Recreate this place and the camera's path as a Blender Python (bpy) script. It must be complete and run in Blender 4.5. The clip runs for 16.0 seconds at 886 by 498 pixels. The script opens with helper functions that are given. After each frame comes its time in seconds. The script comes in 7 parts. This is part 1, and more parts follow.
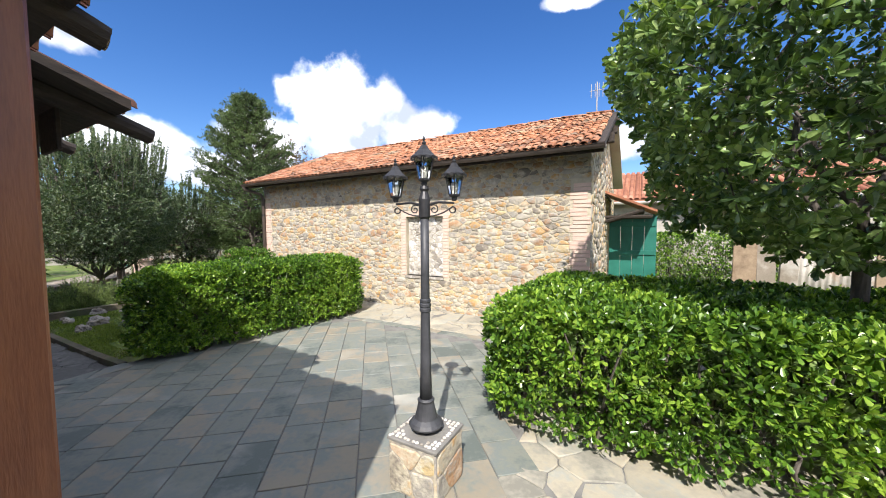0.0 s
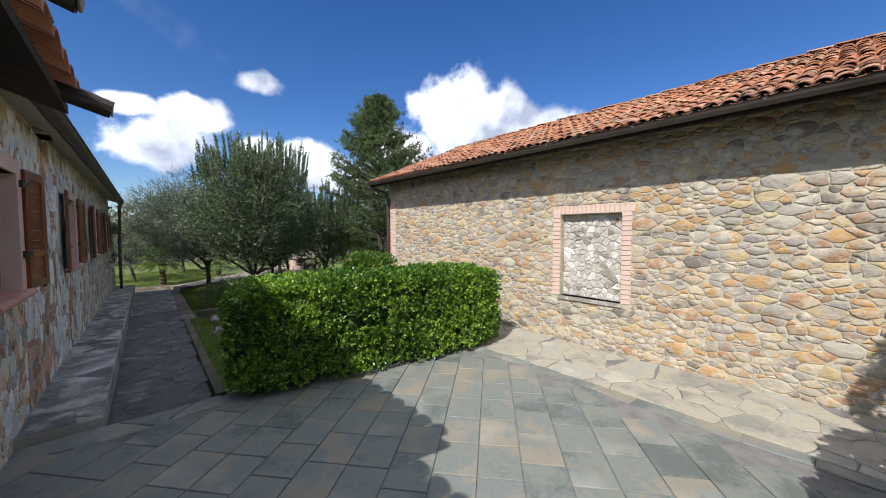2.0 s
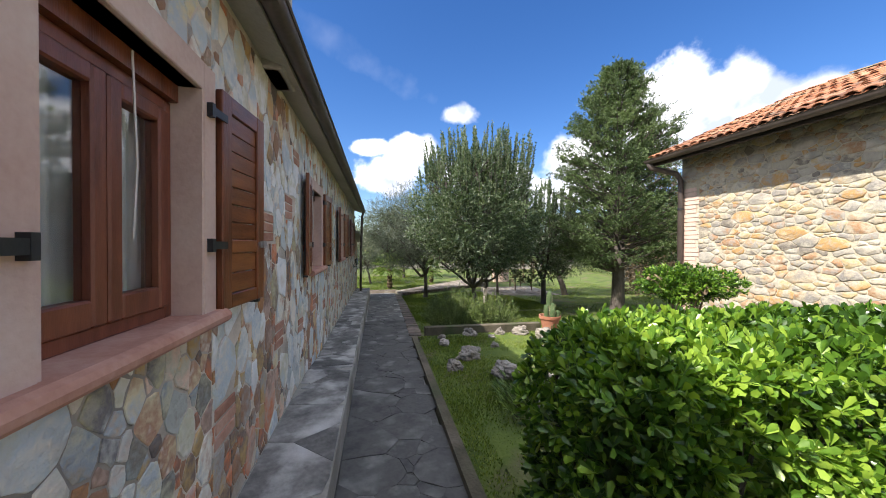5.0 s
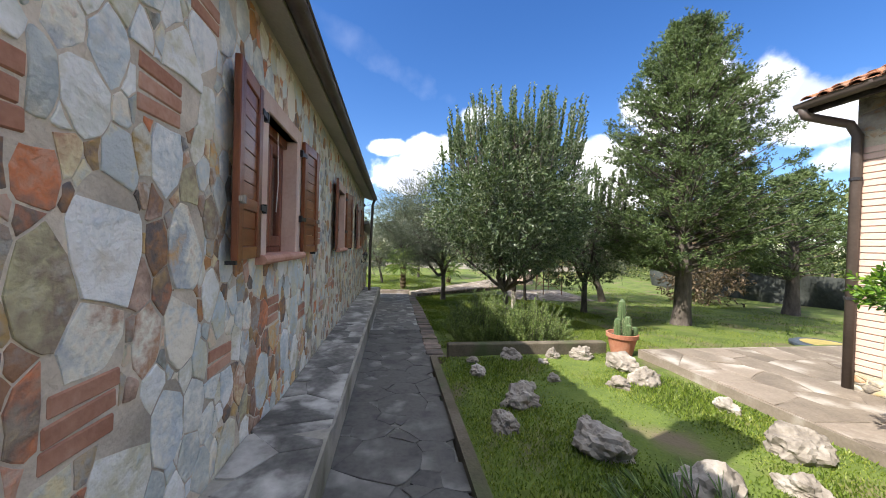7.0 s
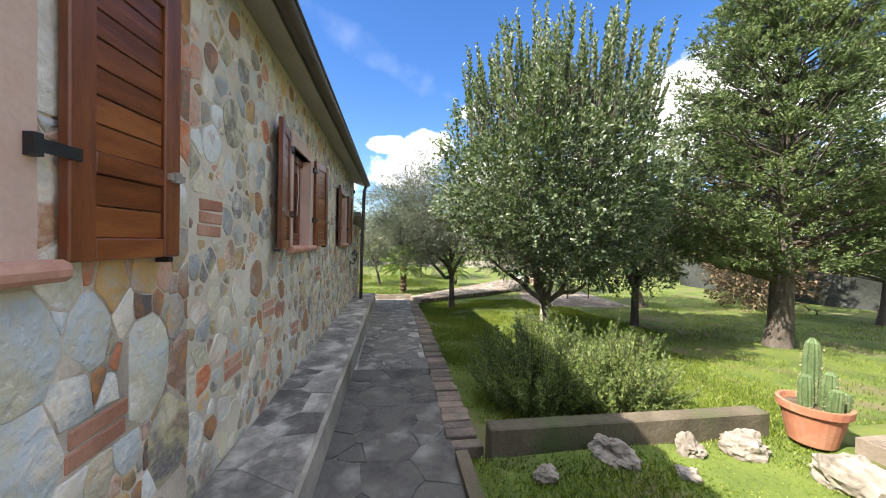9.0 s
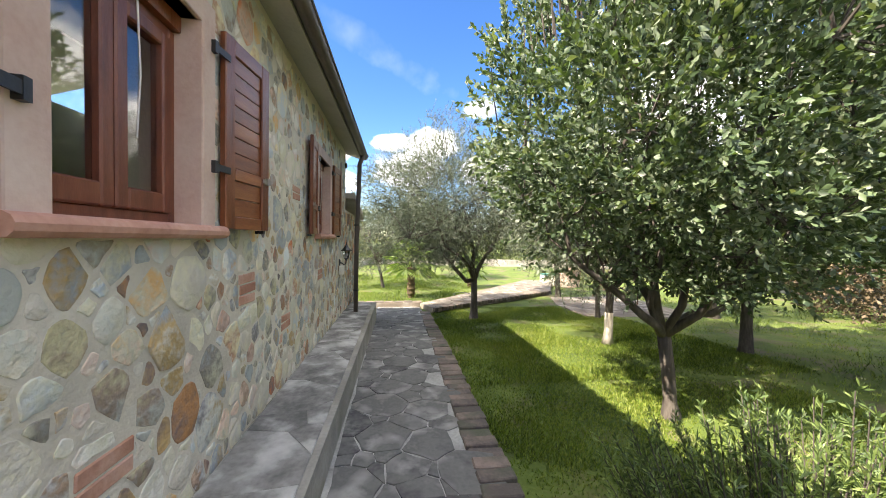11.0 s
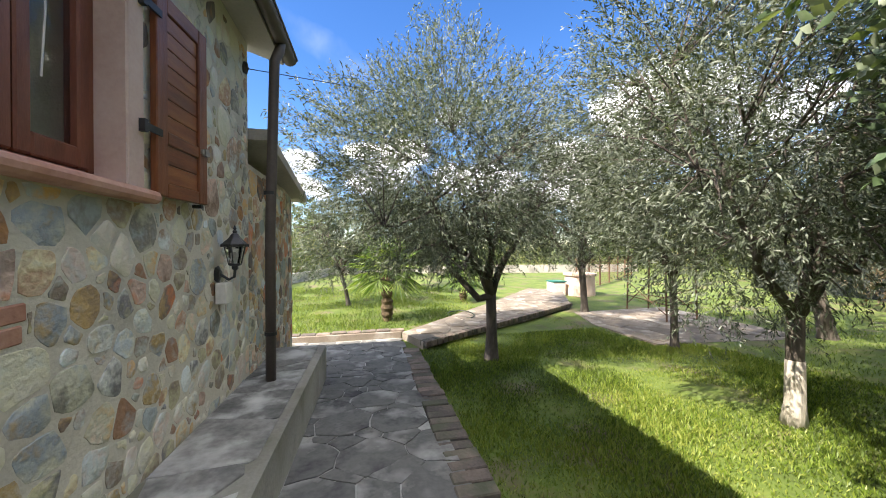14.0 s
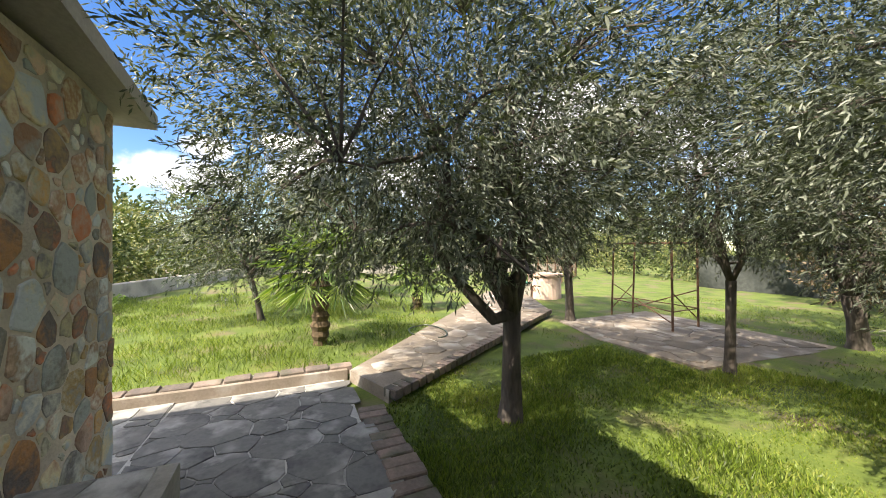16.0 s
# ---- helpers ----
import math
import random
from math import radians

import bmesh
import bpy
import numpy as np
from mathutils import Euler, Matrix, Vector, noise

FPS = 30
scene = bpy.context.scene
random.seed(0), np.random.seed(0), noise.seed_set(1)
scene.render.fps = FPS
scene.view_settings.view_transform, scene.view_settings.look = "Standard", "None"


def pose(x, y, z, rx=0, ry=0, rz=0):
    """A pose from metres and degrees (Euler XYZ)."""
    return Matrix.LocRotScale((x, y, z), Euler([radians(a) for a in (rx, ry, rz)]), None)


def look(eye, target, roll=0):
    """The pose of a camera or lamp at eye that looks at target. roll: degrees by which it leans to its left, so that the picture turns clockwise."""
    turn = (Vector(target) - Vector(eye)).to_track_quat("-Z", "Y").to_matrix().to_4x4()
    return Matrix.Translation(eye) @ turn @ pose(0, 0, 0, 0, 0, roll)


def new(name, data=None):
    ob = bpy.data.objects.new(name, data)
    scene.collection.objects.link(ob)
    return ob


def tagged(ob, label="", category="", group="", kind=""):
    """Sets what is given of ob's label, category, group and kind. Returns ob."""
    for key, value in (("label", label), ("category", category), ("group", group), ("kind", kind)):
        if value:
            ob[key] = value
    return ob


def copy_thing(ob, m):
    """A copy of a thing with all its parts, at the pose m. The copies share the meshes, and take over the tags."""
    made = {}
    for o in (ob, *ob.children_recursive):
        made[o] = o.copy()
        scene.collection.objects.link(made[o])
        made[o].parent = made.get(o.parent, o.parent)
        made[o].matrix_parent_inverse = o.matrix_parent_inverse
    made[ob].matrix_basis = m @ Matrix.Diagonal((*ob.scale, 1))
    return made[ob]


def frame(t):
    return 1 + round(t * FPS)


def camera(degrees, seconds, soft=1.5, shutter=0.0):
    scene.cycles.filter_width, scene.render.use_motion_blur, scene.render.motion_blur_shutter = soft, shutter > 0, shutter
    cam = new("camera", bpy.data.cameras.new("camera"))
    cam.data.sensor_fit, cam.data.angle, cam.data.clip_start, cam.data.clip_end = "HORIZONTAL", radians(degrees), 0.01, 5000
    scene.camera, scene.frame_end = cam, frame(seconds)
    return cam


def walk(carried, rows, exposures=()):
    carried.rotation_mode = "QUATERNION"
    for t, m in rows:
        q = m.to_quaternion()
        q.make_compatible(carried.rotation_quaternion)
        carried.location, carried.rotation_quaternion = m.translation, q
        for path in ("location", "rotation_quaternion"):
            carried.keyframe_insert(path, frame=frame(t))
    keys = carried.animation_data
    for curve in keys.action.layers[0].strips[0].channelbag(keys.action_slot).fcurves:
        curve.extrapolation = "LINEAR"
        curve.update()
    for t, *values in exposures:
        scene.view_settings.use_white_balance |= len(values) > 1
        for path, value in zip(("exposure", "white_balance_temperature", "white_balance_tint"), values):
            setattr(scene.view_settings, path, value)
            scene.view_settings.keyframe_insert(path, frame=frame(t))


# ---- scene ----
cam = camera(103.9, 16.0, 1.0)
PATH = [
    (0, (-0.259, -0.105, 1.612), (-1.243, 1.633, 1.497), -0.3),
    (0.5, (-0.491, 0.274, 1.631), (-1.56, 1.96, 1.508), -0.4),
    (1, (-0.875, 0.603, 1.606), (-2.117, 2.167, 1.498), -0.3),
    (1.1, (-0.97, 0.724, 1.612), (-2.26, 2.249, 1.508), -0.3),
    (1.5, (-1.263, 0.886, 1.598), (-2.642, 2.331, 1.492), -0.3),
    (2, (-1.718, 1.044, 1.61), (-3.222, 2.358, 1.512), -0.1),
    (2.5, (-2.199, 1.129, 1.587), (-3.861, 2.239, 1.503), -0.1),
    (3, (-2.699, 1.163, 1.578), (-4.508, 2.012, 1.507), -0.1),
    (3.5, (-3.166, 1.121, 1.567), (-5.072, 1.724, 1.5), -0.1),
    (4, (-3.637, 1.062, 1.517), (-5.58, 1.53, 1.459), -0.3),
    (4.2, (-3.834, 1.013, 1.491), (-5.784, 1.455, 1.443), -0.4),
    (6.3, (-5.609, 1.059, 1.323), (-7.582, 1.383, 1.306), 1.6),
    (6.5, (-5.803, 1.081, 1.283), (-7.778, 1.394, 1.264), 1.6),
    (7, (-6.339, 1.118, 1.229), (-8.315, 1.424, 1.207), 1.7),
    (7.5, (-6.865, 1.166, 1.224), (-8.841, 1.468, 1.201), 1.6),
    (8, (-7.442, 1.169, 1.227), (-9.417, 1.478, 1.203), 1.4),
    (8.2, (-7.688, 1.173, 1.229), (-9.663, 1.488, 1.197), 1.3),
    (10.3, (-10.164, 1.269, 1.118), (-12.142, 1.558, 1.068), 1.5),
    (10.5, (-10.434, 1.249, 1.108), (-12.412, 1.541, 1.059), 1.1),
    (11, (-11.038, 1.206, 1.083), (-13.018, 1.486, 1.031), 1.1),
    (11.5, (-11.625, 1.219, 1.049), (-13.607, 1.483, 0.995), 0.9),
    (12, (-12.19, 1.198, 1.008), (-14.174, 1.442, 0.957), 0.8),
    (12.5, (-12.762, 1.185, 0.98), (-14.748, 1.424, 0.934), 0.8),
    (13, (-13.343, 1.186, 0.953), (-15.327, 1.433, 0.916), 0.6),
    (13.5, (-13.882, 1.246, 0.912), (-15.855, 1.571, 0.885), 0.3),
    (14, (-14.382, 1.325, 0.853), (-16.335, 1.755, 0.846), -0.2),
    (14.5, (-14.942, 1.354, 0.856), (-16.853, 1.943, 0.842), 0.2),
    (15, (-15.544, 1.336, 0.818), (-17.414, 2.046, 0.811), 0.3),
    (15.5, (-16.133, 1.323, 0.774), (-17.978, 2.095, 0.769), 0.3),
    (16, (-16.774, 1.307, 0.714), (-18.6, 2.124, 0.706), 0.4),
]
walk(cam, [(t, look(eye, target, roll)) for t, eye, target, roll in PATH],
     [(0.0, 0.92, 6350, 13), (1.0, 0.6, 6300, 13), (2.0, 0.42, 6150, 13), (3.5, 0.5, 6100, 13), (4.2, 0.8, 6300, 13), (6.3, 1.18, 6550, 13),
      (8.0, 1.36, 6700, 13), (10.5, 2.0, 7200, 13), (12.0, 2.0, 7050, 13), (13.5, 1.9, 6900, 13), (15.0, 1.65, 7000, 13), (16.0, 1.6, 7300, 13)])

# ---- world, sun ----
SUN_TO = Vector((0.37, -0.86, 1.0)).normalized()
sun_data = bpy.data.lights.new("sun", "SUN")
sun_data.energy, sun_data.angle, sun_data.color = 4.2, radians(0.53), (1.0, 0.94, 0.84)
sun = new("sun", sun_data)
sun.matrix_world = look((0, 0, 30), Vector((0, 0, 30)) - SUN_TO)

# cloud banks: bearing to the left of +y, height above the horizon, half width, half height, in degrees
CLOUDS = [(45, 17.5, 10.5, 8.5), (56, 13, 9, 5.0), (35, 15.5, 8, 4.5), (76.5, 20.5, 3.6, 2.2), (84, 15, 5, 2.8), (91, 15.2, 4.2, 2.2),
          (88, 11.5, 8, 4.0), (72, 10.5, 9, 4.0), (100, 13, 3.5, 2.0), (28, 11, 8, 2.6), (9, 31, 6, 1.8), (2, 12, 7, 3), (103, 9, 9, 3.2), (60, 8, 16, 3)]


def build_world():
    w = bpy.data.worlds.new("sky")
    scene.world = w
    w.use_nodes = True
    nt = w.node_tree
    nt.nodes.clear()
    n, l = nt.nodes.new, nt.links.new

    def mth(op, a, b=None, c=None):
        m = n("ShaderNodeMath")
        m.operation = op
        for i, v in enumerate((a, b, c)):
            if v is None:
                continue
            if isinstance(v, (int, float)):
                m.inputs[i].default_value = v
            else:
                l(v, m.inputs[i])
        return m.outputs[0]
    sky = n("ShaderNodeTexSky")
    sky.sky_type, sky.sun_disc = "NISHITA", False
    sky.sun_elevation = math.asin(SUN_TO.z)
    sky.sun_rotation = math.atan2(SUN_TO.x, SUN_TO.y)
    sky.air_density, sky.dust_density, sky.ozone_density = 1.0, 0.25, 4.0
    tc = n("ShaderNodeTexCoord")
    sep = n("ShaderNodeSeparateXYZ")
    l(tc.outputs["Generated"], sep.inputs[0])
    az = mth("MULTIPLY", mth("ARCTAN2", mth("MULTIPLY", sep.outputs[0], -1.0), sep.outputs[1]), 57.2958)
    el = mth("MULTIPLY", mth("ARCSINE", sep.outputs[2]), 57.2958)
    best = None
    for a, e, ww, hh in CLOUDS:
        dx = mth("DIVIDE", mth("SUBTRACT", az, float(a)), float(ww))
        dy = mth("DIVIDE", mth("SUBTRACT", el, float(e)), float(hh))
        d = mth("SUBTRACT", 1.0, mth("SQRT", mth("ADD", mth("MULTIPLY", dx, dx), mth("MULTIPLY", dy, dy))))
        best = d if best is None else mth("MAXIMUM", best, d)
    no = n("ShaderNodeTexNoise")
    no.inputs["Scale"].default_value, no.inputs["Detail"].default_value, no.inputs["Roughness"].default_value = 8.0, 9.0, 0.55
    l(tc.outputs["Generated"], no.inputs["Vector"])
    puff = mth("ADD", best, mth("MULTIPLY", mth("SUBTRACT", no.outputs[0], 0.52), 1.7))
    # broken cumulus beyond the camera's view, unseen and added to brighten the shade
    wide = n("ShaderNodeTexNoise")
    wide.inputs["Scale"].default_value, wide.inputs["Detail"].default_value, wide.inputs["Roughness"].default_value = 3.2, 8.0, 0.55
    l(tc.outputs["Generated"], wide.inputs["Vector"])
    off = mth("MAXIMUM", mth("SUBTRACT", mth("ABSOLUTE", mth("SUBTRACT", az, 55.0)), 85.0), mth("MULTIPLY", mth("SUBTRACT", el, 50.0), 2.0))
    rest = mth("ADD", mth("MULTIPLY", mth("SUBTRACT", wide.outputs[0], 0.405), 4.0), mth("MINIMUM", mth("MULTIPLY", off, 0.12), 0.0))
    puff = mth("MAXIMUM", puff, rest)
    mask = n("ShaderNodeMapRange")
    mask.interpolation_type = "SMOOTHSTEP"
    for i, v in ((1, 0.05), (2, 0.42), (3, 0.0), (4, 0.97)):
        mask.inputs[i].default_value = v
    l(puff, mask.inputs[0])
    # thin high streaks
    mp = n("ShaderNodeMapping")
    mp.inputs["Rotation"].default_value, mp.inputs["Scale"].default_value = (0.5, 0.4, 0.2), (2.0, 9.0, 9.0)
    l(tc.outputs["Generated"], mp.inputs[0])
    ci = n("ShaderNodeTexNoise")
    ci.inputs["Scale"].default_value, ci.inputs["Detail"].default_value = 1.6, 7.0
    l(mp.outputs[0], ci.inputs["Vector"])
    wisp = n("ShaderNodeMapRange")
    for i, v in ((1, 0.8), (2, 1.35), (3, 0.0), (4, 0.045)):
        wisp.inputs[i].default_value = v
    # the streak lies along a slanting band only
    sx = mth("DIVIDE", mth("SUBTRACT", az, mth("ADD", 92.0, mth("MULTIPLY", mth("SUBTRACT", el, 27.0), 2.2))), 5.0)
    sy = mth("DIVIDE", mth("SUBTRACT", el, 28.0), 6.0)
    band = mth("SUBTRACT", 1.0, mth("ADD", mth("MULTIPLY", sx, sx), mth("MULTIPLY", sy, sy)))
    l(mth("ADD", mth("MULTIPLY", ci.outputs[0], 1.5), mth("MULTIPLY", mth("MAXIMUM", mth("MINIMUM", band, 1.0), -2.0), 0.35)), wisp.inputs[0])
    shade = n("ShaderNodeTexNoise")
    shade.inputs["Scale"].default_value, shade.inputs["Detail"].default_value = 6.0, 6.0
    l(tc.outputs["Generated"], shade.inputs["Vector"])
    ramp = n("ShaderNodeValToRGB")
    ramp.color_ramp.elements[0].position, ramp.color_ramp.elements[0].color = 0.40, (0.26, 0.29, 0.35, 1)
    ramp.color_ramp.elements[1].position, ramp.color_ramp.elements[1].color = 0.68, (0.97, 0.97, 0.97, 1)
    l(shade.outputs[0], ramp.inputs[0])
    b1, b2 = n("ShaderNodeBackground"), n("ShaderNodeBackground")
    hue = n("ShaderNodeHueSaturation")
    hue.inputs["Saturation"].default_value = 1.25
    hue.inputs["Hue"].default_value = 0.509
    l(sky.outputs[0], hue.inputs["Color"])
    l(hue.outputs[0], b1.inputs[0])
    b1.inputs[1].default_value = SKY
    l(ramp.outputs[0], b2.inputs[0])
    b2.inputs[1].default_value = CLOUD
    mix, out = n("ShaderNodeMixShader"), n("ShaderNodeOutputWorld")
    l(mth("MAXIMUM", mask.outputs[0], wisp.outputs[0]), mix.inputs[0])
    l(b1.outputs[0], mix.inputs[1])
    l(b2.outputs[0], mix.inputs[2])
    l(mix.outputs[0], out.inputs[0])


SKY, CLOUD = 0.093, 1.6
build_world()

# ---- materials ----
def material(name, stops, rough=0.8, scale=4.0, detail=6.0, stretch=(1, 1, 1), bump=0.3, fine=40.0, metal=0.0,
             island=0.0, per_object=0.0, stain=None, translucent=None, spec=0.5, wave=None):
    """A surface whose colour runs over stops by noise at two scales, with fine relief; island and per_object vary whole pieces."""
    m = bpy.data.materials.new(name)
    m.use_nodes = True
    nt = m.node_tree
    n, l = nt.nodes.new, nt.links.new
    bs, out = nt.nodes["Principled BSDF"], nt.nodes["Material Output"]
    tc, mp = n("ShaderNodeTexCoord"), n("ShaderNodeMapping")
    mp.inputs["Scale"].default_value = stretch
    l(tc.outputs["Object"], mp.inputs[0])
    plain = n("ShaderNodeMapping")
    l(tc.outputs["Object"], plain.inputs[0])
    if per_object:
        # each piece is cut from another spot of the grain
        far = n("ShaderNodeMath")
        far.operation = "MULTIPLY"
        far.inputs[1].default_value = 61.0
        l(n("ShaderNodeObjectInfo").outputs["Random"], far.inputs[0])
        l(far.outputs[0], mp.inputs["Location"])
        l(far.outputs[0], plain.inputs["Location"])
    a, b = n("ShaderNodeTexNoise"), n("ShaderNodeTexNoise")
    a.inputs["Scale"].default_value, a.inputs["Detail"].default_value = scale, detail
    b.inputs["Scale"].default_value, b.inputs["Detail"].default_value = fine, 4.0
    for t in (a, b):
        l(mp.outputs[0], t.inputs["Vector"])
    mixv = n("ShaderNodeMath")
    mixv.operation = "MULTIPLY_ADD"
    l(b.outputs[0], mixv.inputs[0])
    mixv.inputs[1].default_value = 0.35
    sub = n("ShaderNodeMath")
    sub.operation = "SUBTRACT"
    l(a.outputs[0], sub.inputs[0])
    sub.inputs[1].default_value = 0.175
    l(sub.outputs[0], mixv.inputs[2])
    value = mixv.outputs[0]
    relief = value
    if max(island, per_object) > 0.5 and len(stops) > 7:
        # one main colour to each stone, with a little drift across it
        calm = n("ShaderNodeMath")
        calm.operation = "MULTIPLY_ADD"
        l(value, calm.inputs[0])
        calm.inputs[1].default_value, calm.inputs[2].default_value = 0.30, 0.35
        value = calm.outputs[0]

    def shift(value, source, amount):
        s = n("ShaderNodeMath")
        s.operation = "MULTIPLY_ADD"
        l(source, s.inputs[0])
        s.inputs[1].default_value = amount
        t = n("ShaderNodeMath")
        t.operation = "SUBTRACT"
        l(value, t.inputs[0])
        t.inputs[1].default_value = amount / 2
        l(t.outputs[0], s.inputs[2])
        return s.outputs[0]
    if island:
        value = shift(value, n("ShaderNodeNewGeometry").outputs["Random Per Island"], island)
    if per_object:
        value = shift(value, n("ShaderNodeObjectInfo").outputs["Random"], per_object)
    ramp = n("ShaderNodeValToRGB")
    r = ramp.color_ramp
    while len(r.elements) < len(stops):
        r.elements.new(0.5)
    for i, col in enumerate(stops):
        r.elements[i].position = 0.25 + 0.5 * i / max(1, len(stops) - 1)
        r.elements[i].color = (*col, 1)
    l(value, ramp.inputs[0])
    colour = ramp.outputs[0]
    if stain:
        col, sc, lo, hi = stain
        s = n("ShaderNodeTexNoise")
        s.inputs["Scale"].default_value, s.inputs["Detail"].default_value = sc, 8.0
        l(plain.outputs[0], s.inputs["Vector"])
        mr = n("ShaderNodeMapRange")
        mr.inputs[1].default_value, mr.inputs[2].default_value = lo, hi
        l(s.outputs[0], mr.inputs[0])
        mx = n("ShaderNodeMix")
        mx.data_type = "RGBA"
        l(mr.outputs[0], mx.inputs[0])
        l(colour, mx.inputs[6])
        mx.inputs[7].default_value = (*col, 1)
        colour = mx.outputs[2]
    l(colour, bs.inputs["Base Color"])
    bs.inputs["Roughness"].default_value, bs.inputs["Metallic"].default_value = rough, metal
    bs.inputs["Specular IOR Level"].default_value = spec
    if bump:
        bp = n("ShaderNodeBump")
        bp.inputs["Strength"].default_value, bp.inputs["Distance"].default_value = bump, 0.02
        l(relief, bp.inputs["Height"])
        l(bp.outputs[0], bs.inputs["Normal"])
    if translucent:
        tr, mx = n("ShaderNodeBsdfTranslucent"), n("ShaderNodeMixShader")
        hs = n("ShaderNodeMix")
        hs.data_type, hs.blend_type = "RGBA", "MULTIPLY"
        hs.inputs[0].default_value = 1.0
        l(colour, hs.inputs[6])
        hs.inputs[7].default_value = (1.5, 1.6, 0.5, 1)
        l(hs.outputs[2], tr.inputs[0])
        mx.inputs[0].default_value = translucent
        l(bs.outputs[0], mx.inputs[1])
        l(tr.outputs[0], mx.inputs[2])
        l(mx.outputs[0], out.inputs[0])
    return m


def glass_material():
    m = bpy.data.materials.new("window_glass")
    m.use_nodes = True
    bs = m.node_tree.nodes["Principled BSDF"]
    bs.inputs["Roughness"].default_value, bs.inputs["Transmission Weight"].default_value, bs.inputs["IOR"].default_value = 0.02, 1.0, 1.45
    bs.inputs["Base Color"].default_value = (0.9, 0.93, 0.92, 1)
    return m


GLASS = glass_material()
MORTAR = material("mortar", [(0.50, 0.45, 0.36), (0.62, 0.57, 0.46), (0.70, 0.65, 0.54)], 0.95, 2.2, bump=0.6, fine=60, stain=((0.36, 0.34, 0.27), 0.9, 0.54, 0.80))
GREY_MORTAR = material("grey_mortar", [(0.448, 0.389, 0.314), (0.628, 0.553, 0.448), (0.807, 0.718, 0.598)], 0.95, 3.0, bump=0.8, fine=60, stain=((0.22, 0.20, 0.17), 1.4, 0.52, 0.76))


def stone_pair(name, stops, stain):
    """The same stone for single pieces and for the joined rest."""
    return [material(name + end, stops, 0.88, 5, bump=1.5, fine=34, stain=stain, **how)
            for end, how in (("_piece", {"per_object": 0.54}), ("_joined", {"island": 0.54}))]


PALE_STONE = stone_pair("pale_stone", [(0.860, 0.860, 0.830), (0.525, 0.598, 0.630), (0.819, 0.809, 0.735), (0.441, 0.493, 0.493), (0.693, 0.704, 0.630), (0.860, 0.860, 0.830), (0.630, 0.609, 0.462), (0.567, 0.640, 0.662), (0.840, 0.777, 0.651)], ((0.58, 0.50, 0.36), 6.0, 0.58, 0.86))
MIXED_STONE = stone_pair("mixed_stone", [(0.732, 0.767, 0.732), (0.354, 0.248, 0.165), (0.802, 0.590, 0.448), (0.566, 0.543, 0.401), (0.684, 0.425, 0.177), (0.448, 0.496, 0.519), (0.860, 0.826, 0.708), (0.496, 0.283, 0.177), (0.779, 0.684, 0.425), (0.543, 0.590, 0.590)], ((0.66, 0.62, 0.52), 9.0, 0.60, 0.92))
BROWN_STONE = stone_pair("brown_stone", [(0.156, 0.132, 0.120), (0.480, 0.240, 0.096), (0.288, 0.192, 0.144), (0.600, 0.432, 0.336), (0.672, 0.240, 0.108), (0.240, 0.180, 0.144), (0.552, 0.372, 0.156), (0.408, 0.396, 0.360), (0.360, 0.204, 0.120)], ((0.52, 0.46, 0.36), 9.0, 0.60, 0.92))
SANDY_STONE = stone_pair("sandy_stone", [(0.70, 0.66, 0.52), (0.60, 0.60, 0.50), (0.74, 0.66, 0.54), (0.64, 0.62, 0.44), (0.78, 0.75, 0.66), (0.66, 0.52, 0.42), (0.58, 0.62, 0.58), (0.72, 0.68, 0.48), (0.62, 0.58, 0.48)], ((0.48, 0.42, 0.28), 7.0, 0.56, 0.84))
OLIVE_STONE = stone_pair("olive_stone", [(0.396, 0.435, 0.415), (0.237, 0.218, 0.178), (0.593, 0.574, 0.415), (0.336, 0.376, 0.396), (0.455, 0.316, 0.128), (0.653, 0.653, 0.574), (0.207, 0.198, 0.198), (0.534, 0.494, 0.297), (0.297, 0.228, 0.169), (0.475, 0.494, 0.435)], ((0.66, 0.62, 0.50), 8.0, 0.58, 0.90))
BARN_STONES = [(0.205, 0.180, 0.148), (0.459, 0.410, 0.312), (0.476, 0.279, 0.098), (0.361, 0.344, 0.303), (0.476, 0.361, 0.180), (0.508, 0.467, 0.369), (0.271, 0.254, 0.230), (0.476, 0.410, 0.295), (0.377, 0.213, 0.107), (0.328, 0.312, 0.271), (0.426, 0.385, 0.312)]
BARN_STONE = material("barn_stone", BARN_STONES, 0.9, 5, bump=1.4, fine=34, island=0.54, stain=((0.66, 0.60, 0.48), 7.0, 0.56, 0.80))
BARN_STONE_PIECE = material("barn_stone_piece", BARN_STONES, 0.9, 5, bump=1.4, fine=34, per_object=0.54, stain=((0.66, 0.60, 0.48), 7.0, 0.56, 0.80))
WHITE_STONE = material("white_stone", [(0.270, 0.243, 0.207), (0.522, 0.495, 0.450), (0.414, 0.378, 0.324), (0.612, 0.594, 0.558), (0.666, 0.648, 0.612)], 0.9, 5, bump=0.9, fine=30, per_object=0.5)
BARN_MORTAR = material("barn_mortar", [(0.377, 0.328, 0.238), (0.476, 0.426, 0.320), (0.541, 0.492, 0.377)], 0.95, 5, bump=1.2, fine=45)
GREY_RENDER = material("grey_render", [(0.30, 0.28, 0.25), (0.42, 0.39, 0.34), (0.50, 0.46, 0.40)], 0.95, 1.6, bump=0.4, fine=40, stain=((0.20, 0.19, 0.17), 1.8, 0.52, 0.72))
SOFFIT = material("soffit_plaster", [(0.33, 0.31, 0.26), (0.42, 0.40, 0.34), (0.48, 0.46, 0.40)], 0.95, 1.2, bump=0.15)
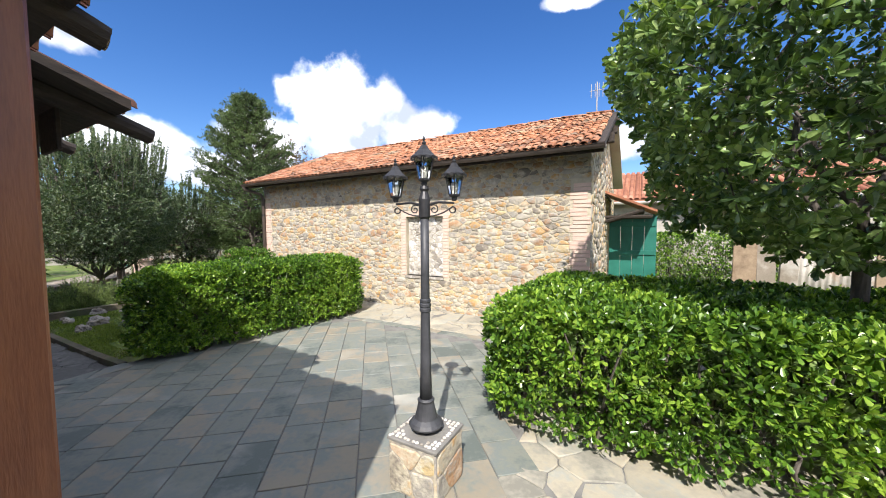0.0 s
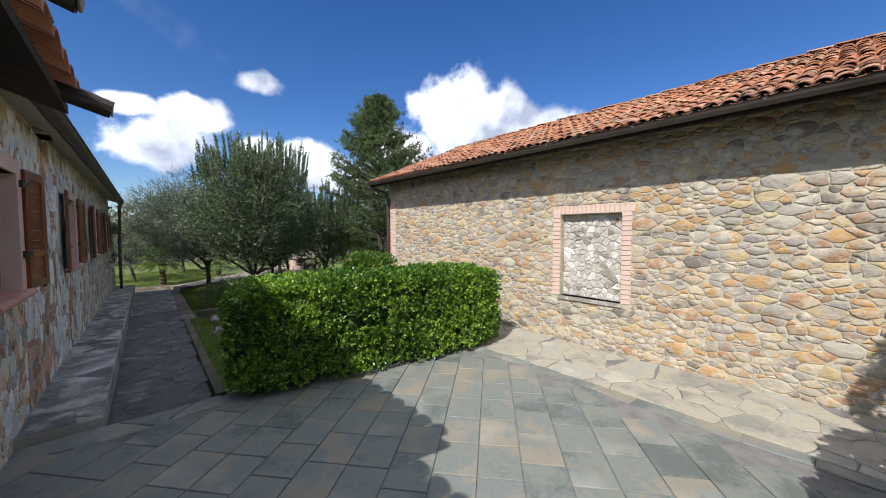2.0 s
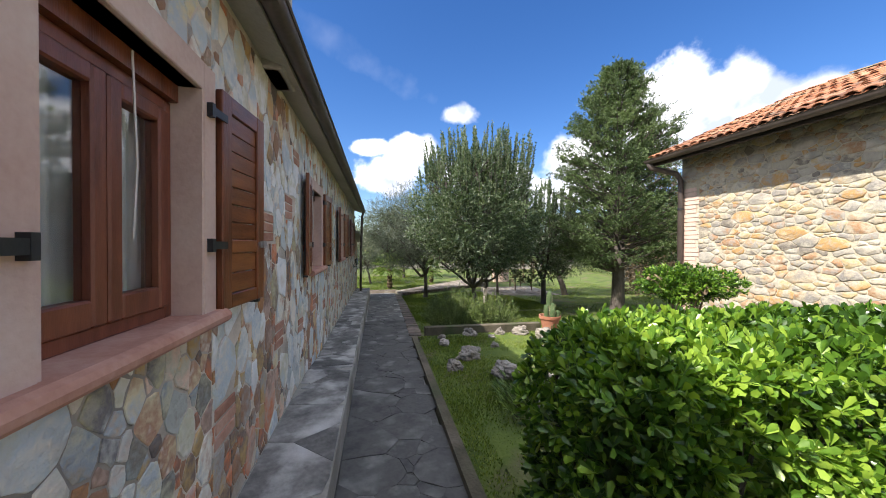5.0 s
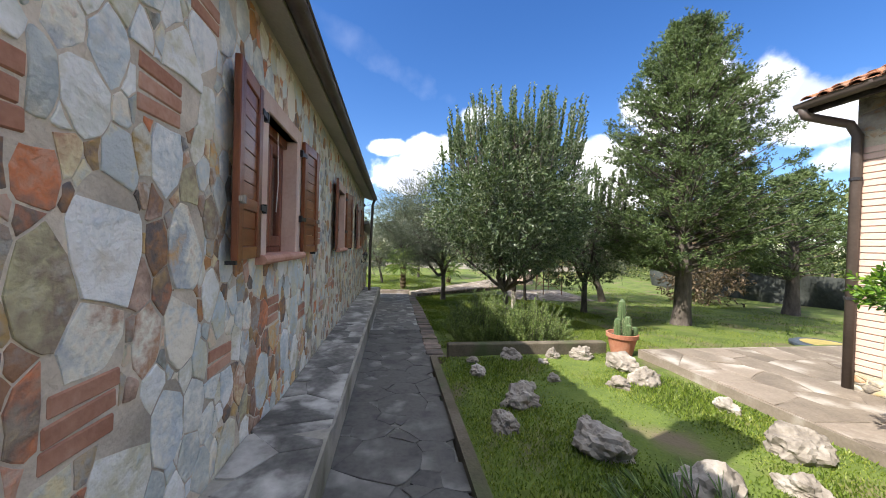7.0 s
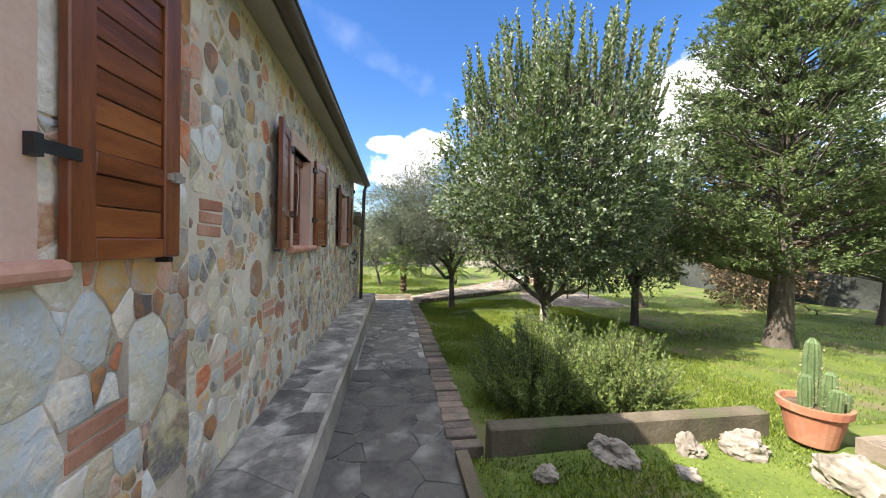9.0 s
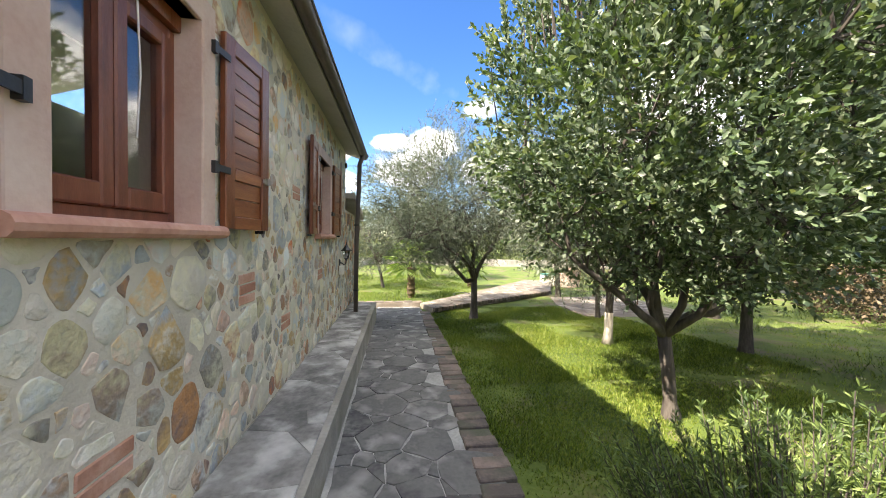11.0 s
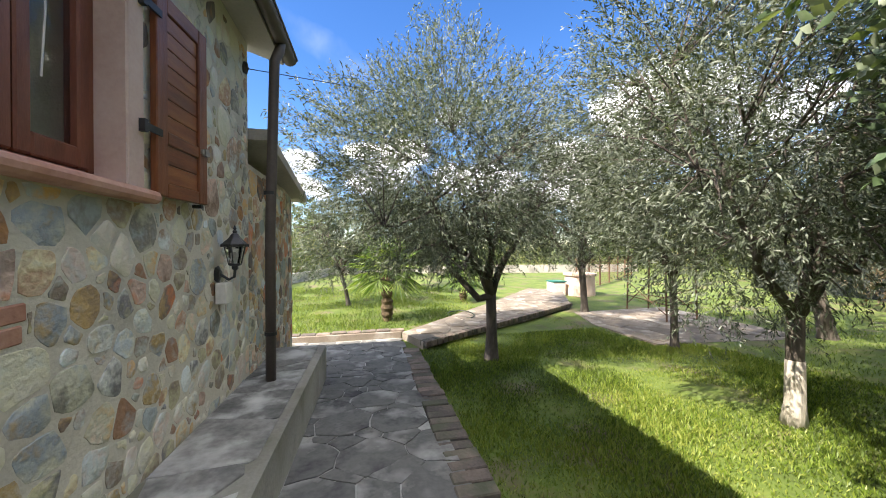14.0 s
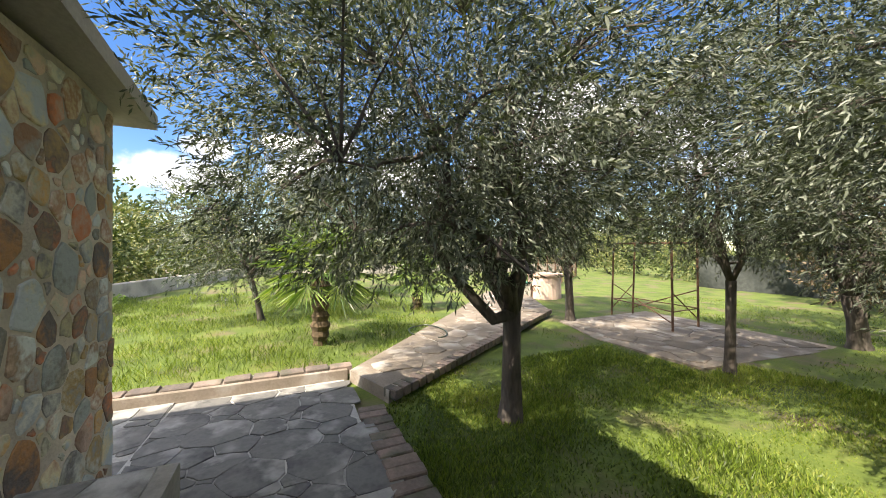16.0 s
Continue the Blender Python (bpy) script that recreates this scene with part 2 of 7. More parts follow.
PINK = material("pink_brick_render", [(0.54, 0.363, 0.292), (0.626, 0.462, 0.378), (0.691, 0.55, 0.464)], 0.9, 3.5, bump=0.3, fine=45)
BRICK = material("brick", [(0.36, 0.17, 0.11), (0.46, 0.24, 0.16), (0.55, 0.34, 0.25)], 0.9, 5, bump=0.4, per_object=0.4)
OLD_BRICK = material("edging_brick", [(0.10, 0.085, 0.075), (0.17, 0.135, 0.115), (0.26, 0.20, 0.165)], 0.92, 5, bump=0.6, per_object=0.4, stain=((0.09, 0.10, 0.065), 3.0, 0.5, 0.7))
SLATE_STOPS = [(0.111, 0.130, 0.117), (0.155, 0.174, 0.159), (0.200, 0.208, 0.174), (0.170, 0.193, 0.181), (0.229, 0.217, 0.177), (0.259, 0.229, 0.174)]
SLATE = material("slate_tile", SLATE_STOPS, 0.62, 3.0, bump=0.35, fine=26, per_object=0.36, stain=((0.40, 0.39, 0.34), 1.2, 0.58, 0.8))
SAND_FLAG = material("sandstone_flag", [(0.221, 0.212, 0.178), (0.306, 0.289, 0.238), (0.391, 0.348, 0.264), (0.323, 0.323, 0.281), (0.442, 0.399, 0.315)], 0.7, 3.0, bump=0.4, fine=26, per_object=0.3, stain=((0.22, 0.22, 0.19), 2.0, 0.55, 0.8))
GROUT = material("grout", [(0.120, 0.120, 0.114), (0.180, 0.174, 0.162), (0.228, 0.222, 0.204)], 0.95, 6)
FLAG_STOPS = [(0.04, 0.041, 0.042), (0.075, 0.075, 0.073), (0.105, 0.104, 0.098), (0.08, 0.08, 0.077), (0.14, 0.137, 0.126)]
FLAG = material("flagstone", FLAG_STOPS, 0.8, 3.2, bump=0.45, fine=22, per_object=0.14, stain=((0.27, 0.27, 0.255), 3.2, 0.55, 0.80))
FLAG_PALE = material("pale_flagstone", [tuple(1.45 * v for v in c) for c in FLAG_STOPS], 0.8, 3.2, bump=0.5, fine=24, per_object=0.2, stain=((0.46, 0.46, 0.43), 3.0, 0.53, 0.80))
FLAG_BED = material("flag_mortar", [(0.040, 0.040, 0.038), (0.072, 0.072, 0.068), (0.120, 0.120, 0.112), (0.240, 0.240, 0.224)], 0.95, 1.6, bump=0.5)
PALE_BED = material("pale_flag_mortar", [(0.20, 0.20, 0.19), (0.34, 0.34, 0.32), (0.50, 0.49, 0.46)], 0.95, 2.5, bump=0.5)
STEP_STONE = material("plinth_stone", [(0.09, 0.09, 0.085), (0.16, 0.158, 0.148), (0.27, 0.265, 0.245), (0.36, 0.35, 0.33)], 0.85, 3.4, bump=0.9, fine=26, per_object=0.3, stain=((0.60, 0.60, 0.57), 3.4, 0.50, 0.72))
PLINTH = material("plinth_concrete", [(0.221, 0.215, 0.195), (0.338, 0.325, 0.286), (0.442, 0.429, 0.377)], 0.92, 3, bump=0.6, stain=((0.12, 0.12, 0.08), 1.5, 0.5, 0.7))
PAVING = material("brown_paving", [(0.136, 0.114, 0.090), (0.208, 0.175, 0.137), (0.272, 0.228, 0.187)], 0.9, 2.5, bump=0.5, per_object=0.3, stain=((0.40, 0.38, 0.34), 2.5, 0.54, 0.72))
BARE_STONE = material("garden_rock", [(0.144, 0.127, 0.106), (0.274, 0.246, 0.207), (0.395, 0.373, 0.334)], 0.95, 7, bump=1.0, fine=30, per_object=0.15)
MOSS_KERB = material("mossy_kerb", [(0.058, 0.055, 0.033), (0.111, 0.094, 0.065), (0.169, 0.143, 0.111)], 0.95, 4, bump=0.8, stain=((0.06, 0.08, 0.03), 2.0, 0.48, 0.66))
WOOD = material("stained_wood", [(0.11, 0.030, 0.013), (0.19, 0.058, 0.022), (0.26, 0.088, 0.032)], 0.34, 3, stretch=(7, 7, 0.8), bump=0.2, fine=30, per_object=0.25)
WOOD_BOARD = material("stained_board", [(0.13, 0.036, 0.013), (0.22, 0.068, 0.024), (0.32, 0.115, 0.038)], 0.28, 3, stretch=(1, 7, 7), bump=0.2, fine=30, per_object=0.32)
CLAY = material("clay_sill", [(0.42, 0.20, 0.14), (0.54, 0.29, 0.21), (0.62, 0.38, 0.29)], 0.8, 6, bump=0.3)
DARK_WOOD = material("dark_beam_wood", [(0.018, 0.014, 0.011), (0.035, 0.026, 0.02), (0.06, 0.045, 0.033)], 0.8, 4, stretch=(6, 1, 6), bump=0.4)
CUT_WOOD = material("cut_wood", [(0.16, 0.11, 0.07), (0.25, 0.18, 0.12), (0.32, 0.24, 0.16)], 0.85, 8)
RED_WOOD = material("window_wood", [(0.12, 0.034, 0.018), (0.19, 0.06, 0.032), (0.25, 0.085, 0.045)], 0.4, 3, stretch=(6, 6, 1), bump=0.1)
IRON = material("black_iron", [(0.012, 0.012, 0.013), (0.022, 0.022, 0.024), (0.035, 0.035, 0.038)], 0.45, 6, bump=0.15)
POST_PAINT = material("lamp_paint", [(0.030, 0.032, 0.036), (0.048, 0.05, 0.056), (0.07, 0.072, 0.08)], 0.5, 8, bump=0.15)
COPPER = material("brown_gutter", [(0.055, 0.042, 0.036), (0.085, 0.066, 0.056), (0.12, 0.095, 0.08)], 0.5, 3, bump=0.1)
TILE = material("roof_tile", [(0.144, 0.068, 0.041), (0.279, 0.113, 0.054), (0.360, 0.149, 0.072), (0.306, 0.144, 0.081), (0.414, 0.225, 0.135)], 0.92, 4, bump=0.5, per_object=0.5, stain=((0.24, 0.21, 0.15), 1.4, 0.54, 0.72))
TILE_FAR = material("roof_tile_far", [(0.24, 0.09, 0.05), (0.36, 0.15, 0.085), (0.44, 0.22, 0.14)], 0.92, 3, bump=0.5, island=0.5)
GREEN_PAINT = material("green_paint", [(0.012, 0.10, 0.075), (0.016, 0.14, 0.105), (0.025, 0.18, 0.135)], 0.5, 3, bump=0.15)
PLASTIC = material("white_plastic", [(0.55, 0.53, 0.47), (0.68, 0.66, 0.60), (0.76, 0.74, 0.69)], 0.5, 5, bump=0.05)
TERRACOTTA = material("terracotta", [(0.306, 0.111, 0.064), (0.391, 0.162, 0.093), (0.442, 0.230, 0.153)], 0.85, 6, bump=0.2)
CACTUS = material("cactus_skin", [(0.045, 0.085, 0.03), (0.08, 0.13, 0.05), (0.12, 0.17, 0.075)], 0.6, 12, bump=0.3)
SPINES = material("cactus_spines", [(0.36, 0.30, 0.18), (0.48, 0.42, 0.28), (0.55, 0.50, 0.36)], 0.8, 12, bump=0)
SOIL = material("bark_soil", [(0.05, 0.035, 0.025), (0.09, 0.065, 0.045), (0.14, 0.10, 0.07)], 0.95, 12, bump=0.8)
BARK = material("grey_bark", [(0.049, 0.041, 0.034), (0.090, 0.075, 0.064), (0.143, 0.124, 0.105)], 0.95, 6, stretch=(2, 2, 0.6), bump=0.9, fine=25)
LIME_BARK = material("limewashed_bark", [(0.30, 0.27, 0.22), (0.42, 0.38, 0.32), (0.52, 0.48, 0.42)], 0.95, 6, stretch=(2, 2, 0.6), bump=0.7, fine=25)
PALM_BARK = material("palm_fibre", [(0.05, 0.035, 0.02), (0.10, 0.07, 0.04), (0.17, 0.12, 0.07)], 0.95, 12, bump=0.9)
TYRE = material("tyre_rubber", [(0.026, 0.034, 0.044), (0.046, 0.063, 0.084), (0.078, 0.111, 0.150)], 0.8, 6)
YELLOW = material("yellow_paint", [(0.30, 0.24, 0.08), (0.38, 0.31, 0.10), (0.42, 0.35, 0.13)], 0.6, 6)
NET = material("shade_net", [(0.02, 0.024, 0.022), (0.035, 0.042, 0.038), (0.055, 0.062, 0.056)], 0.85, 8, bump=0.3)
RUST = material("rusty_iron", [(0.07, 0.04, 0.028), (0.14, 0.075, 0.045), (0.22, 0.12, 0.07)], 0.8, 8, bump=0.2)
SHEET = material("grey_corrugated_sheet", [(0.26, 0.23, 0.20), (0.38, 0.35, 0.31), (0.48, 0.44, 0.39)], 0.75, 3, bump=0.2, stain=((0.28, 0.15, 0.08), 2.0, 0.55, 0.7))
CURTAIN = material("white_curtain", [(0.55, 0.55, 0.53), (0.68, 0.68, 0.66), (0.75, 0.75, 0.73)], 0.9, 6, bump=0.1)
ROOM = material("room_plaster", [(0.30, 0.27, 0.23), (0.38, 0.35, 0.30), (0.42, 0.39, 0.34)], 0.95, 2)
HOSE = material("hose_rubber", [(0.02, 0.03, 0.02), (0.03, 0.045, 0.03), (0.05, 0.06, 0.05)], 0.5, 4, bump=0)
# greens
PITTO = material("pittosporum_leaf", [(0.030, 0.075, 0.011), (0.075, 0.169, 0.018), (0.145, 0.268, 0.031), (0.276, 0.412, 0.052)], 0.30, 1.2, bump=0, island=0.55, translucent=0.22)
PITTO_DARK = material("pittosporum_tree_leaf", [(0.046, 0.088, 0.024), (0.096, 0.168, 0.045), (0.159, 0.251, 0.072), (0.276, 0.369, 0.124)], 0.28, 1.2, bump=0, island=0.5, translucent=0.2)
OLIVE = material("olive_leaf", [(0.038, 0.051, 0.032), (0.077, 0.098, 0.062), (0.127, 0.151, 0.107), (0.204, 0.233, 0.190)], 0.5, 1.5, bump=0, island=0.62, translucent=0.15)
QUINCE = material("fruit_tree_leaf", [(0.039, 0.065, 0.032), (0.078, 0.124, 0.056), (0.130, 0.182, 0.092), (0.234, 0.274, 0.197)], 0.45, 1.2, bump=0, island=0.58, translucent=0.22)
CYPRESS = material("conifer_spray", [(0.033, 0.057, 0.020), (0.067, 0.107, 0.036), (0.106, 0.160, 0.052), (0.157, 0.214, 0.077)], 0.6, 1.0, bump=0, island=0.5, translucent=0.12)
ROSEMARY = material("rosemary_needle", [(0.051, 0.085, 0.030), (0.111, 0.170, 0.051), (0.187, 0.255, 0.076), (0.289, 0.357, 0.136)], 0.5, 1.5, bump=0, island=0.5, translucent=0.25)
PALM = material("palm_leaf", [(0.047, 0.094, 0.025), (0.102, 0.180, 0.041), (0.187, 0.281, 0.070), (0.343, 0.421, 0.140)], 0.4, 1.5, bump=0, island=0.5, translucent=0.2)
SCRUB = material("scrub_leaf", [(0.046, 0.072, 0.023), (0.091, 0.13, 0.039), (0.156, 0.195, 0.065), (0.286, 0.273, 0.117)], 0.6, 0.25, bump=0, island=0.5, translucent=0.15)
FOREST = material("far_leaf", [(0.037, 0.062, 0.022), (0.069, 0.106, 0.035), (0.112, 0.15, 0.05), (0.2, 0.2, 0.088)], 0.6, 0.12, bump=0, island=0.4, translucent=0.1)
RUSSET = material("russet_leaf", [(0.06, 0.045, 0.03), (0.10, 0.08, 0.04), (0.15, 0.10, 0.06), (0.20, 0.15, 0.09)], 0.6, 0.3, bump=0, island=0.5, translucent=0.1)
BLADE = material("grass_blade", [(0.048, 0.076, 0.012), (0.093, 0.149, 0.019), (0.157, 0.228, 0.029), (0.257, 0.294, 0.067)], 0.5, 0.5, bump=0, island=0.5, translucent=0.3)
LAWN = material("lawn_ground", [(0.051, 0.069, 0.015), (0.078, 0.120, 0.018), (0.115, 0.161, 0.025), (0.138, 0.133, 0.046)], 0.95, 1.8, bump=0.9, fine=35, stain=((0.15, 0.12, 0.075), 1.4, 0.53, 0.70))

# ---- mesh tools ----
def ob_of(name, bm, mat, parent=None, label="", smooth=False):
    me = bpy.data.meshes.new(name)
    bm.to_mesh(me)
    bm.free()
    me.materials.append(mat)
    if smooth:
        me.shade_smooth()
    ob = new(name, me)
    ob.parent = parent
    return tagged(ob, label, kind="stuff" if name in ("stems", "twigs", "branches", "shoots", "stalks", "spines") else "")


def part(name, bm, mat, parent, label="", smooth=False):
    return ob_of(name, bm, mat, parent, label, smooth)


def thing(name, place, label, category, group=""):
    e = new(name)
    e.empty_display_size = 0.1
    e.matrix_basis = place if isinstance(place, Matrix) else Matrix.Translation(place)
    return tagged(e, label, category, group)


def structure(ob, label="", category=""):
    return tagged(ob, label, category, kind="structure")


def box(bm, x0, x1, y0, y1, z0, z1, m=None, bevel=0.0):
    v = [bm.verts.new((x, y, z)) for z in (z0, z1) for y in (y0, y1) for x in (x0, x1)]
    fs = [bm.faces.new([v[i] for i in q]) for q in ((0, 2, 3, 1), (4, 5, 7, 6), (0, 1, 5, 4), (2, 6, 7, 3), (0, 4, 6, 2), (1, 3, 7, 5))]
    if m:
        bmesh.ops.transform(bm, matrix=m, verts=v)
    if bevel:
        bmesh.ops.bevel(bm, geom=list({e for f in fs for e in f.edges}), offset=bevel, segments=1, affect="EDGES")
    return bm


def block(x0, x1, y0, y1, z0, z1, m=None, bevel=0.0):
    return box(bmesh.new(), min(x0, x1), max(x0, x1), min(y0, y1), max(y0, y1), min(z0, z1), max(z0, z1), m, bevel)


def tube(bm, pts, radii, n=8, caps=True):
    """A tapered tube through pts."""
    pts = [Vector(p) for p in pts]
    rings, side = [], None
    for i, p in enumerate(pts):
        d = (pts[min(i + 1, len(pts) - 1)] - pts[max(i - 1, 0)])
        d = d.normalized() if d.length > 1e-9 else Vector((0, 0, 1))
        if side is None:
            side = d.orthogonal().normalized()
        side = (side - d * side.dot(d)).normalized()
        up = d.cross(side)
        r = radii[i] if hasattr(radii, "__len__") else radii
        rings.append([bm.verts.new(p + (side * math.cos(2 * math.pi * k / n) + up * math.sin(2 * math.pi * k / n)) * r) for k in range(n)])
    for a, b in zip(rings, rings[1:]):
        for k in range(n):
            bm.faces.new((a[k], a[(k + 1) % n], b[(k + 1) % n], b[k]))
    if caps:
        bm.faces.new(rings[0][::-1])
        bm.faces.new(rings[-1])
    return bm


def lathe(bm, profile, n=16, at=(0, 0, 0), flat=0.0):
    """A turned shape: profile of (radius, z)."""
    rings = [[bm.verts.new((at[0] + r * math.cos(2 * math.pi * (k + flat) / n), at[1] + r * math.sin(2 * math.pi * (k + flat) / n), at[2] + z)) for k in range(n)] for r, z in profile]
    for a, b in zip(rings, rings[1:]):
        for k in range(n):
            bm.faces.new((a[k], a[(k + 1) % n], b[(k + 1) % n], b[k]))
    bm.faces.new(rings[0][::-1])
    bm.faces.new(rings[-1])
    return bm


def quick_mesh(name, verts, loops, sizes, mat):
    """A mesh straight from arrays: corner indices and each face's number of corners."""
    me = bpy.data.meshes.new(name)
    verts, loops, sizes = np.asarray(verts, np.float32), np.asarray(loops, np.int32).ravel(), np.asarray(sizes, np.int32)
    me.vertices.add(len(verts))
    me.vertices.foreach_set("co", verts.ravel())
    me.loops.add(len(loops))
    me.loops.foreach_set("vertex_index", loops)
    me.polygons.add(len(sizes))
    me.polygons.foreach_set("loop_start", np.concatenate(([0], np.cumsum(sizes)[:-1])).astype(np.int32))
    me.update(calc_edges=True)
    me.materials.append(mat)
    return me


RNG = np.random.default_rng(7)


def unit(a):
    return a / np.maximum(np.linalg.norm(a, axis=-1, keepdims=True), 1e-9)


def leaf_mesh(name, base, way, length, width, mat, fold=0.25, up=None, droop=0.0, spoon=False):
    """Many leaves, each folded along its middle, from base along way; spoon: broad and blunt towards the tip."""
    n = len(base)
    way = unit(way)
    ref = RNG.normal(size=(n, 3)) if up is None else up + RNG.normal(size=(n, 3)) * 0.5
    side = unit(np.cross(way, ref))
    nor = np.cross(side, way)
    length, width = np.broadcast_to(length, n)[:, None], np.broadcast_to(width, n)[:, None]
    down = np.array([0, 0, 1.0]) * droop * length
    tip = base + way * length - down

    def edge(s, w, sign):
        return base + way * length * s + side * sign * width * w + nor * width * fold * w * 2 - down * s * s
    i = np.arange(n)[:, None]
    if not spoon:
        verts = np.stack((base, edge(0.55, 0.5, 1), tip, edge(0.55, 0.5, -1)), 1).reshape(-1, 3)
        return quick_mesh(name, verts, np.concatenate((i * 4 + [0, 1, 2], i * 4 + [0, 2, 3]), 1), np.full(2 * n, 3), mat)
    verts = np.stack((base, edge(0.5, 0.36, 1), edge(0.82, 0.5, 1), tip, edge(0.82, 0.5, -1), edge(0.5, 0.36, -1)), 1).reshape(-1, 3)
    return quick_mesh(name, verts, np.concatenate((i * 6 + [0, 1, 2, 3], i * 6 + [0, 3, 4, 5]), 1), np.full(2 * n, 4), mat)


def leaves(name, parent, *a, label="", **k):
    ob = new(name, leaf_mesh(name, *a, **k))
    ob.parent = parent
    return tagged(ob, label)


def tufts(points, ways, count, length, width, spread, along=0.0):
    """count leaves round each point, opened about its way; along: the twig's length over which they sit."""
    n = len(points)
    s = np.linspace(0, 1, count)[None, :, None]
    base = points[:, None, :] + ways[:, None, :] * s * along
    way = ways[:, None, :] + unit(RNG.normal(size=(n, count, 3))) * spread
    k = n * count
    return base.reshape(k, 3), way.reshape(k, 3), length * RNG.uniform(0.7, 1.25, k), width * RNG.uniform(0.75, 1.2, k)


def lumps(p, scale, seed):
    """Smooth noise in -1..1 at points p."""
    o = Vector((seed * 3.7, seed * 1.3, seed * 2.1))
    return np.array([noise.noise(Vector(q) * scale + o) for q in p])


def crown_points(n, centre, radii, seed, hollow=0.45, gaps=0.0, scale=1.2, ragged=0.25):
    """Points in an uneven crown, thicker towards its skin, with gaps; and the ways out of it."""
    d = unit(RNG.normal(size=(n * 2, 3)))
    r = hollow + (1 - hollow) * RNG.uniform(0, 1, n * 2) ** 0.6
    r = r * (1 + ragged * lumps(d, 1.7, seed) + ragged * 0.6 * lumps(d, 4.0, seed + 5))
    p = np.array(centre) + d * r[:, None] * np.array(radii)
    keep = lumps(p, scale, seed + 9) > gaps - 0.55 if gaps else np.ones(len(p), bool)
    return p[keep][:n], d[keep][:n]


def limb(bm, a, b, r0, r1, wobble=0.12, n=7, steps=6):
    a, b = Vector(a), Vector(b)
    pts, rad = [], []
    for i in range(steps + 1):
        s = i / steps
        w = Vector(RNG.normal(size=3)) * wobble * (b - a).length * 0.3 * math.sin(math.pi * s)
        pts.append(a.lerp(b, s) + w)
        rad.append(r0 + (r1 - r0) * s)
    tube(bm, pts, rad, n)
    return pts


# irregular stonework
def clip(poly, p, nrm):
    out = []
    for i, a in enumerate(poly):
        b = poly[(i + 1) % len(poly)]
        da, db = (a[0] - p[0]) * nrm[0] + (a[1] - p[1]) * nrm[1], (b[0] - p[0]) * nrm[0] + (b[1] - p[1]) * nrm[1]
        if da <= 0:
            out.append(a)
        if (da < 0 < db) or (db < 0 < da):
            s = da / (da - db)
            out.append((a[0] + (b[0] - a[0]) * s, a[1] + (b[1] - a[1]) * s))
    return out


def cells(u0, u1, v0, v1, du, dv, seed, holes=(), jitter=0.42, thin=0.0):
    """Stone outlines that fill a rectangle round its holes: (centre, outline)."""
    rng = random.Random(seed)
    pts = []
    rows = max(1, round((v1 - v0) / dv))
    for j in range(rows):
        dd = du * rng.uniform(0.75, 1.3)
        cols = max(1, round((u1 - u0) / dd))
        for i in range(cols):
            u = u0 + (i + 0.5 + (0.25 if j % 2 else -0.25) + rng.uniform(-jitter, jitter)) * (u1 - u0) / cols
            v = v0 + (j + 0.5 + rng.uniform(-jitter, jitter)) * (v1 - v0) / rows
            if rng.random() < thin:
                continue
            if u0 < u < u1 and v0 < v < v1 and not any(a < u < b and c < v < d for a, b, c, d in holes):
                pts.append((u, v))
    arr = np.array(pts)
    k = dv / du
    out = []
    for c in pts:
        d = np.hypot(arr[:, 0] - c[0], (arr[:, 1] - c[1]) / k)
        poly = [(u0, v0), (u1, v0), (u1, v1), (u0, v1)]
        for q in np.argsort(d)[1:19]:
            o = pts[q]
            nr = ((o[0] - c[0]), (o[1] - c[1]) / k ** 2)
            poly = clip(poly, ((c[0] + o[0]) / 2, (c[1] + o[1]) / 2), nr)
            if len(poly) < 3:
                break
        for a, b, e, f in holes:
            if len(poly) > 2 and min(p[0] for p in poly) < b and max(p[0] for p in poly) > a and min(p[1] for p in poly) < f and max(p[1] for p in poly) > e:
                away = [(a - c[0], (a, e), (1, 0)), (c[0] - b, (b, e), (-1, 0)), (e - c[1], (a, e), (0, 1)), (c[1] - f, (a, f), (0, -1))]
                _, p, nr = max(away, key=lambda w: w[0])
                poly = clip(poly, p, nr)
        if len(poly) > 2:
            cu, cv = sum(p[0] for p in poly) / len(poly), sum(p[1] for p in poly) / len(poly)
            out.append(((cu, cv), poly))
    return out


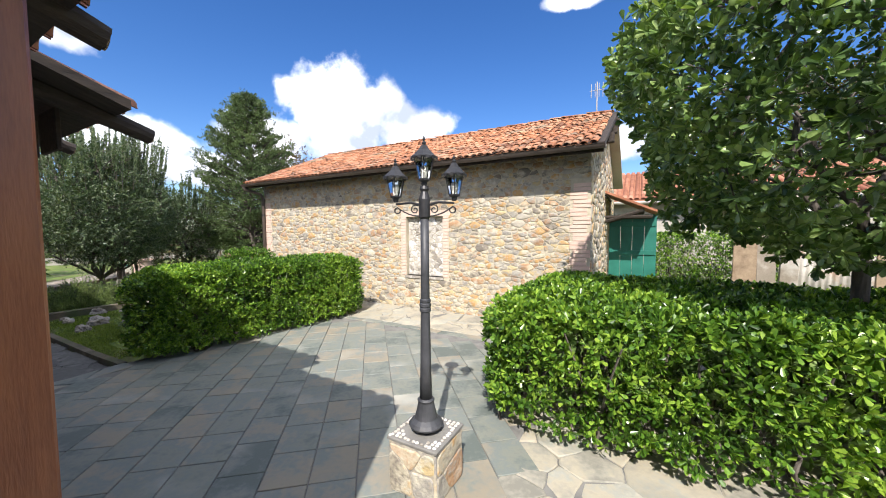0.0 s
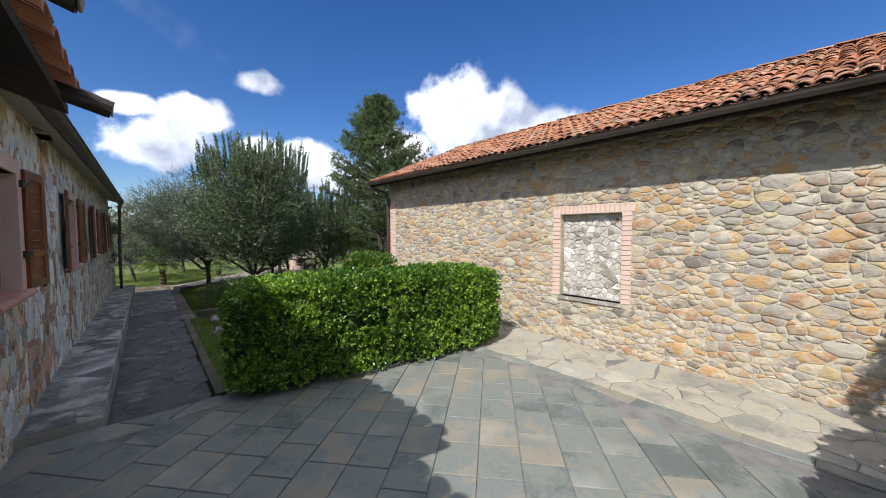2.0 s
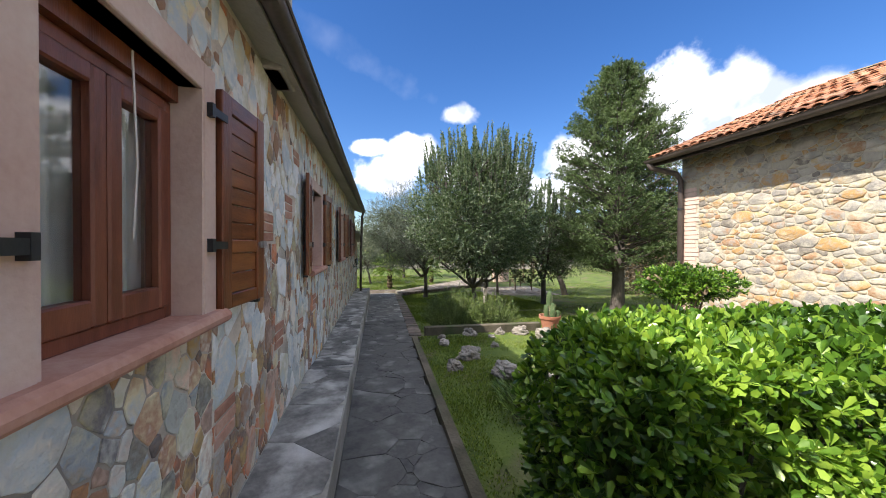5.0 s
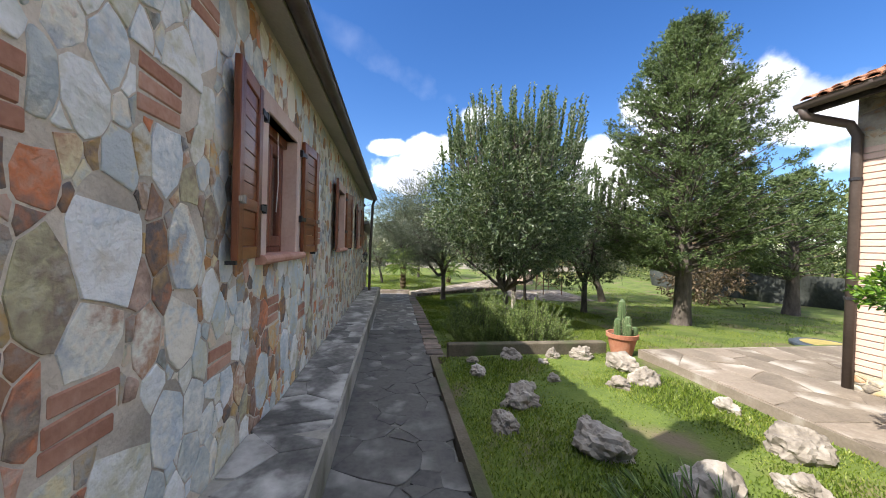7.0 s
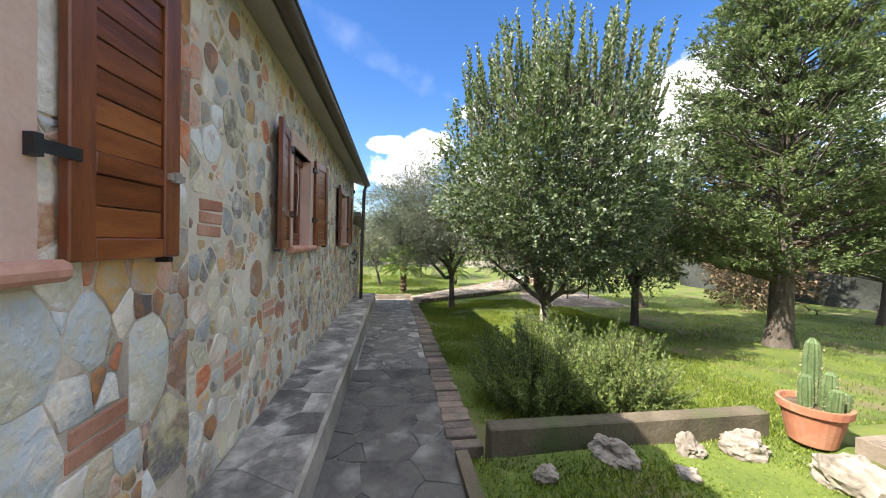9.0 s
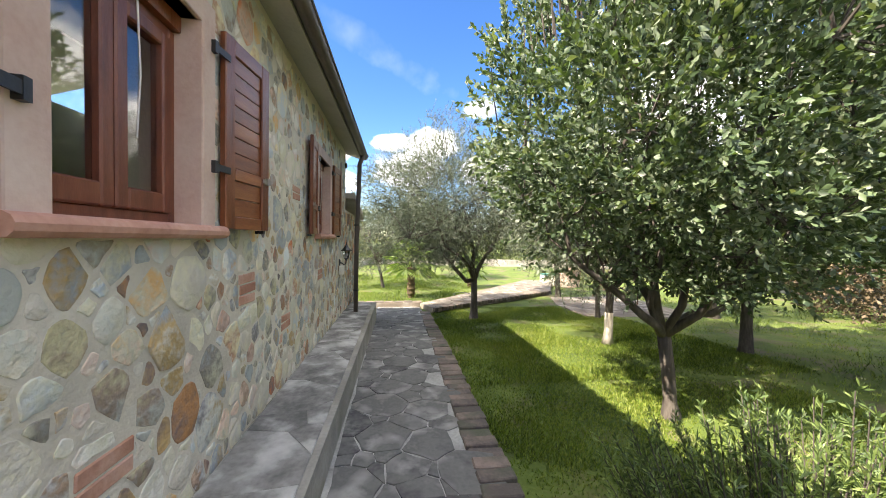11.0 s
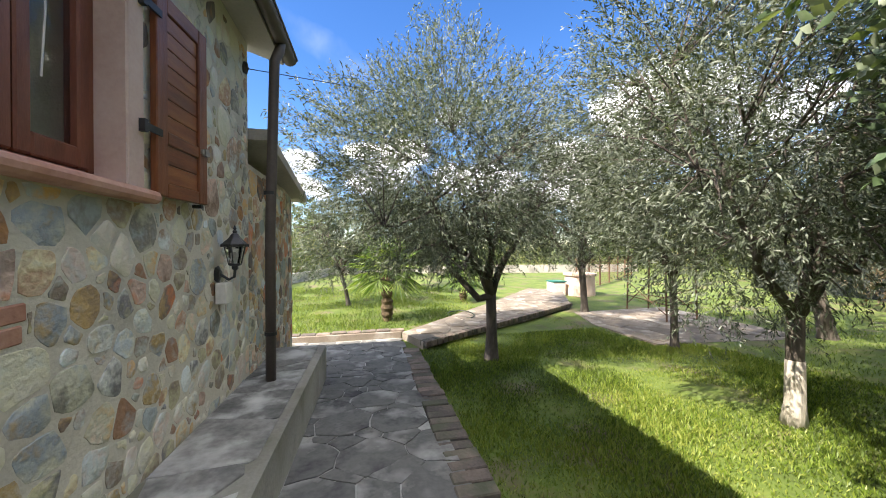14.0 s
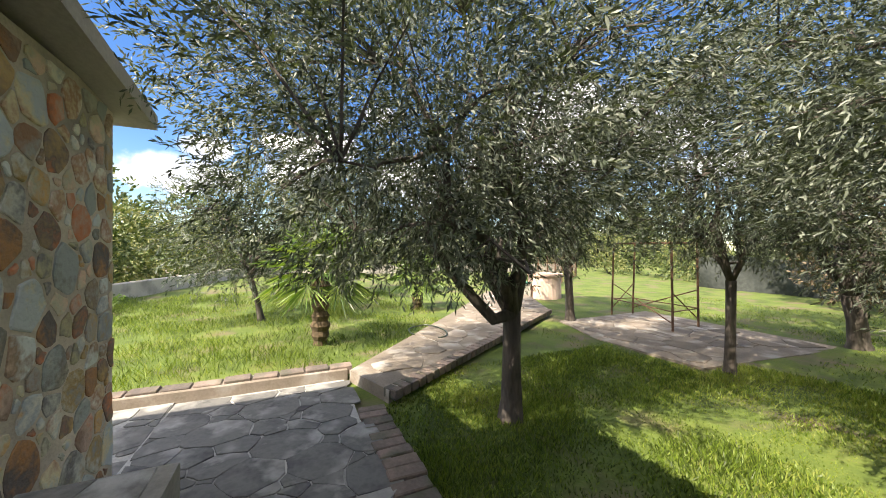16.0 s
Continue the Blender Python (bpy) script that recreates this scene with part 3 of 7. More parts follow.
def rubble(u0, u1, v0, v1, sizes, seed, holes=(), pack=0.8, squash=1.0, reach=(1.15, 1.5)):
    """Stones of mixed size that fill a rectangle: (centre, outline, radius). sizes: (least, most, tries, patchiness)."""
    rng = random.Random(seed)
    pts = np.zeros((6000, 3))
    n = 0
    for lo, hi, tries, patchy in sizes:
        for _ in range(tries):
            u, v, r = rng.uniform(u0, u1), rng.uniform(v0, v1), rng.uniform(lo, hi)
            if patchy and noise.noise(Vector((u * 1.5, v * 1.5, seed + lo * 40))) * patchy + rng.uniform(-0.3, 0.3) < 0:
                continue
            if any(a < u < b and c < v < d for a, b, c, d in holes):
                continue
            q = pts[:n]
            if n and (np.hypot(q[:, 0] - u, (q[:, 1] - v) / squash) < pack * (q[:, 2] + r)).any():
                continue
            pts[n] = u, v, r
            n += 1
    pts = pts[:n]
    out = []
    for c in pts:
        d = np.hypot(pts[:, 0] - c[0], (pts[:, 1] - c[1]) / squash)
        poly = [(u0, v0), (u1, v0), (u1, v1), (u0, v1)]
        for q in np.argsort(d - 0.8 * pts[:, 2])[:34]:
            if d[q] < 1e-6:
                continue
            o = pts[q]
            s = 0.5 + (c[2] ** 2 - o[2] ** 2) / (2 * d[q] ** 2)
            poly = clip(poly, (c[0] + (o[0] - c[0]) * s, c[1] + (o[1] - c[1]) * s), (o[0] - c[0], (o[1] - c[1]) / squash ** 2))
            if len(poly) < 3:
                break
        for a, b, e, f in holes:
            if len(poly) > 2 and min(p[0] for p in poly) < b and max(p[0] for p in poly) > a and min(p[1] for p in poly) < f and max(p[1] for p in poly) > e:
                away = [(a - c[0], (a, e), (1, 0)), (c[0] - b, (b, e), (-1, 0)), (e - c[1], (a, e), (0, 1)), (c[1] - f, (a, f), (0, -1))]
                _, p, nr = max(away, key=lambda w: w[0])
                poly = clip(poly, p, nr)
        # no stone reaches far past its own size: the mortar fills what is left
        for k in range(8):
            w = (math.cos(k * math.pi / 4 + c[0] * 9), math.sin(k * math.pi / 4 + c[0] * 9))
            if len(poly) > 2:
                m = c[2] * rng.uniform(*reach)
                poly = clip(poly, (c[0] + w[0] * m, c[1] + w[1] * m), w)
        if len(poly) > 2:
            out.append(((sum(p[0] for p in poly) / len(poly), sum(p[1] for p in poly) / len(poly)), poly, c[2]))
    return out


def rounded(poly, times=1):
    for _ in range(times):
        q = []
        for i, a in enumerate(poly):
            b = poly[(i + 1) % len(poly)]
            q += [(a[0] * 0.75 + b[0] * 0.25, a[1] * 0.75 + b[1] * 0.25), (a[0] * 0.25 + b[0] * 0.75, a[1] * 0.25 + b[1] * 0.75)]
        poly = q
    return poly


def stone_shape(centre, poly, joint, proud, sink, rng, soft=1, ragged_edge=True, lean=0.04):
    """Rings of one stone in (u, v, height), about its centre."""
    c = centre
    rough = []
    for i, a in enumerate(poly):
        b = poly[(i + 1) % len(poly)]
        k = rng.uniform(-0.07, 0.045)
        rough += [a, ((a[0] + b[0]) / 2 + (a[1] - b[1]) * k, (a[1] + b[1]) / 2 + (b[0] - a[0]) * k)] if ragged_edge else [a]
    poly = rough
    if soft:
        poly = rounded(poly, soft)
    if len(poly) > 20:
        poly = poly[::2]
    rings = []
    tilt = (rng.uniform(-lean, lean), rng.uniform(-lean, lean))
    for gap, h in ((joint, -sink), (joint * 1.1, proud * 0.6), (joint * 1.1 + proud * 0.9, proud)):
        ring = []
        for u, v in poly:
            du, dv = u - c[0], v - c[1]
            d = max(1e-6, math.hypot(du, dv))
            s = max(0.25, 1 - gap / d)
            hh = h + ((tilt[0] * du + tilt[1] * dv) if h > 0 else 0) + (rng.uniform(-0.1, 0.1) * proud if h > 0 else 0)
            ring.append((du * s, dv * s, hh))
        rings.append(ring)
    return rings


def stones(parent, cellset, frame_m, mat_piece, mat_rest, joint, proud, near, name="stone", soft=1, sink=0.01, limit=300, seed=1, rest_name="far_stones"):
    """Each cell becomes a raised stone; frame_m takes (u, v, height) to the world. Those that near() picks are parts, the rest one mesh."""
    rng = random.Random(seed)
    V, L, S, made = [], [], [], 0
    for c, poly in cellset:
        jt, sf = (joint(c), soft(c)) if callable(joint) else (joint, soft)
        rings = stone_shape(c, poly, jt * rng.uniform(0.7, 1.4), proud * rng.uniform(0.6, 1.4), sink, rng, sf)
        n = len(rings[0])
        co = [Vector(p) for r in rings for p in r]
        faces = [(r * n + k, r * n + (k + 1) % n, (r + 1) * n + (k + 1) % n, (r + 1) * n + k) for r in range(2) for k in range(n)] + [tuple(range(2 * n, 3 * n))]
        place = frame_m @ Matrix.Translation((c[0], c[1], 0))
        if made < limit and near(c):
            made += 1
            me = bpy.data.meshes.new(name)
            me.from_pydata(co, [], faces)
            me.materials.append(mat_piece)
            ob = new(name, me)
            ob.parent = parent
            ob.matrix_basis = place
        else:
            o = len(V)
            V += [tuple(place @ p) for p in co]
            for f in faces:
                L += [o + i for i in f]
                S.append(len(f))
    if V:
        ob = new(rest_name, quick_mesh(rest_name, V, L, S, mat_rest))
        ob.parent = parent
        tagged(ob, kind="stuff")


def wall_with_holes(u0, u1, z0, z1, holes, thick, m):
    """A wall u0..u1 by z0..z1, its outer face at height 0 and its body behind, with holes through it."""
    bm = bmesh.new()
    us = sorted({u0, u1, *[h[0] for h in holes], *[h[1] for h in holes]})
    for a, b in zip(us, us[1:]):
        hs = sorted((h[2], h[3]) for h in holes if h[0] <= a and h[1] >= b)
        z = z0
        for lo, hi in hs:
            if lo > z:
                box(bm, a, b, z, lo, -thick, 0, m)
            z = hi
        if z1 > z:
            box(bm, a, b, z, z1, -thick, 0, m)
    bmesh.ops.remove_doubles(bm, verts=bm.verts, dist=1e-4)
    return bm


def path_z(x):
    return float(np.interp(-x, [5.7, 7.0, 16.3, 17.9, 20.85], [-0.09, -0.17, -0.53, -0.66, -0.84]))


def plinth_z(x):
    return 0.10 - 0.015 * (-5.7 - x) if x > -8.73 else 0.0 - 0.029 * (-8.73 - x)


def lawn_z(x):
    return float(np.interp(-x, [5.5, 8, 10.85, 11.05, 14, 16.7, 19.5, 24, 60], [-0.08, -0.17, -0.25, -0.43, -0.60, -0.72, -0.88, -0.90, -0.8]))

# ---- ground ----
def build_ground():
    xs = np.unique(np.concatenate((np.linspace(-600, -60, 10), np.linspace(-60, -26, 18), np.arange(-26, 6, 0.25), np.linspace(6, 30, 10), np.linspace(40, 600, 10), [-5.68, -5.72, -10.85, -11.05])))
    ys = np.unique(np.concatenate((np.linspace(-600, -30, 10), np.linspace(-30, -2, 8), [1.7, 1.95], np.arange(2.0, 13, 0.25), np.linspace(13, 40, 18), np.linspace(50, 600, 10))))
    V = []
    for y in ys:
        for x in xs:
            z = lawn_z(x)
            if x > -21 and y < 1.8:
                z = min(z, path_z(x)) - 0.15
            elif x > -5.7 and y < 6.2:
                z = -0.14
            elif y > 4.4 and x > -10.9:
                z = -0.2
            if x < -5.5:
                z += 0.03 * noise.noise(Vector((x * 0.7, y * 0.7, 0))) + 0.012 * noise.noise(Vector((x * 3, y * 3, 4)))
            V.append((x, y, z))
    nx, ny = len(xs), len(ys)
    i, j = np.meshgrid(np.arange(nx - 1), np.arange(ny - 1))
    a = (j * nx + i).ravel()
    me = quick_mesh("ground", V, np.stack((a, a + 1, a + nx + 1, a + nx), 1), np.full(len(a), 4), LAWN)
    me.shade_smooth()
    return structure(new("ground", me), "green lawn with bare earthy patches, sloping gently down", "lawn")


ground = build_ground()

# ---- house ----
WALL_Y, WIN_X, WIN_Z = 0.28, (-5.81, -9.19, -12.47, -15.80), (1.13, 2.09)
HALF = 0.375
HOUSE_END, HOUSE_START = -17.82, -3.55
TO_WALL = Matrix(((1, 0, 0, 0), (0, 0, 1, WALL_Y), (0, 1, 0, 0), (0, 0, 0, 1)))
house_holes = [(c - HALF, c + HALF, *WIN_Z) for c in WIN_X] + [(-4.78, -3.85, -0.02, 2.22)]
SEAM = -10.4
wall_house = structure(ob_of("wall_house_front", wall_with_holes(SEAM, HOUSE_START, -1.2, 2.78, [h for h in house_holes if h[0] > SEAM], 0.42, TO_WALL), GREY_MORTAR),
                       "house wall of closely fitted pale and brown rubble stone", "wall")
wall_west = structure(ob_of("wall_house_front_west", wall_with_holes(HOUSE_END, SEAM, -1.2, 2.78, [h for h in house_holes if h[1] < SEAM], 0.42, TO_WALL), MORTAR),
                      "house wall of rounded olive and grey stones in wide cream mortar", "wall")
structure(ob_of("wall_house_end", block(HOUSE_END, HOUSE_END + 0.42, -7, WALL_Y - 0.421, -1.2, 2.78), MORTAR), "stone house end wall", "wall")
structure(ob_of("wall_house_back", block(HOUSE_END, 4, -7.4, -7, -1.2, 2.78), ROOM), "plain house back wall", "wall")
structure(ob_of("wall_room_back", block(HOUSE_END + 0.43, HOUSE_START, -3.4, -3.2, -0.3, 2.78), ROOM), "plain inner wall", "wall")
structure(ob_of("wall_loggia_side", block(HOUSE_START - 0.3, HOUSE_START, -6.9, WALL_Y - 0.421, -0.2, 2.9), MORTAR), "side wall of the loggia", "wall")
structure(ob_of("wall_loggia_back", block(HOUSE_START, 4, -2.6, -2.3, -0.2, 2.6), ROOM), "back wall of the loggia", "wall")
structure(ob_of("wall_loggia_far", block(3.7, 4, -2.3, 0.28, -0.2, 2.6), ROOM), "end wall of the loggia", "wall")
structure(ob_of("floor_house", block(HOUSE_END + 0.43, HOUSE_START - 0.31, -3.2, -0.15, -0.25, -0.05), ROOM), "tiled room floor", "floor")


def slope_slab(x0, x1, y0, z0, y1, z1, t):
    bm = bmesh.new()
    v = [bm.verts.new(p) for x in (x0, x1) for p in ((x, y0, z0), (x, y1, z1), (x, y1, z1 + t), (x, y0, z0 + t))]
    for q in ((3, 2, 1, 0), (4, 5, 6, 7), (0, 1, 5, 4), (1, 2, 6, 5), (2, 3, 7, 6), (3, 0, 4, 7)):
        bm.faces.new([v[i] for i in q])
    return bm


EAVE_TURN = Matrix.Translation((-11.3, 0.5, 0)) @ Matrix.Rotation(radians(-0.5), 4, "Z") @ Matrix.Translation((11.3, -0.5, 0))
eaves = structure(ob_of("ceiling_eaves", slope_slab(-17.95, -2.76, 0.50, 2.60, -3.4, 3.84, 0.12), SOFFIT), "plastered roof slab with deep eaves", "roof")
eaves.matrix_basis = EAVE_TURN
structure(ob_of("roof_house_back", slope_slab(-17.95, 4.2, -3.4, 3.84, -7.5, 2.55, 0.12), SOFFIT), "back slope of the house roof", "roof")
def porch_roof():
    """The slope over the porch; its east edge runs on the skew."""
    bm = bmesh.new()
    rim = [(-3.5, 0.32, 2.33), (-1.25, 0.32, 2.33), (0.35, -3.4, 3.55), (-3.5, -3.4, 3.55)]
    a, b = [bm.verts.new(p) for p in rim], [bm.verts.new((x, y, z + 0.07)) for x, y, z in rim]
    bm.faces.new(a[::-1])
    bm.faces.new(b)
    for k in range(4):
        bm.faces.new((a[k], a[(k + 1) % 4], b[(k + 1) % 4], b[k]))
    bmesh.ops.recalc_face_normals(bm, faces=bm.faces)
    return bm


structure(ob_of("roof_loggia", porch_roof(), DARK_WOOD), "dark boarded porch roof", "roof")


def tile_course(name, x0, x1, y, z, parent=None, step=0.2):
    """One row of curved tile ends along an eave."""
    V, L, S = [], [], []
    n = int((x1 - x0) / step)
    for i in range(n):
        cx = x0 + (i + 0.5) * step
        o = len(V)
        for yy, zz, r in ((y, z, 0.095), (y - 0.42, z + 0.15, 0.08)):
            for k in range(7):
                a = math.pi * k / 6
                for rr in (r, r - 0.014):
                    V.append((cx - rr * math.cos(a), yy, zz + rr * math.sin(a) * 0.75))
        for k in range(6):
            p = o + 2 * k
            for q in ((p, p + 2, p + 16, p + 14), (p + 1, p + 15, p + 17, p + 3), (p, p + 1, p + 3, p + 2)):
                L += q
                S.append(4)
    ob = new(name, quick_mesh(name, V, L, S, TILE_FAR))
    ob.parent = parent
    return ob


eave_tiles = structure(tile_course("trim_house_eave_tiles", -17.95, -4.55, 0.56, 2.74), "row of red clay tiles along the eave", "roof tiles")
eave_tiles.matrix_basis = EAVE_TURN
structure(ob_of("roof_canopy", slope_slab(-4.65, -2.74, 0.76, 2.285, -0.1, 2.585, 0.05), DARK_WOOD), "dark boarded canopy over the door", "roof")
structure(tile_course("trim_canopy_tiles", -4.65, -2.75, 0.83, 2.33), "row of red clay tiles along the canopy", "roof tiles")
structure(tile_course("trim_porch_eave_tiles", -2.75, -1.25, 0.38, 2.39), "row of red clay tiles along the porch", "roof tiles")


def gutter(name, x0, x1, y, z, r, label):
    g = thing(name, (x0, y, z), label, "gutter")
    bm = bmesh.new()
    n = 9
    for xx in (0, x1 - x0):
        for rr in (r, r - 0.006):
            for k in range(n):
                a = math.pi + math.pi * k / (n - 1)
                bm.verts.new((xx, rr * math.cos(a), rr * math.sin(a)))
    bm.verts.ensure_lookup_table()
    v = bm.verts
    for k in range(n - 1):
        bm.faces.new((v[k], v[k + 1], v[2 * n + k + 1], v[2 * n + k]))
        bm.faces.new((v[n + k + 1], v[n + k], v[3 * n + k], v[3 * n + k + 1]))
    for k, q in ((0, n), (n - 1, 2 * n - 1)):
        bm.faces.new((v[k], v[q], v[q + 2 * n], v[k + 2 * n]))
    part("trough", bm, COPPER, g, smooth=True)
    bead = bmesh.new()
    tube(bead, [(0, r, 0), (x1 - x0, r, 0)], 0.012, 6)
    part("bead", bead, COPPER, g)
    i = 0.6
    while i < x1 - x0:
        b = bmesh.new()
        for k in range(7):
            a0, a1 = math.pi + math.pi * k / 7, math.pi + math.pi * (k + 1) / 7
            q = [(-0.015, a0), (0.015, a0), (0.015, a1), (-0.015, a1)]
            b.faces.new([b.verts.new((i + dx, (r + 0.005) * math.cos(a), (r + 0.005) * math.sin(a))) for dx, a in q])
        part("bracket", b, COPPER, g)
        i += 1.1
    return g


house_gutter = gutter("house_gutter", -17.95, -4.6, 0.555, 2.66, 0.065, "dark brown half-round metal gutter along the house eave")
house_gutter.matrix_basis = EAVE_TURN @ house_gutter.matrix_basis
gutter("barn_gutter", -9.40, -0.70, 5.32, 2.80, 0.06, "brown half-round metal gutter along the barn eave")


def downpipe(name, pts, r, label, rings):
    d = thing(name, pts[-1], label, "downpipe")
    o = Vector(pts[-1])
    part("pipe", tube(bmesh.new(), [Vector(p) - o for p in pts], r, 10), COPPER, d, smooth=True)
    for z in rings:
        part("pipe_clip", tube(bmesh.new(), [(0, 0, z), (0, 0, z + 0.03)], r + 0.008, 10), IRON, d)
    return d


downpipe("downpipe", [(-17.6, 0.61, 2.62), (-17.6, 0.60, 2.55), (-17.6, 0.56, 2.45), (-17.6, 0.52, 1.0), (-17.6, 0.52, -0.29)], 0.042, "dark brown round downpipe at the house corner", (0.4, 1.6))
downpipe("downpipe", [(-9.36, 5.32, 2.77), (-9.35, 5.35, 2.68), (-9.28, 5.52, 2.63), (-9.19, 5.68, 2.57), (-9.16, 5.73, 2.45), (-9.16, 5.73, -0.1)], 0.042, "dark brown round downpipe at the barn corner", (0.9, 2.1))

# ---- plinth and path ----
def ribbon(name, xs, y0, y1, zf, depth, mat, label, cat):
    """A long block that follows zf along x."""
    bm = bmesh.new()
    rings = []
    for x in xs:
        z = zf(x)
        a, b = (y0(x) if callable(y0) else y0), (y1(x) if callable(y1) else y1)
        rings.append([bm.verts.new(p) for p in ((x, a, z - depth), (x, b, z - depth), (x, b, z), (x, a, z))])
    for r, s in zip(rings, rings[1:]):
        for k in range(4):
            bm.faces.new((r[k], s[k], s[(k + 1) % 4], r[(k + 1) % 4]))
    bm.faces.new(rings[0])
    bm.faces.new(rings[-1][::-1])
    bmesh.ops.recalc_face_normals(bm, faces=bm.faces)
    return structure(ob_of(name, bm, mat), label, cat)


def path_edge(x):
    return 1.57 + 0.0238 * (-6.15 - x)


plinth = ribbon("floor_plinth", np.linspace(-18.8, -5.71, 60), WALL_Y, lambda x: 0.76 + 0.006 * (-5.5 - x), lambda x: plinth_z(x) - 0.03, 0.7, PLINTH, "raised concrete kerb along the house wall", "plinth")
path_far = ribbon("floor_path_far", np.concatenate((np.linspace(-21.0, -18.82, 8), np.linspace(-18.8, -13.0, 26))), lambda x: 0.7 if x > -18.81 else 0.285, path_edge, lambda x: path_z(x) - 0.02, 0.3, PALE_BED, "flagged path with pale mortar joints past the house corner", "path")
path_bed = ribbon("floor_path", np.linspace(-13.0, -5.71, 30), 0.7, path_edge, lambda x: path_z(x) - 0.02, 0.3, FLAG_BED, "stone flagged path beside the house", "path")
yard = structure(ob_of("floor_yard", block(-21.0, -19.2, -6, 0.284, -1.2, path_z(-20.6) - 0.02), PALE_BED), "flagged yard behind the house", "path")
terrace = structure(ob_of("floor_terrace", block(-5.705, 6, -2.4, 6.6, -0.3, -0.012), GROUT), "terrace bed under the slate tiles", "terrace")
bed_kerb = ribbon("trim_bed_kerb", np.linspace(-11.0, -5.9, 24), lambda x: path_edge(x) + 0.02, lambda x: path_edge(x) + 0.11, lambda x: path_z(x) + 0.05, 0.3, MOSS_KERB, "mossy concrete kerb of the rock bed", "kerb")
barn_walk = structure(ob_of("pavement_barn", block(-10.55, -5.71, 4.48, 9.5, -0.5, -0.10), PAVING), "paved walk around the barn", "pavement")

# ---- barn ----
BARN_Y, BX0, BX1, BYB, RIDGE_Y = 5.79, -9.2, -0.93, 10.8, 8.3
TO_BARN = Matrix(((1, 0, 0, 0), (0, 0, -1, BARN_Y), (0, 1, 0, 0), (0, 0, 0, 1)))
NICHE = (-4.47, -3.6, 0.66, 1.86)
wall_barn = structure(ob_of("wall_barn_front", wall_with_holes(BX0, BX1, -0.4, 2.92, [NICHE], 0.45, TO_BARN), BARN_MORTAR), "sunlit rubble stone barn wall with pale mortar", "wall")
structure(ob_of("wall_barn_west", block(BX0, BX0 + 0.45, BARN_Y + 0.451, BYB, -0.4, 2.9), BARN_MORTAR), "stone end wall of the barn", "wall")
structure(ob_of("wall_barn_back", block(BX0, BX1, BYB, BYB + 0.4, -0.4, 2.7), BARN_MORTAR), "stone back wall of the barn", "wall")
SLOPE_B = (4.03 - 2.77) / (RIDGE_Y - 5.36)


def gable(x0, x1):
    bm = bmesh.new()
    yz = [(BARN_Y + 0.451, -0.4), (BYB, -0.4), (BYB, 2.9), (RIDGE_Y, 4.0), (BARN_Y + 0.451, 3.0)]
    a, b = [bm.verts.new((x0, *p)) for p in yz], [bm.verts.new((x1, *p)) for p in yz]
    bm.faces.new(a[::-1])
    bm.faces.new(b)
    for k in range(5):
        bm.faces.new((a[k], a[(k + 1) % 5], b[(k + 1) % 5], b[k]))
    bmesh.ops.recalc_face_normals(bm, faces=bm.faces)
    return bm


wall_gable = structure(ob_of("wall_barn_gable", gable(BX1 - 0.45, BX1), BARN_MORTAR), "stone gable of the barn", "wall")
roof_barn = structure(ob_of("roof_barn_front", slope_slab(BX0 - 0.2, BX1 + 0.22, 5.36, 2.77, RIDGE_Y, 4.03, 0.07), DARK_WOOD), "barn roof of old red curved clay tiles", "roof")
structure(ob_of("roof_barn_back", slope_slab(BX0 - 0.2, BX1 + 0.22, RIDGE_Y, 4.03, BYB + 0.5, 2.75, 0.07), SOFFIT), "back slope of the barn roof", "roof")
structure(ob_of("trim_barn_eave", block(BX0 - 0.18, BX1 + 0.2, 5.39, 5.43, 2.71, 2.785), DARK_WOOD), "dark eaves board", "trim")
structure(ob_of("wall_niche_back", block(NICHE[0], NICHE[1], BARN_Y + 0.10, BARN_Y + 0.3, NICHE[2], NICHE[3]), BARN_MORTAR), "walled-up window", "wall")
ns = block(NICHE[0] - 0.02, NICHE[1] + 0.02, BARN_Y - 0.03, BARN_Y + 0.1, NICHE[2] - 0.05, NICHE[2])
structure(ob_of("window_sill_niche", ns, WHITE_STONE), "thin stone sill", "sill")

# annex, lower, past the house's end
ANNEX_END = -19.67
TO_ANNEX = Matrix(((1, 0, 0, 0), (0, 0, 1, 0.28), (0, 1, 0, 0), (0, 0, 0, 1)))
wall_annex = structure(ob_of("wall_annex", block(ANNEX_END, HOUSE_END - 0.001, -2.2, 0.28, -1.2, 1.62), GREY_MORTAR), "low stone annex wall", "wall")
roof_annex = bmesh.new()
for x, z in ((HOUSE_END - 0.001, 1.84), (ANNEX_END - 0.18, 1.53)):
    for y, dz in ((-2.4, 0), (0.46, 0), (0.46, 0.10), (-2.4, 0.10)):
        roof_annex.verts.new((x, y, z + dz))
roof_annex.verts.ensure_lookup_table()
rv = roof_annex.verts
for q in ((0, 1, 2, 3), (7, 6, 5, 4), (0, 4, 5, 1), (1, 5, 6, 2), (2, 6, 7, 3), (3, 7, 4, 0)):
    roof_annex.faces.new([rv[i] for i in q])
structure(ob_of("roof_annex", roof_annex, GREY_RENDER), "mossy concrete roof slab of the annex", "roof")

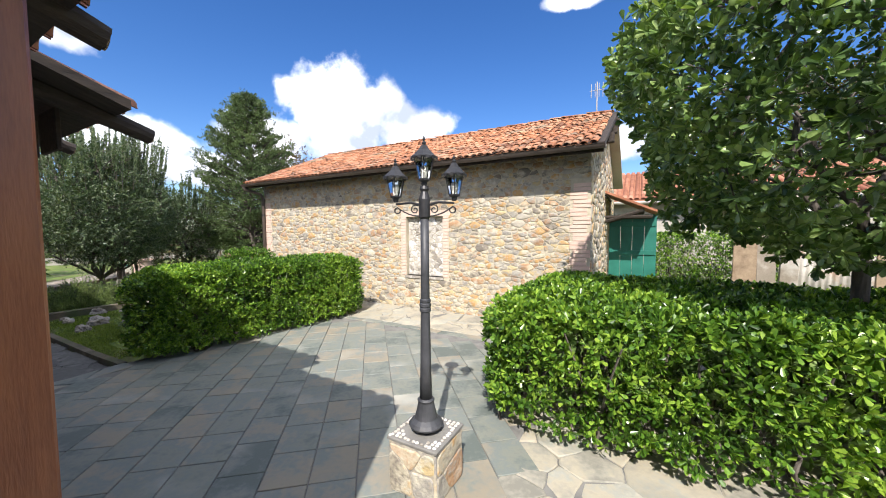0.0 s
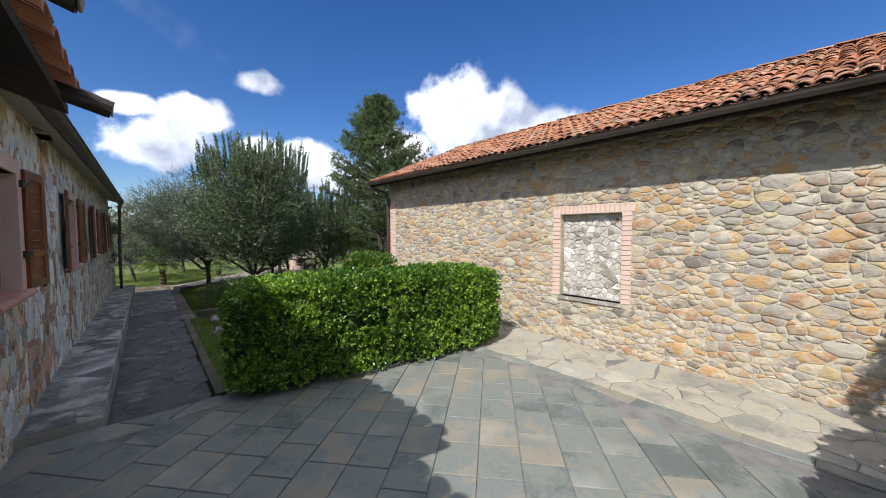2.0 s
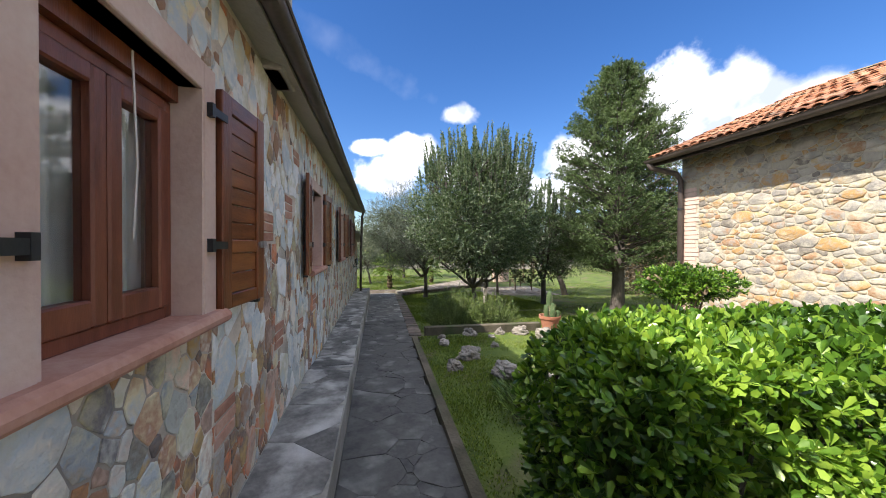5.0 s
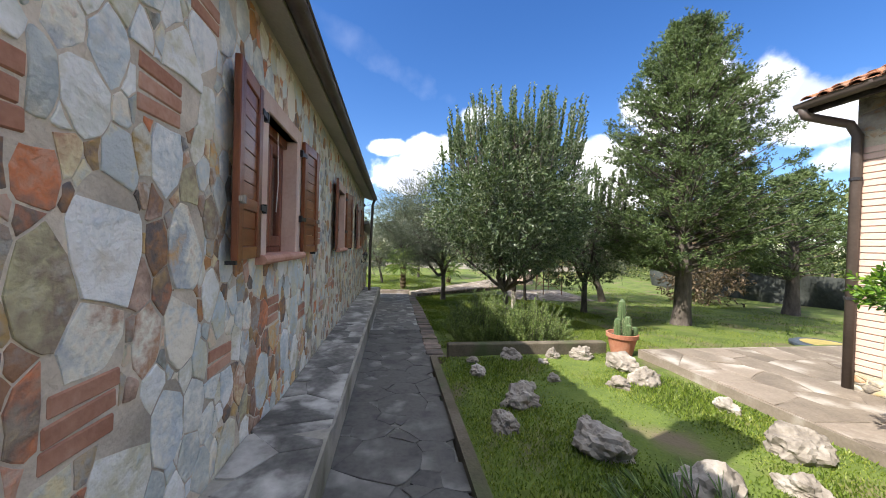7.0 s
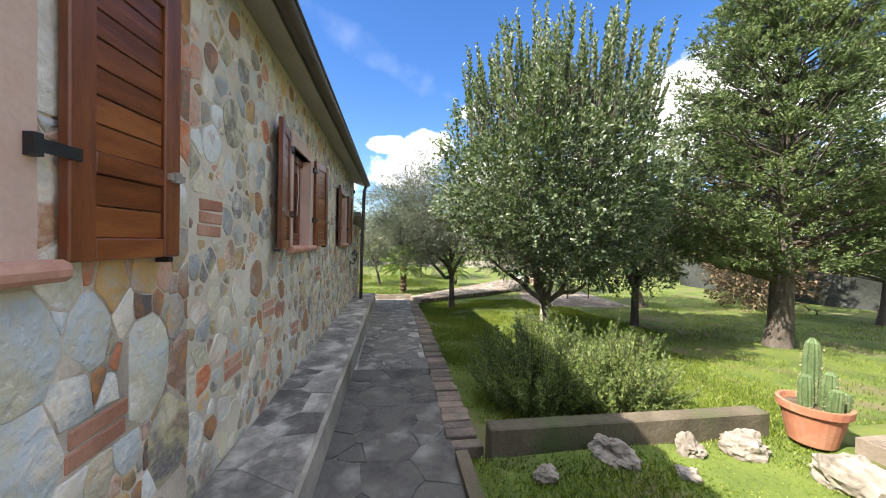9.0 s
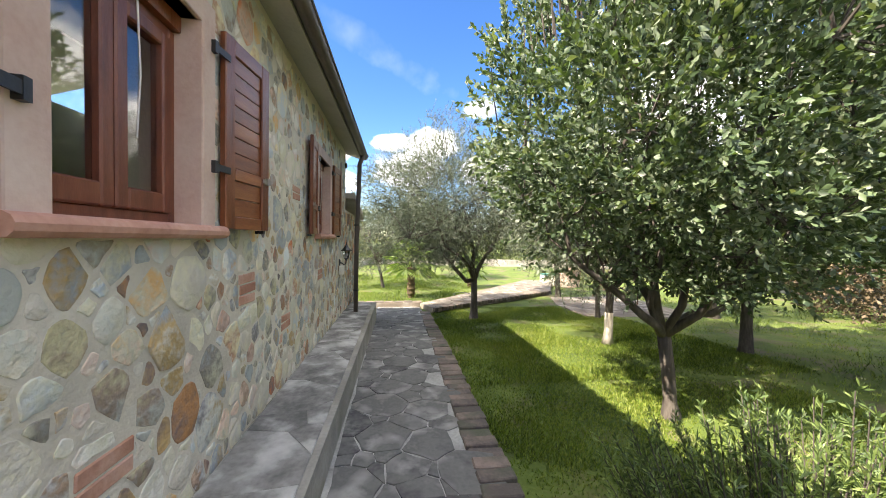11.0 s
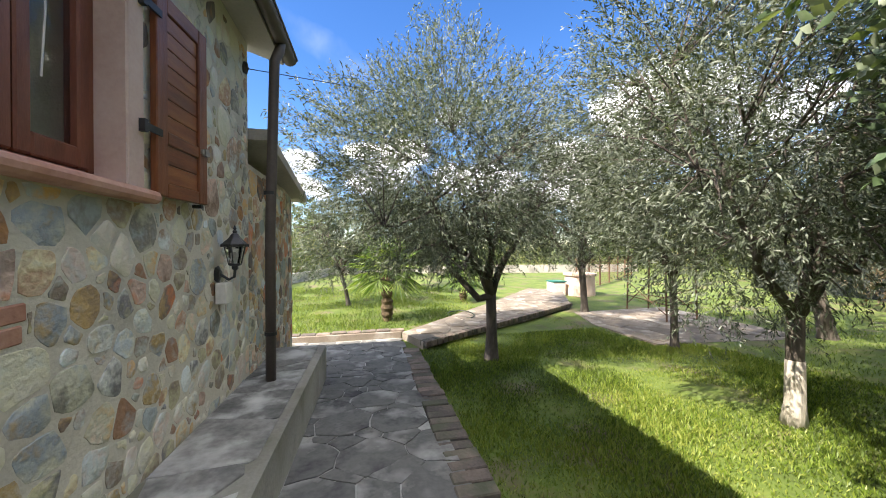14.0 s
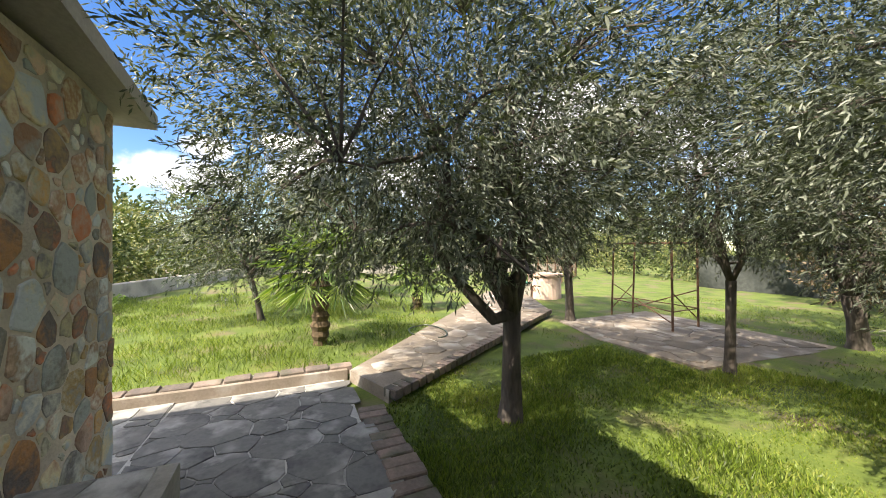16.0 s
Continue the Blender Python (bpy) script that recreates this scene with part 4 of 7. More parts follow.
# walk to the well, patio
def quad_slab(name, pts, z0, z1, mat, label, cat):
    bm = bmesh.new()
    a, b = [bm.verts.new((*p, z0)) for p in pts], [bm.verts.new((*p, z1)) for p in pts]
    bm.faces.new(a[::-1])
    bm.faces.new(b)
    n = len(pts)
    for k in range(n):
        bm.faces.new((a[k], a[(k + 1) % n], b[(k + 1) % n], b[k]))
    bmesh.ops.recalc_face_normals(bm, faces=bm.faces)
    return structure(ob_of(name, bm, mat), label, cat)


walk_pts = [(-20.95, 1.98), (-20.2, 2.25), (-23.3, 7.0), (-26.4, 8.6), (-26.8, 7.4), (-24.0, 4.9)]
well_walk = quad_slab("pavement_well_walk", walk_pts, -1.2, -0.74, PAVING, "raised paved walk leading to the well", "pavement")
patio = quad_slab("pavement_patio", [(-22.6, 6.7), (-21.2, 6.25), (-19.55, 6.35), (-19.2, 9.5), (-22.7, 9.6)], -1.2, -0.86, PAVING, "pale stone patio in the lawn", "pavement")
yard_kerb = structure(ob_of("trim_yard_kerb", block(-21.22, -21.0, -6, 1.97, -1.2, -0.74, bevel=0.01), PAVING), "low stone kerb at the path's end", "kerb")
near_wall = structure(ob_of("wall_garden_side", block(-6.4, 6.4, -0.12, 0.12, -0.3, 0.52, pose(-33.0, -2.22, -0.92, 0, 0, -17.8), bevel=0.02), GREY_RENDER), "low mossy garden wall across the lawn", "wall")
bed_wall = structure(ob_of("trim_bed_wall", block(-11.1, -10.96, 1.95, 4.3, -0.7, -0.12, bevel=0.01), MOSS_KERB), "low mossy wall behind the rock bed", "kerb")
far_wall = structure(ob_of("wall_garden", block(-38, -37.7, -30, 14, -1.2, -0.35, pose(0, 0, 0, 0, 0, -9)), GREY_RENDER), "low garden wall", "wall")

# ---- windows and shutters ----
def window(i, c):
    z0, z1 = WIN_Z
    w = structure(new("window_%d" % i), "brown wooden window with pink brick surround", "window")
    w.location = (c, WALL_Y, z0)
    h = z1 - z0
    for a, b, lo, hi, nm in ((-HALF - 0.11, -HALF, -0.02, h + 0.12, "surround_jamb"), (HALF, HALF + 0.11, -0.02, h + 0.12, "surround_jamb"), (-HALF, HALF, h, h + 0.12, "surround_head")):
        part(nm, block(a, b, -0.415, 0.022, lo, hi, bevel=0.004) if nm == "surround_head" else block(a, b, -0.05, 0.022, lo, hi, bevel=0.004), PINK, w)
    for a in (-HALF, HALF - 0.012):
        part("reveal", block(a, a + 0.012, -0.20, 0.018, 0, h), PINK, w)
    bm = bmesh.new()
    tube(bm, [(-HALF - 0.144, 0.045, -0.03), (HALF + 0.144, 0.045, -0.03)], 0.032, 10)
    bmesh.ops.recalc_face_normals(bm, faces=bm.faces)
    box(bm, -HALF - 0.14, HALF + 0.14, -0.2, 0.045, -0.06, 0.001)
    part("window_sill", bm, CLAY, w, "rounded pink clay sill")
    y = -0.10
    part("roller_box", block(-HALF, HALF, y - 0.04, y + 0.03, h - 0.07, h), WOOD, w)
    fr = bmesh.new()
    for a, b, lo, hi in ((-HALF, -HALF + 0.05, 0, h - 0.07), (HALF - 0.05, HALF, 0, h - 0.07), (-HALF + 0.05, HALF - 0.05, 0, 0.05), (-HALF + 0.05, HALF - 0.05, h - 0.12, h - 0.07)):
        box(fr, a, b, y - 0.06, y, lo, hi, bevel=0.006)
    part("window_frame", fr, RED_WOOD, w)
    for s in (-1, 1):
        a, b = (0.004, HALF - 0.05) if s > 0 else (-HALF + 0.05, -0.004)
        sash = bmesh.new()
        t = 0.06
        for q in ((a, a + t, 0.05, h - 0.12), (b - t, b, 0.05, h - 0.12), (a + t, b - t, 0.05, 0.05 + 0.085), (a + t, b - t, h - 0.12 - t, h - 0.12)):
            box(sash, q[0], q[1], y - 0.045, y + 0.014, q[2], q[3], bevel=0.007)
        so = part("sash", sash, RED_WOOD, w)
        pane = part("pane", block(a + t, b - t, y - 0.02, y - 0.015, 0.05 + 0.085, h - 0.12 - t), GLASS, so)
        pane.visible_shadow = False
    part("pull_cord", tube(bmesh.new(), [(-0.05, -0.05, h - 0.02), (-0.055, -0.04, h - 0.4), (-0.05, -0.05, 0.32)], 0.004, 5), PLASTIC, w, "white pull cord")
    if i == 1:
        V, L, S = [], [], []
        for k in range(41):
            x = -0.33 + 0.66 * k / 40
            yy = y - 0.10 + 0.018 * math.sin(k * 1.3)
            V += [(x, yy, 0.05), (x, yy, h - 0.12)]
        for k in range(40):
            L += [2 * k, 2 * k + 2, 2 * k + 3, 2 * k + 1]
            S.append(4)
        cu = new("curtain", quick_mesh("curtain", V, L, S, CURTAIN))
        cu.matrix_basis = Matrix.Translation((c, WALL_Y, z0))
        tagged(cu, "white net curtain hanging behind the window", "curtain")
    return w


def shutter():
    """A shutter leaf in its own frame: hinge edge at x 0, leaf towards +x, outer face towards +y."""
    s = thing("shutter", (0, 0, 0), "varnished brown wooden board shutter folded open on the stone wall", "shutter", "window shutters")
    W, H, T = 0.45, 1.03, 0.035
    for a, nm in ((0, "stile"), (W - 0.085, "stile")):
        part(nm, block(a, a + 0.085, 0, T, 0, H, bevel=0.005), WOOD, s)
    for z, hh in ((0, 0.07), (0.27, 0.065), (H - 0.085, 0.085)):
        part("rail", block(0.0855, W - 0.0855, 0.0, T - 0.003, z, z + hh, bevel=0.004), WOOD_BOARD, s)
    for lo, hi, n in ((0.07, 0.27, 2), (0.335, H - 0.085, 7)):
        for k in range(n):
            z = lo + (hi - lo) * k / n
            b = block(0.0855, W - 0.0855, 0.006, T - 0.014, z + 0.002, z + (hi - lo) / n - 0.002, bevel=0.003)
            part("board", b, WOOD_BOARD, s)
    for z in (0.29, H - 0.15):
        hg = bmesh.new()
        box(hg, -0.085, 0.03, T, T + 0.008, z, z + 0.035)
        box(hg, -0.10, -0.075, 0, T + 0.01, z - 0.012, z + 0.047)
        part("hinge", hg, IRON, s)
    cb = bmesh.new()
    box(cb, W - 0.075, W + 0.01, T, T + 0.012, 0.30, 0.325)
    box(cb, W - 0.055, W - 0.02, T, T + 0.02, 0.292, 0.333)
    part("catch", cb, SHEET, s, "small metal catch")
    part("stay", block(W - 0.045, W - 0.02, -0.03, 0.02, -0.022, -0.002), IRON, s)
    return s


leaf = shutter()
first = True
for n_w, c in enumerate(WIN_X):
    window(n_w + 1, c)
    # the leaf on the +x side opens towards +x; the other is its mirror turn
    hang = 0.50 if n_w == 0 else 0.545
    right = Matrix.Translation((c + hang, WALL_Y + 0.012, WIN_Z[0] - 0.01)) @ Matrix.Rotation(radians((7, 6, 7, 5)[n_w]), 4, "Z")
    left = Matrix.Translation((c - hang, WALL_Y + 0.012, WIN_Z[0] - 0.01)) @ Matrix.Rotation(radians((-6, -5, -8, -5)[n_w]), 4, "Z") @ Matrix.Diagonal((-1, 1, 1, 1))
    for m in (right, left):
        if first:
            leaf.matrix_basis, first = m, False
        else:
            copy_thing(leaf, m)

# ---- wooden door ----
def plank_door():
    d = structure(new("door_1"), "tall reddish brown wooden plank door with an iron bar", "door")
    d.location = (-4.78, WALL_Y - 0.032, 0)
    fr = bmesh.new()
    for a, b, lo, hi in ((-0.02, 0.09, 0, 2.22), (0.84, 0.93, 0, 2.22), (0.09, 0.84, 2.13, 2.22)):
        box(fr, a, b, -0.09, 0.035, lo, hi, bevel=0.006)
    part("door_frame", fr, WOOD, d)
    for a, b in ((0.095, 0.46), (0.466, 0.835)):
        lf = bmesh.new()
        for q in ((a, a + 0.075, 0.01, 2.125), (b - 0.075, b, 0.01, 2.125), (a + 0.075, b - 0.075, 0.01, 0.10), (a + 0.075, b - 0.075, 2.03, 2.125)):
            box(lf, q[0], q[1], -0.06, 0.0, q[2], q[3], bevel=0.005)
        lo = part("door_leaf", lf, WOOD, d)
        for k in range(13):
            z = 0.10 + k * 1.93 / 13
            part("board", block(a + 0.076, b - 0.076, -0.045, -0.018, z + 0.003, z + 1.93 / 13 - 0.003, bevel=0.004), WOOD_BOARD, lo)
    bar = bmesh.new()
    box(bar, -0.06, 0.6, 0.0, 0.022, 1.30, 1.335, bevel=0.004)
    box(bar, 0.05, 0.12, 0.0, 0.04, 1.27, 1.36, bevel=0.006)
    tube(bar, [(0.08, 0.03, 1.30), (0.08, 0.06, 1.24), (0.08, 0.03, 1.18)], 0.01, 6)
    part("latch_bar", bar, IRON, d, "long black iron bar")
    return d


plank_door()

# ---- porch timbers ----
for x, ye, ze in ((-4.45, 0.95, 2.30), (-3.02, 0.95, 2.215), (-1.95, 0.42, 2.30)):
    raf = thing("porch_rafter", (x, ye, ze), "dark rough log rafter with a pale sawn end", "rafter", "porch rafters")
    pts = [(0.0, 0, 0), (0.015, -0.3, 0.09), (-0.01, -0.6, 0.19), (0.0, -0.95, 0.30)]
    part("log", tube(bmesh.new(), pts, [0.048, 0.055, 0.06, 0.062], 10), DARK_WOOD, raf, smooth=False)
    part("sawn_end", tube(bmesh.new(), [(0.0, 0.004, 0), (0.0, -0.001, 0.0005)], [0.04, 0.04], 10), CUT_WOOD, raf)
post = thing("porch_post", (-1.62, 0.10, -0.01), "brown varnished wooden porch post", "post")
part("shaft", block(-0.06, 0.06, -0.06, 0.06, 0.08, 2.36, bevel=0.008), WOOD, post)
part("foot", block(-0.075, 0.075, -0.075, 0.075, 0, 0.08, bevel=0.006), IRON, post)
beam = thing("porch_beam", (-2.7, 0.02, 2.36), "dark heavy timber beam carrying the rafters", "beam")
part("timber", block(0.0, 1.4, -0.07, 0.07, 0, 0.10, bevel=0.012), DARK_WOOD, beam)
for x in (-3.9, -3.45):
    bd = thing("hanging_board", (x, 0.6, 2.10), "ragged dark wooden board hanging under the porch", "board", "porch boards")
    part("plank", block(-0.16, 0.16, -0.012, 0.012, 0, 0.26, bevel=0.004), DARK_WOOD, bd)

# ---- chimney ----
chim = thing("chimney", (-7.2, 0.23, 2.60), "rendered stone chimney with a dark slatted cap", "chimney")
part("shaft", block(-0.17, 0.17, -0.165, 0.165, 0, 1.09, bevel=0.012), GREY_RENDER, chim)
part("flashing", block(-0.19, 0.19, -0.185, 0.185, 0, 0.16, bevel=0.01), GREY_RENDER, chim)
for k in range(3):
    part("cap_slab", block(-0.20, 0.20, -0.195, 0.195, 1.092 + k * 0.085, 1.128 + k * 0.085, bevel=0.01), IRON, chim)
    for sx in (-1, 1):
        for sy in (-1, 1):
            if k < 2:
                part("cap_pillar", block(sx * 0.155 - 0.03, sx * 0.155 + 0.03, sy * 0.15 - 0.03, sy * 0.15 + 0.03, 1.128 + k * 0.085, 1.177 + k * 0.085), IRON, chim)

# ---- lanterns ----
def lantern(parent, at, s=1.0, name="lantern"):
    """A hexagonal glass lantern, its foot at at, as a part of a lamp."""
    x, y, z = at
    body = bmesh.new()
    lathe(body, [(0.022 * s, 0), (0.03 * s, 0.01 * s), (0.03 * s, 0.035 * s), (0.062 * s, 0.05 * s), (0.062 * s, 0.065 * s)], 6, at)
    for k in range(6):
        a = 2 * math.pi * k / 6
        tube(body, [(x + 0.058 * s * math.cos(a), y + 0.058 * s * math.sin(a), z + 0.06 * s), (x + 0.098 * s * math.cos(a), y + 0.098 * s * math.sin(a), z + 0.25 * s)], 0.006 * s, 5)
    ln = part(name, body, IRON, parent)
    roof = bmesh.new()
    lathe(roof, [(0.125 * s, 0.245 * s), (0.128 * s, 0.26 * s), (0.10 * s, 0.285 * s), (0.055 * s, 0.33 * s), (0.03 * s, 0.37 * s), (0.018 * s, 0.375 * s), (0.022 * s, 0.395 * s), (0.01 * s, 0.41 * s), (0.016 * s, 0.425 * s), (0.004 * s, 0.455 * s)], 6, at)
    for k in range(12):
        a = 2 * math.pi * (k + 0.5) / 12
        r = 0.121 * s
        box(roof, -0.014 * s, 0.014 * s, -0.004, 0.004, -0.026 * s, 0, Matrix.Translation((x + r * math.cos(a), y + r * math.sin(a), z + 0.262 * s)) @ Matrix.Rotation(a + math.pi / 2, 4, "Z"))
    part("cap", roof, IRON, ln)
    gl = bmesh.new()
    for k in range(6):
        a0, a1 = 2 * math.pi * k / 6, 2 * math.pi * (k + 1) / 6
        gl.faces.new([gl.verts.new((x + r * math.cos(a), y + r * math.sin(a), z + h)) for r, a, h in ((0.057 * s, a0, 0.066 * s), (0.057 * s, a1, 0.066 * s), (0.096 * s, a1, 0.248 * s), (0.096 * s, a0, 0.248 * s))])
    g = part("glass", gl, GLASS, ln)
    g.visible_shadow = False
    bulb = bmesh.new()
    lathe(bulb, [(0.014 * s, 0.06 * s), (0.016 * s, 0.10 * s), (0.028 * s, 0.14 * s), (0.026 * s, 0.17 * s), (0.006 * s, 0.19 * s)], 10, at)
    part("bulb", bulb, PLASTIC, ln, "white lamp bulb")
    return ln


LX, LY = -1.41, 1.70
lamp = thing("garden_lamp_post", (LX, LY, 0.375), "dark grey cast iron lamp post with three glass lanterns", "lamp post")
part("base", lathe(bmesh.new(), [(0.105, 0), (0.11, 0.012), (0.098, 0.03), (0.072, 0.05), (0.06, 0.10), (0.05, 0.15), (0.055, 0.165), (0.045, 0.175)], 18), POST_PAINT, lamp, smooth=False)
part("shaft", lathe(bmesh.new(), [(0.04, 0.17), (0.034, 0.4), (0.029, 0.74), (0.027, 0.95), (0.026, 1.32)], 14), POST_PAINT, lamp, smooth=True)
part("collar", lathe(bmesh.new(), [(0.029, 0.72), (0.036, 0.727), (0.036, 0.745), (0.031, 0.75), (0.037, 0.757), (0.037, 0.775), (0.031, 0.78), (0.035, 0.787), (0.035, 0.80), (0.028, 0.807)], 14), POST_PAINT, lamp)
part("head", lathe(bmesh.new(), [(0.027, 1.30), (0.036, 1.31), (0.036, 1.42), (0.03, 1.44), (0.022, 1.465), (0.03, 1.48), (0.024, 1.50)], 14), IRON, lamp)
for k in range(2):
    a = radians(15 + 180 * k)
    d = Vector((math.cos(a), math.sin(a), 0))
    arm = bmesh.new()
    tube(arm, [d * 0.04 + Vector((0, 0, 1.455)), d * 0.12 + Vector((0, 0, 1.475)), d * 0.26 + Vector((0, 0, 1.465))], [0.014, 0.011, 0.009], 6)
    curl = [d * (0.045 + 0.20 * q) + Vector((0, 0, 1.36 + 0.075 * q * q)) for q in np.linspace(0, 1, 7)]
    curl += [d * (0.245 + 0.026 * math.sin(p)) + Vector((0, 0, 1.435 - 0.026 + 0.026 * math.cos(p))) for p in np.linspace(0.3, 5.2, 9)]
    tube(arm, curl, 0.0065, 5)
    tube(arm, [d * (0.085 + (0.008 + 0.004 * p) * math.cos(p)) + Vector((0, 0, 1.415 + (0.008 + 0.004 * p) * math.sin(p))) for p in np.linspace(0, 8.5, 16)], 0.006, 5)
    bmesh.ops.transform(arm, matrix=Matrix.Translation((0, 0, 1.40)) @ Matrix.Scale(0.72, 4) @ Matrix.Translation((0, 0, -1.475)), verts=arm.verts)
    part("arm", arm, IRON, lamp)
    lantern(lamp, (d.x * 0.187, d.y * 0.187, 1.405), 0.60)
lantern(lamp, (0, 0, 1.50), 0.66)
ped = thing("lamp_pedestal", (LX, LY, -0.005), "square stone-clad pedestal with a pebble top", "pedestal")
part("body", block(-0.17, 0.17, -0.17, 0.17, 0, 0.325, bevel=0.008), BARN_STONE, ped)
part("top_slab", block(-0.178, 0.178, -0.178, 0.178, 0.325, 0.345, bevel=0.004), GROUT, ped)
rng_p = random.Random(3)
peb = lathe(bmesh.new(), [(0.011, 0), (0.013, 0.004), (0.007, 0.010)], 6)
pebble = part("pebble", peb, WHITE_STONE, ped)
for i in range(11):
    for j in range(11):
        x, y = -0.15 + 0.03 * i + rng_p.uniform(-0.004, 0.004), -0.15 + 0.03 * j + rng_p.uniform(-0.004, 0.004)
        if math.hypot(x, y) > 0.145:
            c = new("pebble", pebble.data)
            c.parent, c.location = ped, (x, y, 0.345)
pebble.location = (-0.16, -0.163, 0.345)
for sx, sy, hz in ((0, -1, 0.16), (1, 0, 0.16)):
    cs = cells(-0.16, 0.16, 0.01, 0.31, 0.13, 0.12, 5 + sx)
    fm = Matrix(((1, 0, 0, 0), (0, 0, -1, -0.17), (0, 1, 0, 0), (0, 0, 0, 1))) if sy else Matrix(((0, 0, 1, 0.17), (1, 0, 0, 0), (0, 1, 0, 0), (0, 0, 0, 1)))
    stones(ped, cs, fm, BARN_STONE_PIECE, BARN_STONE, 0.006, 0.006, lambda c: True)

wl = thing("wall_lantern", (-17.14, WALL_Y, 0.67), "black iron wall lantern beside the downpipe", "wall lamp")
br = bmesh.new()
lathe(br, [(0.055, 0), (0.06, 0.01), (0.03, 0.025)], 12)
bmesh.ops.transform(br, matrix=Matrix.Rotation(radians(-90), 4, "X"), verts=br.verts)
tube(br, [(0, 0.02, 0.0), (0, 0.08, -0.04), (0, 0.115, -0.02), (0, 0.12, 0.03)], 0.010, 7)
part("bracket", br, IRON, wl)
lantern(wl, (0, 0.12, 0.03), 0.70)
eb = thing("junction_box", (-17.14, WALL_Y, 0.46), "off-white plastic electrical box under the wall lantern", "electrical box")
part("box_body", block(-0.06, 0.06, 0.01, 0.085, 0, 0.15, bevel=0.008), PLASTIC, eb)
part("conduit", tube(bmesh.new(), [(0, 0.04, -0.07), (0, 0.04, 0.0)], 0.016, 8), PLASTIC, eb)
cab = thing("overhead_cable", (-17.7, 0.3, 2.42), "thin black cable from the house wall across the garden", "cable")
part("wire", tube(bmesh.new(), [(0, 0, 0), (-2.5, 4.5, 0.75), (-6, 11, 2.0), (-12, 22, 4.4)], 0.004, 5), IRON, cab)
part("insulator", lathe(bmesh.new(), [(0.02, -0.04), (0.03, 0), (0.02, 0.05)], 8), IRON, cab)

# ---- barn details ----
awn = thing("door_canopy", (-0.93, 8.9, 1.75), "small red tiled canopy over the green barn door", "canopy")
part("deck", tube(bmesh.new(), [(0.0, 0.9, 0.55), (0.0, -0.75, 0.55)], 0.04, 6), DARK_WOOD, awn)
dk = bmesh.new()
v = [dk.verts.new(p) for p in ((0, -0.8, 0.62), (1.0, -0.8, 0.17), (1.0, 0.9, 0.17), (0, 0.9, 0.62), (0, -0.8, 0.67), (1.0, -0.8, 0.22), (1.0, 0.9, 0.22), (0, 0.9, 0.67))]
for q in ((3, 2, 1, 0), (4, 5, 6, 7), (0, 1, 5, 4), (1, 2, 6, 5), (2, 3, 7, 6), (3, 0, 4, 7)):
    dk.faces.new([v[i] for i in q])
part("tiled_top", dk, TILE_FAR, awn)
for y in (-0.72, 0.0, 0.8):
    part("bracket", tube(bmesh.new(), [(0.0, y, 0.0), (0.75, y, 0.24)], 0.04, 6), DARK_WOOD, awn)
    part("cross_piece", tube(bmesh.new(), [(0.0, y, 0.10), (0.9, y, 0.10)], 0.035, 6), DARK_WOOD, awn)
gd = structure(new("door_2"), "green painted wooden barn door standing open", "door")
gd.location = (-0.88, 9.0, -0.1)
for k in range(4):
    part("board", block(0.0 + 0.24 * k, 0.235 + 0.24 * k, -0.02, 0.02, 0, 2.02, bevel=0.004), GREEN_PAINT, gd)
for z in (0.3, 1.1, 1.75):
    part("ledge", block(0.02, 0.94, -0.045, -0.021, z, z + 0.10, bevel=0.004), GREEN_PAINT, gd)
ant = thing("tv_antenna", (-1.15, 8.45, 3.70), "thin grey television antenna on the barn ridge", "antenna")
part("mast", tube(bmesh.new(), [(0, 0, 0), (0, 0, 1.15)], 0.012, 6), SHEET, ant)
for k in range(4):
    part("rod", tube(bmesh.new(), [(-0.12 + 0.08 * k, 0, 0.82), (-0.12 + 0.08 * k, 0, 1.12)], 0.007, 5), SHEET, ant)
part("boom", tube(bmesh.new(), [(-0.15, 0, 0.97), (0.15, 0, 0.97)], 0.007, 5), SHEET, ant)
for k in range(3):
    st = thing("roof_timber", (-0.93, 6.6 + 0.8 * k, 3.24 + 0.34 * k), "dark purlin end under the gable eave", "beam", "barn purlins")
    part("timber", block(-0.02, 0.26, -0.06, 0.06, -0.16, -0.0, bevel=0.008), DARK_WOOD, st)

# outbuilding behind
ob_house = thing("outbuilding", (6.5, 17.5, -0.2), "long low outbuilding with a red tiled roof", "building")
part("wall", block(-8, 9, -2.5, 3, 0, 2.75), GREY_RENDER, ob_house)
part("roof", slope_slab(-8.4, 9.4, -2.95, 2.72, 0.6, 4.15, 0.12), TILE_FAR, ob_house)
part("back_roof", slope_slab(-8.4, 9.4, 0.6, 4.15, 3.4, 2.7, 0.12), TILE_FAR, ob_house)
V, L, S = [], [], []
for i in range(86):
    for j in range(8):
        cx, o = -8.3 + 0.205 * i, len(V)
        for k2, (s0, r) in enumerate(((j, 0.085), (j + 1.08, 0.072))):
            y0, z0 = -3.0 + 0.45 * s0, 2.84 + 0.45 * s0 * 0.403
            for k in range(5):
                a = math.pi * k / 4
                V.append((cx - r * math.cos(a), y0, z0 + r * math.sin(a) * 0.8 + 0.012 * (1 - k2)))
        for k in range(4):
            L += [o + k, o + k + 1, o + k + 6, o + k + 5]
            S.append(4)
tl = new("roof_tiles", quick_mesh("roof_tiles", V, L, S, TILE_FAR))
tl.parent = ob_house
tagged(tl, kind="stuff")
oc = part("chimney", block(-5.2, -4.75, 0.3, 0.75, 4.0, 4.55), BRICK, ob_house)
